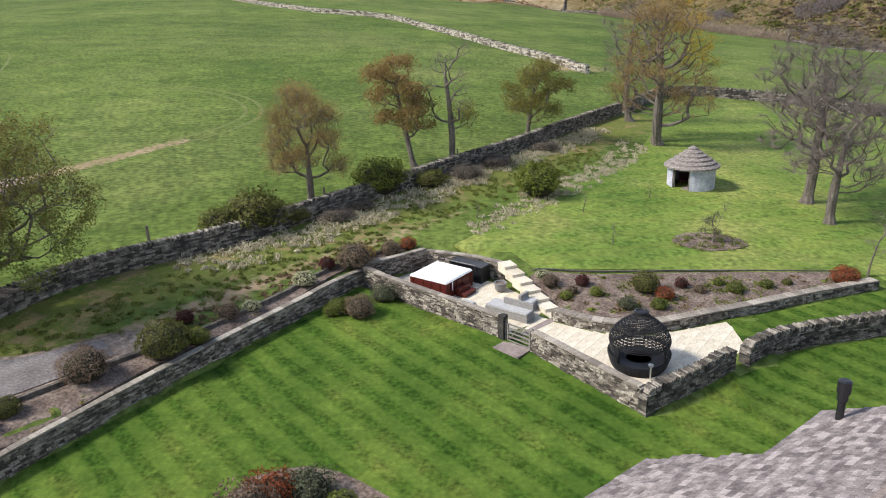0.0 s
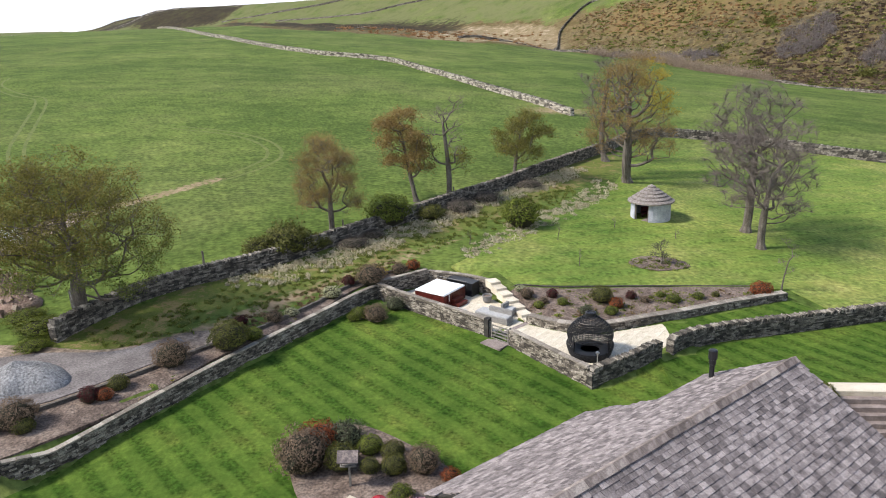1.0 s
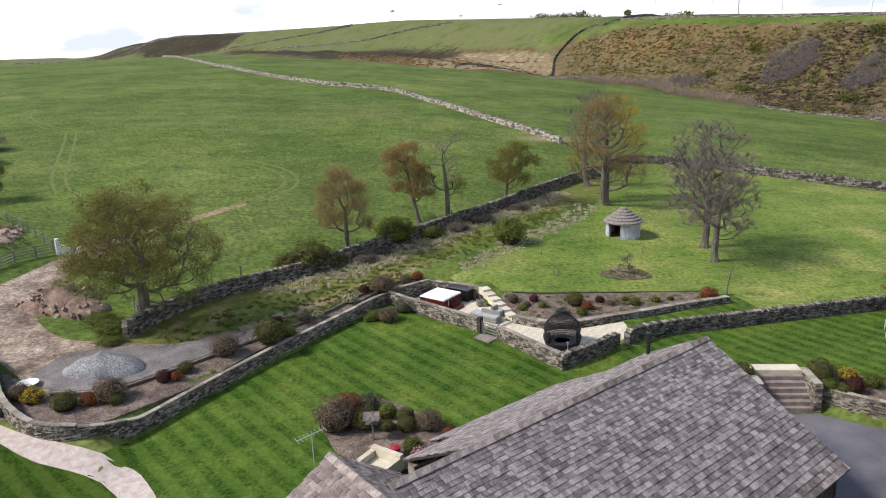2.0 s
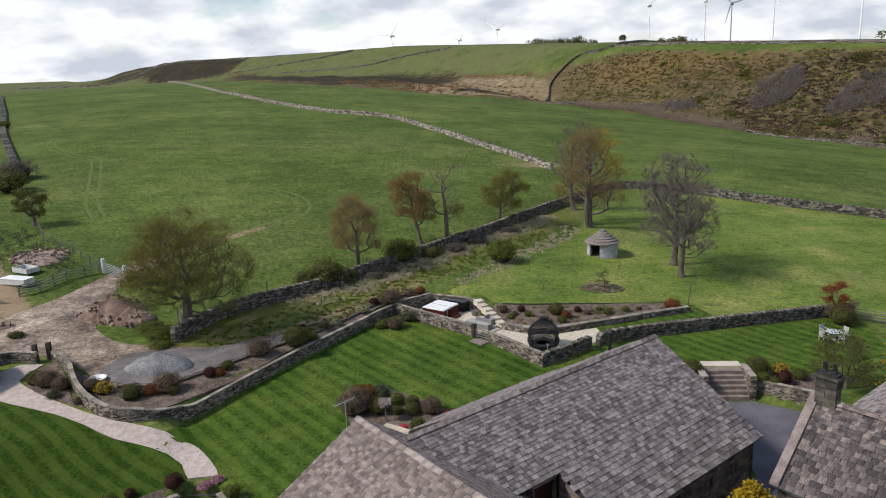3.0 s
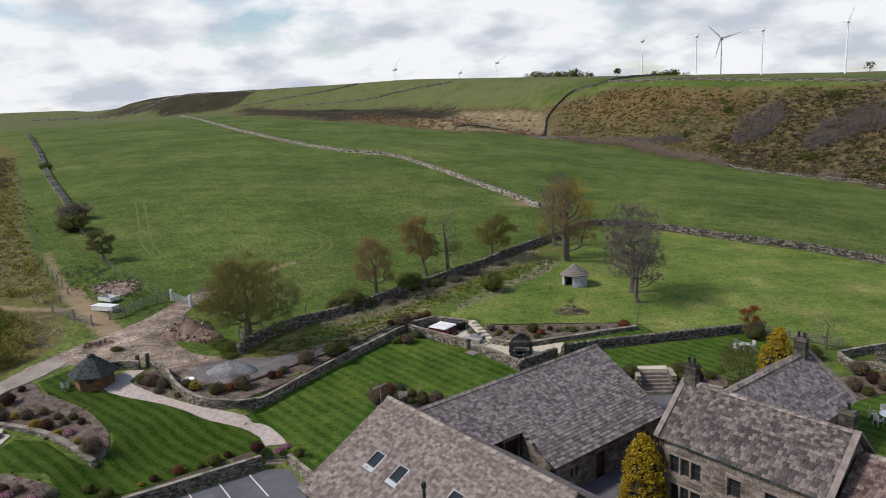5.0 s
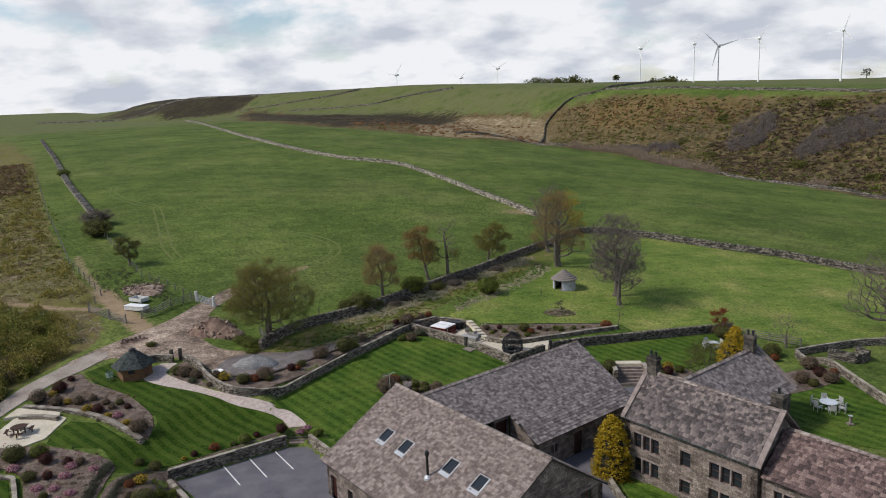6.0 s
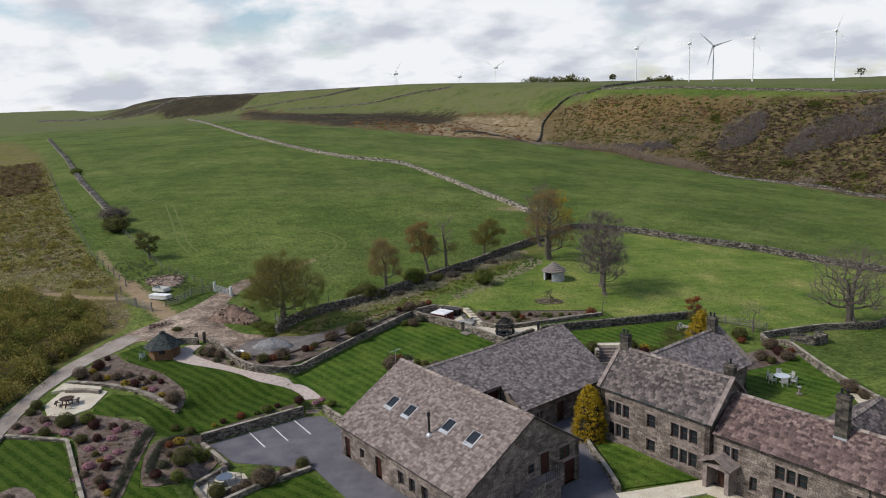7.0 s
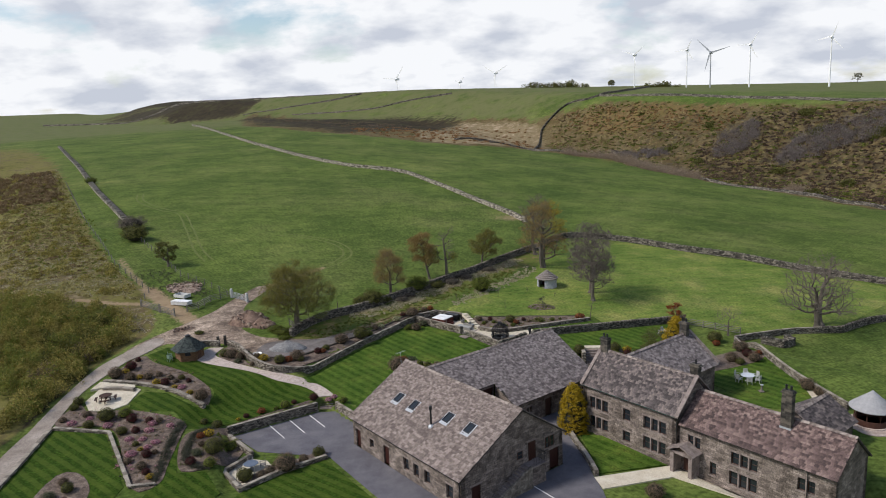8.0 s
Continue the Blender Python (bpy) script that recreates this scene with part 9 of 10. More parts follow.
for i in range(6):
    p, q = hexa(1.85, 0)[i], hexa(1.85, 0)[(i + 1) % 6]
    if i == 5:
        mid = (p + q) / 2
        d = (q - p).normalized()
        part("door", Shape().add([mid + d * u + Vector((0, 0, z)) + mid.normalized() * o for o in (0, 0.06) for u, z in ((-0.4, 0.05), (0.4, 0.05), (0.4, 1.6), (-0.4, 1.6))], [(0, 1, 2, 3), (7, 6, 5, 4), (0, 4, 5, 1), (1, 5, 6, 2), (2, 6, 7, 3), (3, 7, 4, 0)]).pair(), DARK_WOOD, hut)
    for k in range(12):
        part("log", Shape().tube(p + Vector((0, 0, 0.07 + k * 0.14)) - (q - p) * 0.03, q + Vector((0, 0, 0.07 + k * 0.14)) + (q - p) * 0.03, 0.075, 0.075, 6).pair(), LOG_M, hut)
    if i in (0, 2, 4):
        mid, d, o = (p + q) / 2, (q - p).normalized(), ((p + q) / 2).normalized() * 0.09
        part("window", Shape().add([mid + d * u + Vector((0, 0, z)) + o * k for k in (0, 1) for u, z in ((-0.35, 0.85), (0.35, 0.85), (0.35, 1.4), (-0.35, 1.4))], [(0, 1, 2, 3), (7, 6, 5, 4), (0, 4, 5, 1), (1, 5, 6, 2), (2, 6, 7, 3), (3, 7, 4, 0)]).pair(), PANE_M, hut)
rp = [(2.45, 1.50), (1.75, 2.05), (1.05, 2.62), (0.35, 3.05)]
roof = Shape()
for (ra, za), (rb, zb) in zip(rp[:-1], rp[1:]):
    A6, B6 = hexa(ra, za), hexa(rb, zb)
    roof.add(A6 + B6, [(i, (i + 1) % 6, 6 + (i + 1) % 6, 6 + i) for i in range(6)])
roof.add(hexa(2.45, 1.50) + hexa(1.8, 1.62), [((i + 1) % 6, i, 6 + i, 6 + (i + 1) % 6) for i in range(6)])
part("roof", roof.pair(), ROOF_DECK, hut)
rng_h = random.Random(91)
tiles = Shape()
for row in range(17):
    k = row / 16.5
    ra, za = float(np.interp(k, (0, 0.36, 0.7, 1), [p[0] for p in rp])), float(np.interp(k, (0, 0.36, 0.7, 1), [p[1] for p in rp]))
    for i in range(6):
        p, q = hexa(ra + 0.03, za + 0.03)[i], hexa(ra + 0.03, za + 0.03)[(i + 1) % 6]
        n = max(1, int((q - p).length / 0.2))
        o = ((p + q) / 2)
        o.z = 0
        o = o.normalized()
        up = (Vector((0, 0, 0.62)) - o * 0.72).normalized()
        for j in range(n):
            a, b = p.lerp(q, (j + 0.03) / n), p.lerp(q, (j + 0.97) / n)
            lift_z = Vector((0, 0, rng_h.uniform(0.0, 0.015)))
            tiles.add([a - up * 0.08 + lift_z, b - up * 0.08 + lift_z, b + up * 0.1, a + up * 0.1, a - up * 0.08 + lift_z - Vector((0, 0, 0.02)), b - up * 0.08 + lift_z - Vector((0, 0, 0.02))], [(0, 1, 2, 3), (4, 5, 1, 0)])
tagged(part("shingles", tiles.pair(), SHINGLE_M, hut, "rows of dark green-black shingles"), kind="stuff")
part("chimney_hood", Shape().lathe([(0.34, 3.0), (0.34, 3.18), (0.42, 3.2), (0.42, 3.26), (0.12, 3.42)], 12).pair(), BLACK_M, hut)


def slat_chair(name, label, x, y, turn, material, group="", z=None, scale=1.0):
    ob = thing(name, label, "chair", group, at=Matrix.Translation((x, y, (gz(x, y) + 0.05) if z is None else z)) @ Matrix.Rotation(turn, 4, "Z") @ Matrix.Diagonal((scale, scale, scale, 1)))
    for i in range(4):
        part("seat_slat", Shape().box((-0.27, -0.27 + i * 0.135, 0.40), (0.27, -0.27 + i * 0.135 + 0.115, 0.43)).pair(), material, ob)
    for i in range(5):
        part("back_slat", Shape().box((-0.26 + i * 0.107, 0.26, 0.44), (-0.26 + i * 0.107 + 0.09, 0.29, 0.98)).pair(), material, ob)
    for sx in (-0.27, 0.23):
        for sy in (-0.27, 0.25):
            part("leg", Shape().box((sx, sy, 0), (sx + 0.045, sy + 0.045, 0.62 if sy < 0 else 0.45)).pair(), material, ob)
        part("armrest", Shape().box((sx - 0.02, -0.3, 0.62), (sx + 0.065, 0.3, 0.65)).pair(), material, ob)
    return ob


GREEN_PAINT = flat("sage_green_paint", (0.16, 0.23, 0.19), rough=0.6)
slat_chair("garden_chair", "sage green slatted chair beside the log hut", -38.6, 22.2, 1.9, GREEN_PAINT)
slat_chair("garden_chair", "sage green slatted chair beside the log hut", -38.3, 21.3, 2.6, GREEN_PAINT)

# ---- round stone hut on the meadow ----
LIME_M = surface("pale_limewash", [(0.24, 0.25, 0.29), (0.36, 0.37, 0.42), (0.47, 0.48, 0.53)], scale=1.6, fine=20, bump=0.5, depth=0.02)
THATCH_M = surface("grey_shingle_roof", [(0.10, 0.085, 0.075), (0.19, 0.165, 0.15), (0.30, 0.27, 0.25)], scale=5, fine=22, bump=0.8, depth=0.03, fine_amount=0.5)
rhut = thing("round_hut", "round limewashed hut with tiered shingle roof", "garden hut", at=Matrix.Translation((18.95, 54.8, gz(18.95, 54.8) + 0.02)))
ring = Shape()
arc = [-1.95 + 5.48 * i / 26 for i in range(27)]
ring.add([Vector((r * math.cos(t), r * math.sin(t), h)) for t in arc for r, h in ((1.78, -0.2), (1.78, 1.75), (1.50, 1.75), (1.50, -0.2))], [(4 * i + a, 4 * i + 4 + a, 4 * i + 4 + (a + 1) % 4, 4 * i + (a + 1) % 4) for i in range(26) for a in range(4)] + [(0, 1, 2, 3), (107, 106, 105, 104)])
part("wall", ring.pair(), LIME_M, rhut)
part("floor", Shape().lathe([(1.6, -0.1), (1.6, 0.04)], 20).pair(), DRESSED_M, rhut)
for k in range(6):
    r = 2.08 - k * 0.34
    part("roof_tier", Shape().lathe([(max(r - 0.3, 0.03), 1.60 + k * 0.25), (r, 1.58 + k * 0.25), (r, 1.69 + k * 0.25), (max(r - 0.44, 0.02), 1.88 + k * 0.25)], 26).pair(), THATCH_M, rhut)
for a in (-2.75, -1.95):
    part("door_post", Shape().tube((1.65 * math.cos(a), 1.65 * math.sin(a), 0), (1.65 * math.cos(a), 1.65 * math.sin(a), 1.75), 0.09, 0.09, 7).pair(), BARK_M, rhut)
seat_r = thing("hut_bench", "red cushioned bench inside the round hut", "bench", at=Matrix.Translation((18.75, 54.9, gz(18.95, 54.8) + 0.07)))
part("seat", Shape().box((-0.6, -0.2, 0.3), (0.6, 0.25, 0.45)).pair(), LEAF_WINE, seat_r)
part("leg", Shape().box((-0.55, -0.15, 0), (-0.45, 0.2, 0.3)).pair(), DARK_WOOD, seat_r)
part("leg", Shape().box((0.45, -0.15, 0), (0.55, 0.2, 0.3)).pair(), DARK_WOOD, seat_r)
part("backrest", Shape().box((-0.6, 0.25, 0.3), (0.6, 0.32, 0.9)).pair(), LEAF_WINE, seat_r)

# ---- fences, gates, troughs and heaps ----
GALV = flat("galvanised_steel", (0.42, 0.44, 0.46), rough=0.45, metal=0.6)
WHITE_POST = surface("white_gatepost", [(0.45, 0.45, 0.44), (0.62, 0.62, 0.60)], scale=3, fine=20, bump=0.3, depth=0.01)
field_gate("field_gate", "pale galvanised gate at the pasture's entrance", (-36.9, 48.2), (-34.0, 46.0), 1.15, GALV, bars=6, post=0.1)
for x, y in ((-37.15, 48.4), (-33.8, 45.85)):
    gp = thing("gatepost", "thick whitewashed gatepost at the pasture's entrance", "gatepost", "pasture gateposts", at=Matrix.Translation((x, y, gz(x, y))))
    part("stone", Shape().lathe([(0.24, -0.3), (0.23, 1.5), (0.17, 1.62)], 10).pair(), WHITE_POST, gp)
rail_fence("grey timber rail fence beside the farm track", [(-37.4, 48.6), (-40.2, 46.2), (-41.2, 42.8), (-42.6, 41.4)], 1.15, GREY_TIMBER, gap=1.9)
field_gate("field_gate", "weathered timber gate beside the bank path", (-51.2, 44.2), (-47.2, 41.4), 1.15, GREY_TIMBER, post=0.14)
field_gate("field_gate", "weathered timber gate beside the bank path", (-47.0, 41.3), (-43.9, 39.3), 1.15, GREY_TIMBER, post=0.14)
rail_fence("post and wire fence along the western bank", [(-51.4, 44.4), (-52.8, 51.5), (-59.6, 60.6), (-66.8, 70.1), (-80, 92), (-93.6, 114.1), (-128, 174)], 1.1, GREY_TIMBER, rails=3, gap=4.0, wire=True)
rail_fence("post and wire fence at the pasture's edge", [(-38.2, 49.4), (-44.2, 56.0), (-50.5, 61.5), (-60, 76), (-70.5, 91.5)], 1.1, GREY_TIMBER, rails=3, gap=3.2, wire=True)
rail_fence("old posts along the dry stone wall", [(-17.6, 40.6), (-12.4, 43.8), (-8.4, 48.4), (-3.4, 53.6), (1.0, 58.6)], 1.5, BARK_M, rails=1, gap=4.6, wire=True)
rail_fence("timber rails closing the gap beside the oak", [(-22.6, 31.6), (-24.4, 34.6)], 1.1, GREY_TIMBER, rails=4, gap=1.7)
rail_fence("grey timber fence between garden and meadow", [(37.6, 34.6), (40.0, 33.4), (44.6, 30.4)], 1.1, GREY_TIMBER, rails=4, gap=1.8)
for x, y in ((37.2, 34.8),):
    gp = thing("gatepost", "square stone pier at the end of the field wall", "gatepost", at=Matrix.Translation((x, y, gz(x, y))))
    part("pier", Shape().box((-0.32, -0.32, -0.3), (0.32, 0.32, 1.25), None, 0.02, random.Random(6)).pair(), BUILD_M, gp)
    part("cap", Shape().box((-0.4, -0.4, 1.25), (0.4, 0.4, 1.38)).pair(), DRESSED_M, gp)
for x, y in ((-32.2, 26.9), (-33.1, 26.5)):
    gp = thing("gatepost", "tall dark stone gatepost beside the hut path", "gatepost", "hut gateposts", at=Matrix.Translation((x, y, gz(x, y))))
    part("stone", Shape().box((-0.17, -0.15, -0.3), (0.17, 0.15, 1.45), None, 0.02, random.Random(7)).pair(), STACK_M, gp)


def trough(x, y, turn, l, w, h, label):
    ob = thing("feed_trough", label, "trough", "feed troughs", at=Matrix.Translation((x, y, gz(x, y) - 0.02)) @ Matrix.Rotation(turn, 4, "Z"))
    part("side", Shape().box((-l / 2, -w / 2, 0.16), (l / 2, -w / 2 + 0.05, h)).pair(), WHITE_POST, ob)
    part("side", Shape().box((-l / 2, w / 2 - 0.05, 0.16), (l / 2, w / 2, h)).pair(), WHITE_POST, ob)
    for s in (-1, 1):
        part("end", Shape().box((s * l / 2 - 0.03, -w / 2 + 0.052, 0.16), (s * l / 2 + 0.03, w / 2 - 0.052, h)).pair(), WHITE_POST, ob)
        for t in (-1, 1):
            part("leg", Shape().box((s * l * 0.4 - 0.05, t * w * 0.4 - 0.05, 0), (s * l * 0.4 + 0.05, t * w * 0.4 + 0.05, 0.16)).pair(), GALV, ob)
    part("bottom", Shape().box((-l / 2 + 0.032, -w / 2 + 0.052, 0.16), (l / 2 - 0.032, w / 2 - 0.052, 0.22)).pair(), GALV, ob)
    return ob


long_t = trough(-44.7, 44.9, -0.35, 3.4, 1.3, 0.75, "long pale feed trough with lid by the track")
part("lid", Shape().box((-1.75, -0.7, 0.752), (1.75, 0.7, 0.80)).pair(), SHELL_W, long_t)
trough(-45.9, 48.8, -0.5, 2.6, 1.5, 0.7, "open pale feed trough by the track")


def heap(name, label, x, y, rx, ry, h, material, seed, rocks=0, turn=0.0):
    """A heap: an uneven mound with loose lumps on it."""
    rng = random.Random(seed)
    ob = thing(name, label, "heap", at=Matrix.Translation((x, y, gz(x, y) - 0.05)) @ Matrix.Rotation(turn, 4, "Z"))
    v, f, n, k = [], [], 28, 9
    for j in range(k + 1):
        r = 1 - j / k
        for i in range(n):
            a = 2 * math.pi * i / n
            q = 1 + 0.22 * noise.noise(Vector((math.cos(a) * 1.5, math.sin(a) * 1.5, seed + j * 0.25)))
            px, py = rx * r * q * math.cos(a), ry * r * q * math.sin(a)
            hh = h * (1 - r ** 1.5) * (1 + 0.35 * noise.noise(Vector((px * 0.9, py * 0.9, seed))))
            v.append((px, py, hh - (0.25 if j == 0 else 0)))
    for j in range(k):
        for i in range(n):
            f.append((j * n + i, j * n + (i + 1) % n, (j + 1) * n + (i + 1) % n, (j + 1) * n + i))
    part("mound", mesh_of("mound", v, f, material, True), material, ob)
    lumps = Shape()
    for _ in range(rocks):
        a, r = rng.uniform(0, 6.283), math.sqrt(rng.random()) * 0.95
        s = rng.uniform(0.07, 0.24)
        c = Matrix.Translation((rx * r * math.cos(a), ry * r * math.sin(a), h * (1 - r ** 1.5) + s * 0.1)) @ Euler((rng.uniform(0, 3), rng.uniform(0, 3), rng.uniform(0, 3))).to_matrix().to_4x4()
        lumps.box((-s, -s * 0.7, -s * 0.5), (s, s * 0.7, s * 0.5), c, s * 0.25, rng)
    if rocks:
        tagged(part("loose_earth", lumps.pair(), RUBBLE_M, ob, "loose clods and stones"), kind="stuff")
    return ob


EARTH_M = surface("dug_earth", [(0.085, 0.053, 0.040), (0.185, 0.122, 0.092), (0.30, 0.215, 0.165)], scale=0.9, fine=8, bump=1.0, depth=0.12)
RUBBLE_M = surface("clods", [(0.10, 0.065, 0.05), (0.20, 0.14, 0.11), (0.34, 0.27, 0.21)], scale=1.2, fine=10, bump=0.6, depth=0.05, island=0.4)
CHIPS_M = surface("grey_chippings", [(0.140, 0.138, 0.138), (0.205, 0.203, 0.204), (0.28, 0.277, 0.275)], scale=1.1, fine=9, rough=0.95, bump=0.9, depth=0.06, gloss=0.1, fine_amount=0.5)
heap("earth_heap", "heap of dug brown earth and stones", -31.2, 36.6, 3.4, 3.0, 1.7, EARTH_M, 101, 60)
heap("earth_heap", "smaller heap of dug brown earth", -28.6, 34.8, 2.2, 1.8, 1.1, EARTH_M, 102, 24)
heap("gravel_heap", "smooth heap of grey chippings on the drive", -22.9, 25.2, 2.7, 1.9, 1.25, CHIPS_M, 103)
heap("muck_heap", "low dark heap beside the track", -40.6, 33.2, 1.9, 0.8, 0.4, EARTH_M, 104, 40, 0.5)
heap("rubble_bank", "stony rubble bank below the hawthorn", -48.0, 55.5, 3.4, 5.4, 0.3, RUBBLE_M, 105, 120, 0.6)
basin = thing("white_basin", "discarded white basin on the bed", "basin", at=Matrix.Translation((-26.6, 22.9, gz(-26.6, 22.9) + 0.02)))
part("bowl", Shape().lathe([(0.35, 0), (0.62, 0.22), (0.66, 0.30), (0.58, 0.30), (0.34, 0.06)], 18).pair(), WHITE_M, basin)

# ---- seats and tables round the garden ----
PIC_M = surface("brown_stained_timber", [(0.035, 0.018, 0.013), (0.065, 0.035, 0.026)], scale=3, fine=30, bump=0.3, depth=0.005)
sheet("round_patio", [(-44.5, 9.4), (-44.2, 13.6), (-40.8, 13.6), (-38.9, 12.6), (-39.0, 8.6), (-40.4, 7.1), (-42.9, 7.0)], FLAG_M, "pale stone patio round the picnic table", "patio", lift=0.10, smooth_line=False)
sheet("upper_patio", [(-45.2, 12.4), (-44.9, 14.6), (-40.0, 13.5), (-39.6, 12.5), (-41.0, 12.9), (-43.8, 12.9)], FLAG_M, "pale flags of the upper step of the small patio", "patio", lift=0.3, smooth_line=False, skirt=0.4)
stone_wall("seat_wall", "low pale stone seat wall of the small patio", [(-43.6, 12.7), (-41.0, 12.6), (-39.6, 12.2)], 0.4, seed=83, thick=0.5, material=COPING_M)
pic = thing("picnic_table", "round brown timber picnic table with attached benches", "picnic table", at=Matrix.Translation((-42.0, 9.6, gz(-42, 9.6) + 0.1)))
part("tabletop", Shape().lathe([(0.75, 0.70), (0.75, 0.75)], 20).pair(), PIC_M, pic)
for i in range(4):
    m = Matrix.Rotation(i * math.pi / 2 + 0.3, 4, "Z")
    part("bench", Shape().box((-0.55, 0.95, 0.40), (0.55, 1.25, 0.45), m).pair(), PIC_M, pic)
    part("strut", Shape().box((-0.05, 0.1, 0.36), (0.05, 1.2, 0.395), m).pair(), PIC_M, pic)
    part("leg", Shape().box((-0.05, 0.45, 0), (0.05, 0.53, 0.70), m).pair(), PIC_M, pic)
    part("leg", Shape().box((-0.05, 1.05, 0), (0.05, 1.13, 0.40), m).pair(), PIC_M, pic)


def table_set(x, y, z, chairs, label, chair_label, top_m, chair_m, r=0.8, group="table set"):
    t = thing("garden_table", label, "table", at=Matrix.Translation((x, y, z)))
    part("tabletop", Shape().lathe([(r, 0.70), (r, 0.74)], 24).pair(), top_m, t)
    part("pedestal", Shape().lathe([(0.3, 0), (0.12, 0.08), (0.07, 0.7)], 12).pair(), chair_m, t)
    first = None
    for i in range(chairs):
        a = 2 * math.pi * i / chairs + 0.3
        m = Matrix.Translation((x + (r + 0.45) * math.cos(a), y + (r + 0.45) * math.sin(a), z)) @ Matrix.Rotation(a - math.pi / 2, 4, "Z")
        if first is None:
            first = slat_chair("garden_chair", chair_label, 0, 0, 0, chair_m, group, z=0)
            first.matrix_world = m
        else:
            copy_thing(first, m)


PALE_SEAT = flat("pale_grey_resin", (0.42, 0.42, 0.41), rough=0.5)
GLASS_TOP = flat("frosted_tabletop", (0.55, 0.58, 0.62), rough=0.2)
BLUE_COVER = flat("blue_grey_cover", (0.10, 0.13, 0.18), rough=0.6)
table_set(36.4, 8.6, 1.13, 6, "round glass garden table on the terrace lawn", "pale grey slatted chair on the terrace lawn", GLASS_TOP, PALE_SEAT, group="terrace chairs")
table_set(33.2, 29.8, gz(33.2, 29.8) + 0.05, 4, "round white garden table on the rear lawn", "pale grey slatted chair on the rear lawn", GLASS_TOP, PALE_SEAT, 0.6, "rear lawn chairs")
table_set(-20.9, -4.3, -0.98, 4, "round table with blue-grey cover by the yard", "dark slatted chair by the yard", BLUE_COVER, GREY_PLANTER, 0.75, "yard chairs")
sheet("seat_paving", [(-21.9, -1.9), (-23.2, -4.9), (-20.9, -7.9), (-18.0, -5.2), (-19.6, -2.6)], FLAG_M, "pale flags of the seating corner", "patio", lift=0.08, smooth_line=False)
sund = thing("sundial", "pale stone sundial on the terrace lawn", "sundial", at=Matrix.Translation((36.6, 5.2, 1.1)))
part("plinth", Shape().box((-0.25, -0.25, 0), (0.25, 0.25, 0.12)).pair(), DRESSED_M, sund)
part("column", Shape().lathe([(0.16, 0.12), (0.10, 0.3), (0.10, 0.7), (0.2, 0.82)], 14).pair(), DRESSED_M, sund)
part("dial", Shape().lathe([(0.2, 0.82), (0.2, 0.86)], 16).pair(), LEAD_M, sund)

pav = thing("round_pavilion", "round garden pavilion with grey conical roof", "pavilion", at=Matrix.Translation((44.2, -3.6, gz(44.2, -3.6))))
part("base", Shape().lathe([(1.9, -0.3), (1.9, 0.15)], 20).pair(), PAVER_M, pav)
part("wall", Shape().lathe([(1.65, 0.15), (1.65, 0.75), (1.5, 0.75), (1.5, 0.15)], 20).pair(), DARK_WOOD, pav)
for i in range(8):
    a = i * math.pi / 4
    part("post", Shape().tube((1.58 * math.cos(a), 1.58 * math.sin(a), 0.15), (1.58 * math.cos(a), 1.58 * math.sin(a), 2.0), 0.06, 0.06, 6).pair(), DARK_WOOD, pav)
part("roof", Shape().lathe([(2.15, 1.85), (2.15, 1.93), (1.1, 2.80), (0.05, 3.70)], 24).pair(), flat("grey_felt_roof", (0.30, 0.30, 0.31), rough=0.8), pav)
sheet("pavilion_paving", [(42.6, -6.2), (46.4, -6.0), (46.8, -2.2), (44.0, -1.2), (41.8, -2.6)], PAVER_M, "pink block paving round the pavilion", "patio", lift=0.06)
sheet("terrace_paving", [(41.0, 0.6), (43.2, 2.6), (43.4, 4.6), (41.8, 5.0)], FLAG_M, "square of pale flags in the terrace garden", "patio", lift=0.07, smooth_line=False)

# island bed: bird table, stone bench, red bin
bird = thing("bird_table", "slate-roofed bird table on a post", "bird table", at=Matrix.Translation((-4.45, 17.5, gz(-4.45, 17.5))))
part("post", Shape().box((-0.05, -0.05, 0), (0.05, 0.05, 1.2)).pair(), GREY_TIMBER, bird)
part("tray", Shape().box((-0.35, -0.3, 1.2), (0.35, 0.3, 1.24)).pair(), GREY_TIMBER, bird)
for sx in (-0.3, 0.26):
    for sy in (-0.25, 0.21):
        part("upright", Shape().box((sx, sy, 1.24), (sx + 0.04, sy + 0.04, 1.55)).pair(), GREY_TIMBER, bird)
for s in (-1, 1):
    part("roof_panel", Shape().add([Vector((u, s * d, z)) for u in (-0.45, 0.45) for d, z in ((0, 1.85), (0.42, 1.5), (0.42, 1.46), (0, 1.81))], [(0, 1, 2, 3), (7, 6, 5, 4), (0, 4, 5, 1), (1, 5, 6, 2), (2, 6, 7, 3), (3, 7, 4, 0)]).pair(), SLATE_DARK, bird)
bench = thing("garden_bench", "cream stone seat with curved back behind the barn", "bench", at=Matrix.Translation((-3.9, 14.6, gz(-3.9, 14.6))) @ Matrix.Rotation(-0.6, 4, "Z"))
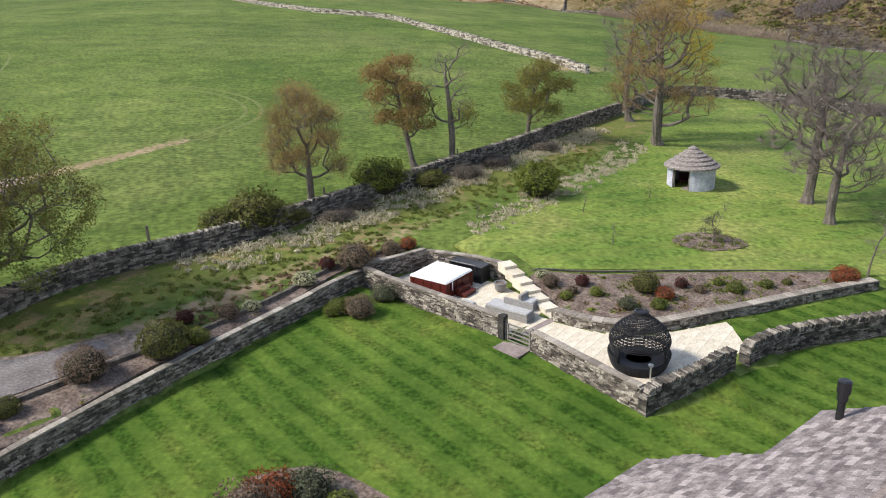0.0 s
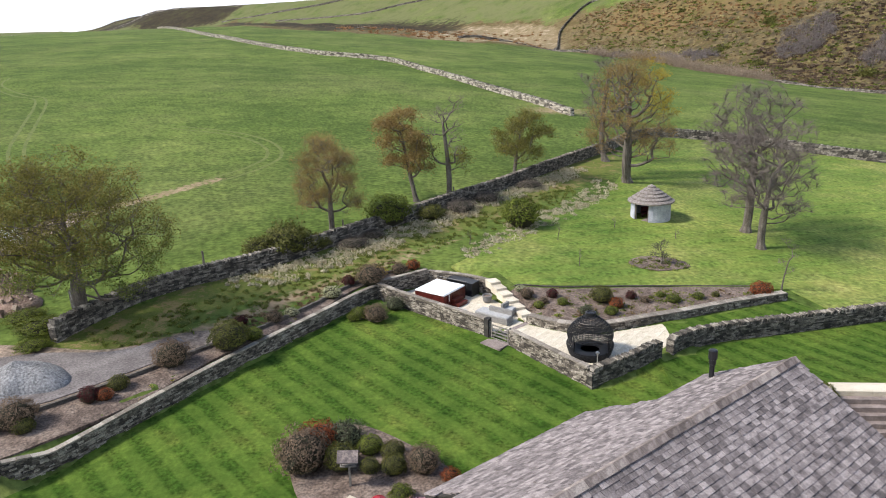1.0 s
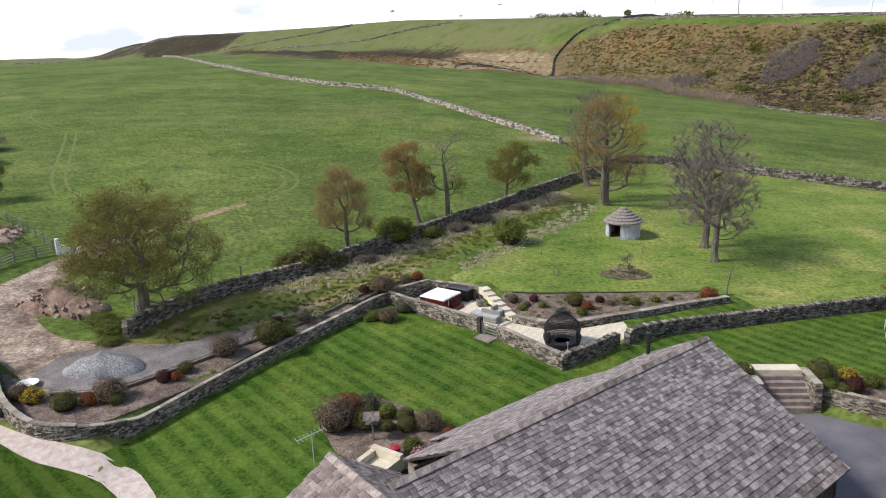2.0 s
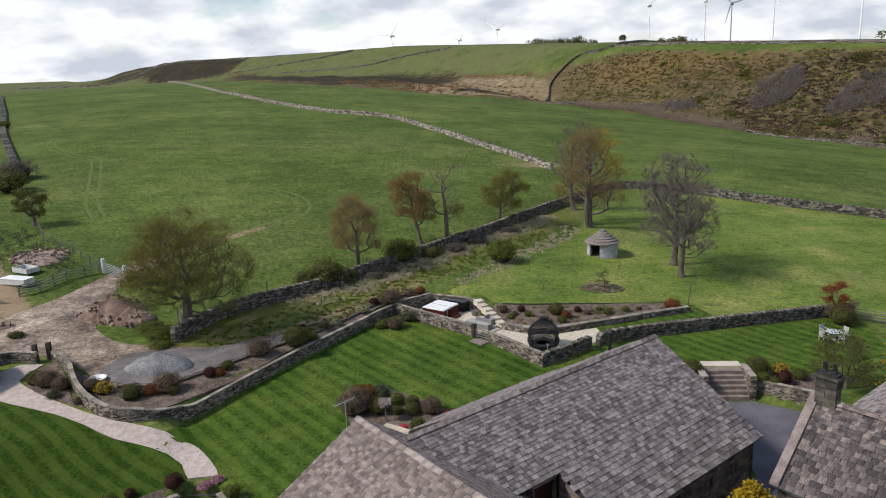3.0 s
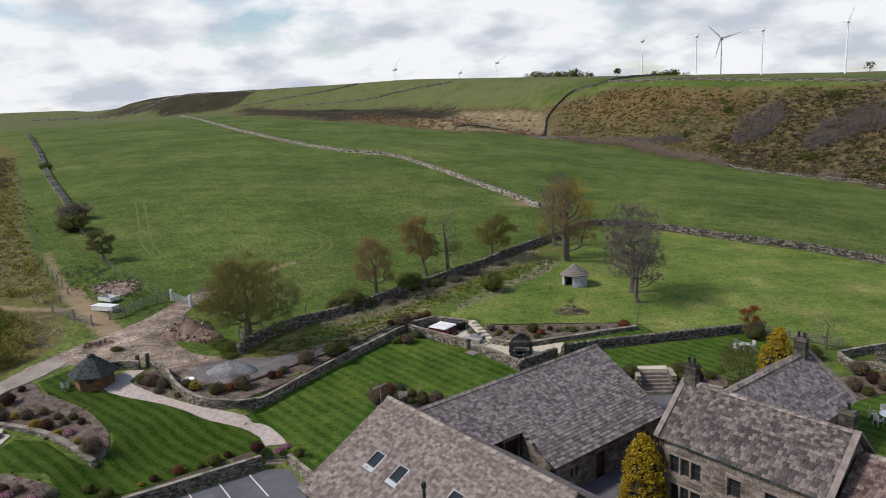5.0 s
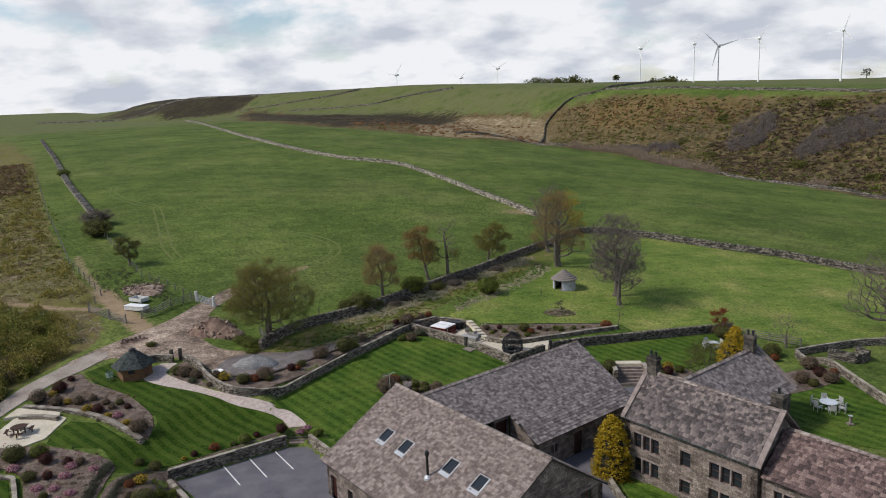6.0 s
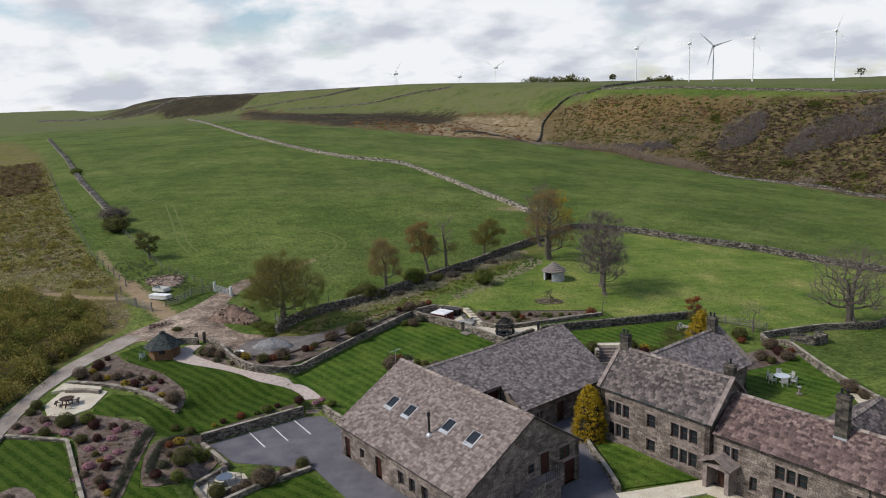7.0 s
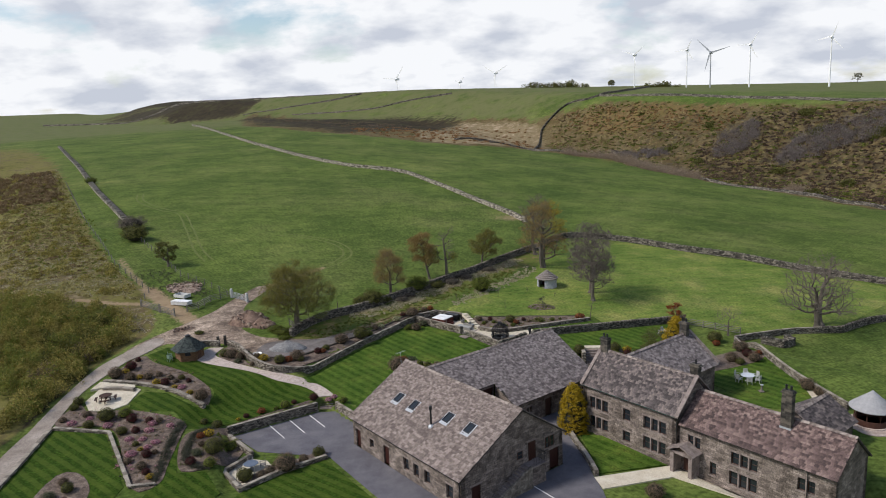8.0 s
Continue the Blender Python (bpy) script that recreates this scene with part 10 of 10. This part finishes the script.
part("back", Shape().box((-1.0, 0.55, 0), (1.0, 0.85, 0.95)).pair(), FLAG_M, bench)
part("side", Shape().box((-1.0, -0.6, 0), (-0.7, 0.548, 0.8)).pair(), FLAG_M, bench)
part("side", Shape().box((0.7, -0.6, 0), (1.0, 0.548, 0.8)).pair(), FLAG_M, bench)
part("seat", Shape().box((-0.698, -0.5, 0), (0.698, 0.548, 0.42)).pair(), FLAG_M, bench)
REDP = flat("red_plastic", (0.30, 0.012, 0.022), rough=0.35)
binr = thing("red_bin", "round red lidded bin among the shrubs", "bin", at=Matrix.Translation((-3.1, 15.9, gz(-3.1, 15.9))))
part("body", Shape().lathe([(0.24, 0), (0.28, 0.55)], 16).pair(), REDP, binr)
part("lid", Shape().lathe([(0.30, 0.55), (0.30, 0.60), (0.08, 0.70)], 16).pair(), REDP, binr)
aer = thing("television_aerial", "metal television aerial on the barn's end gable", "aerial", at=Matrix.Translation(ab3(-0.1, -0.6, 6.3)))
part("mast", Shape().tube((0, 0, 0), (0, 0, 1.5), 0.02, 0.02, 6).pair(), GALV, aer)
part("boom", Shape().tube((-0.5, -0.3, 1.45), (0.45, 0.3, 1.6), 0.015, 0.015, 5).pair(), GALV, aer)
for i in range(8):
    k = i / 7
    c = Vector((-0.5 + 0.95 * k, -0.3 + 0.6 * k, 1.45 + 0.15 * k))
    part("rod", Shape().tube(c - Vector((0.12, -0.19, 0)), c + Vector((0.12, -0.19, 0)), 0.008, 0.008, 4).pair(), GALV, aer)
lampc = thing("wheelie_bin", "dark wheelie bin beside the farmhouse", "bin", at=Matrix.Translation((*AB(43.6, 15.4), YARD_Z)))
part("body", Shape().box((-0.28, -0.34, 0.08), (0.28, 0.34, 0.98)).pair(), GREY_PLANTER, lampc)
part("lid", Shape().box((-0.3, -0.38, 0.98), (0.3, 0.38, 1.05)).pair(), BLACK_M, lampc)
for s in (-0.25, 0.25):
    part("wheel", Shape().tube((s, 0.3, 0.1), (s + 0.04, 0.3, 0.1), 0.1, 0.1, 10).pair(), BLACK_M, lampc)
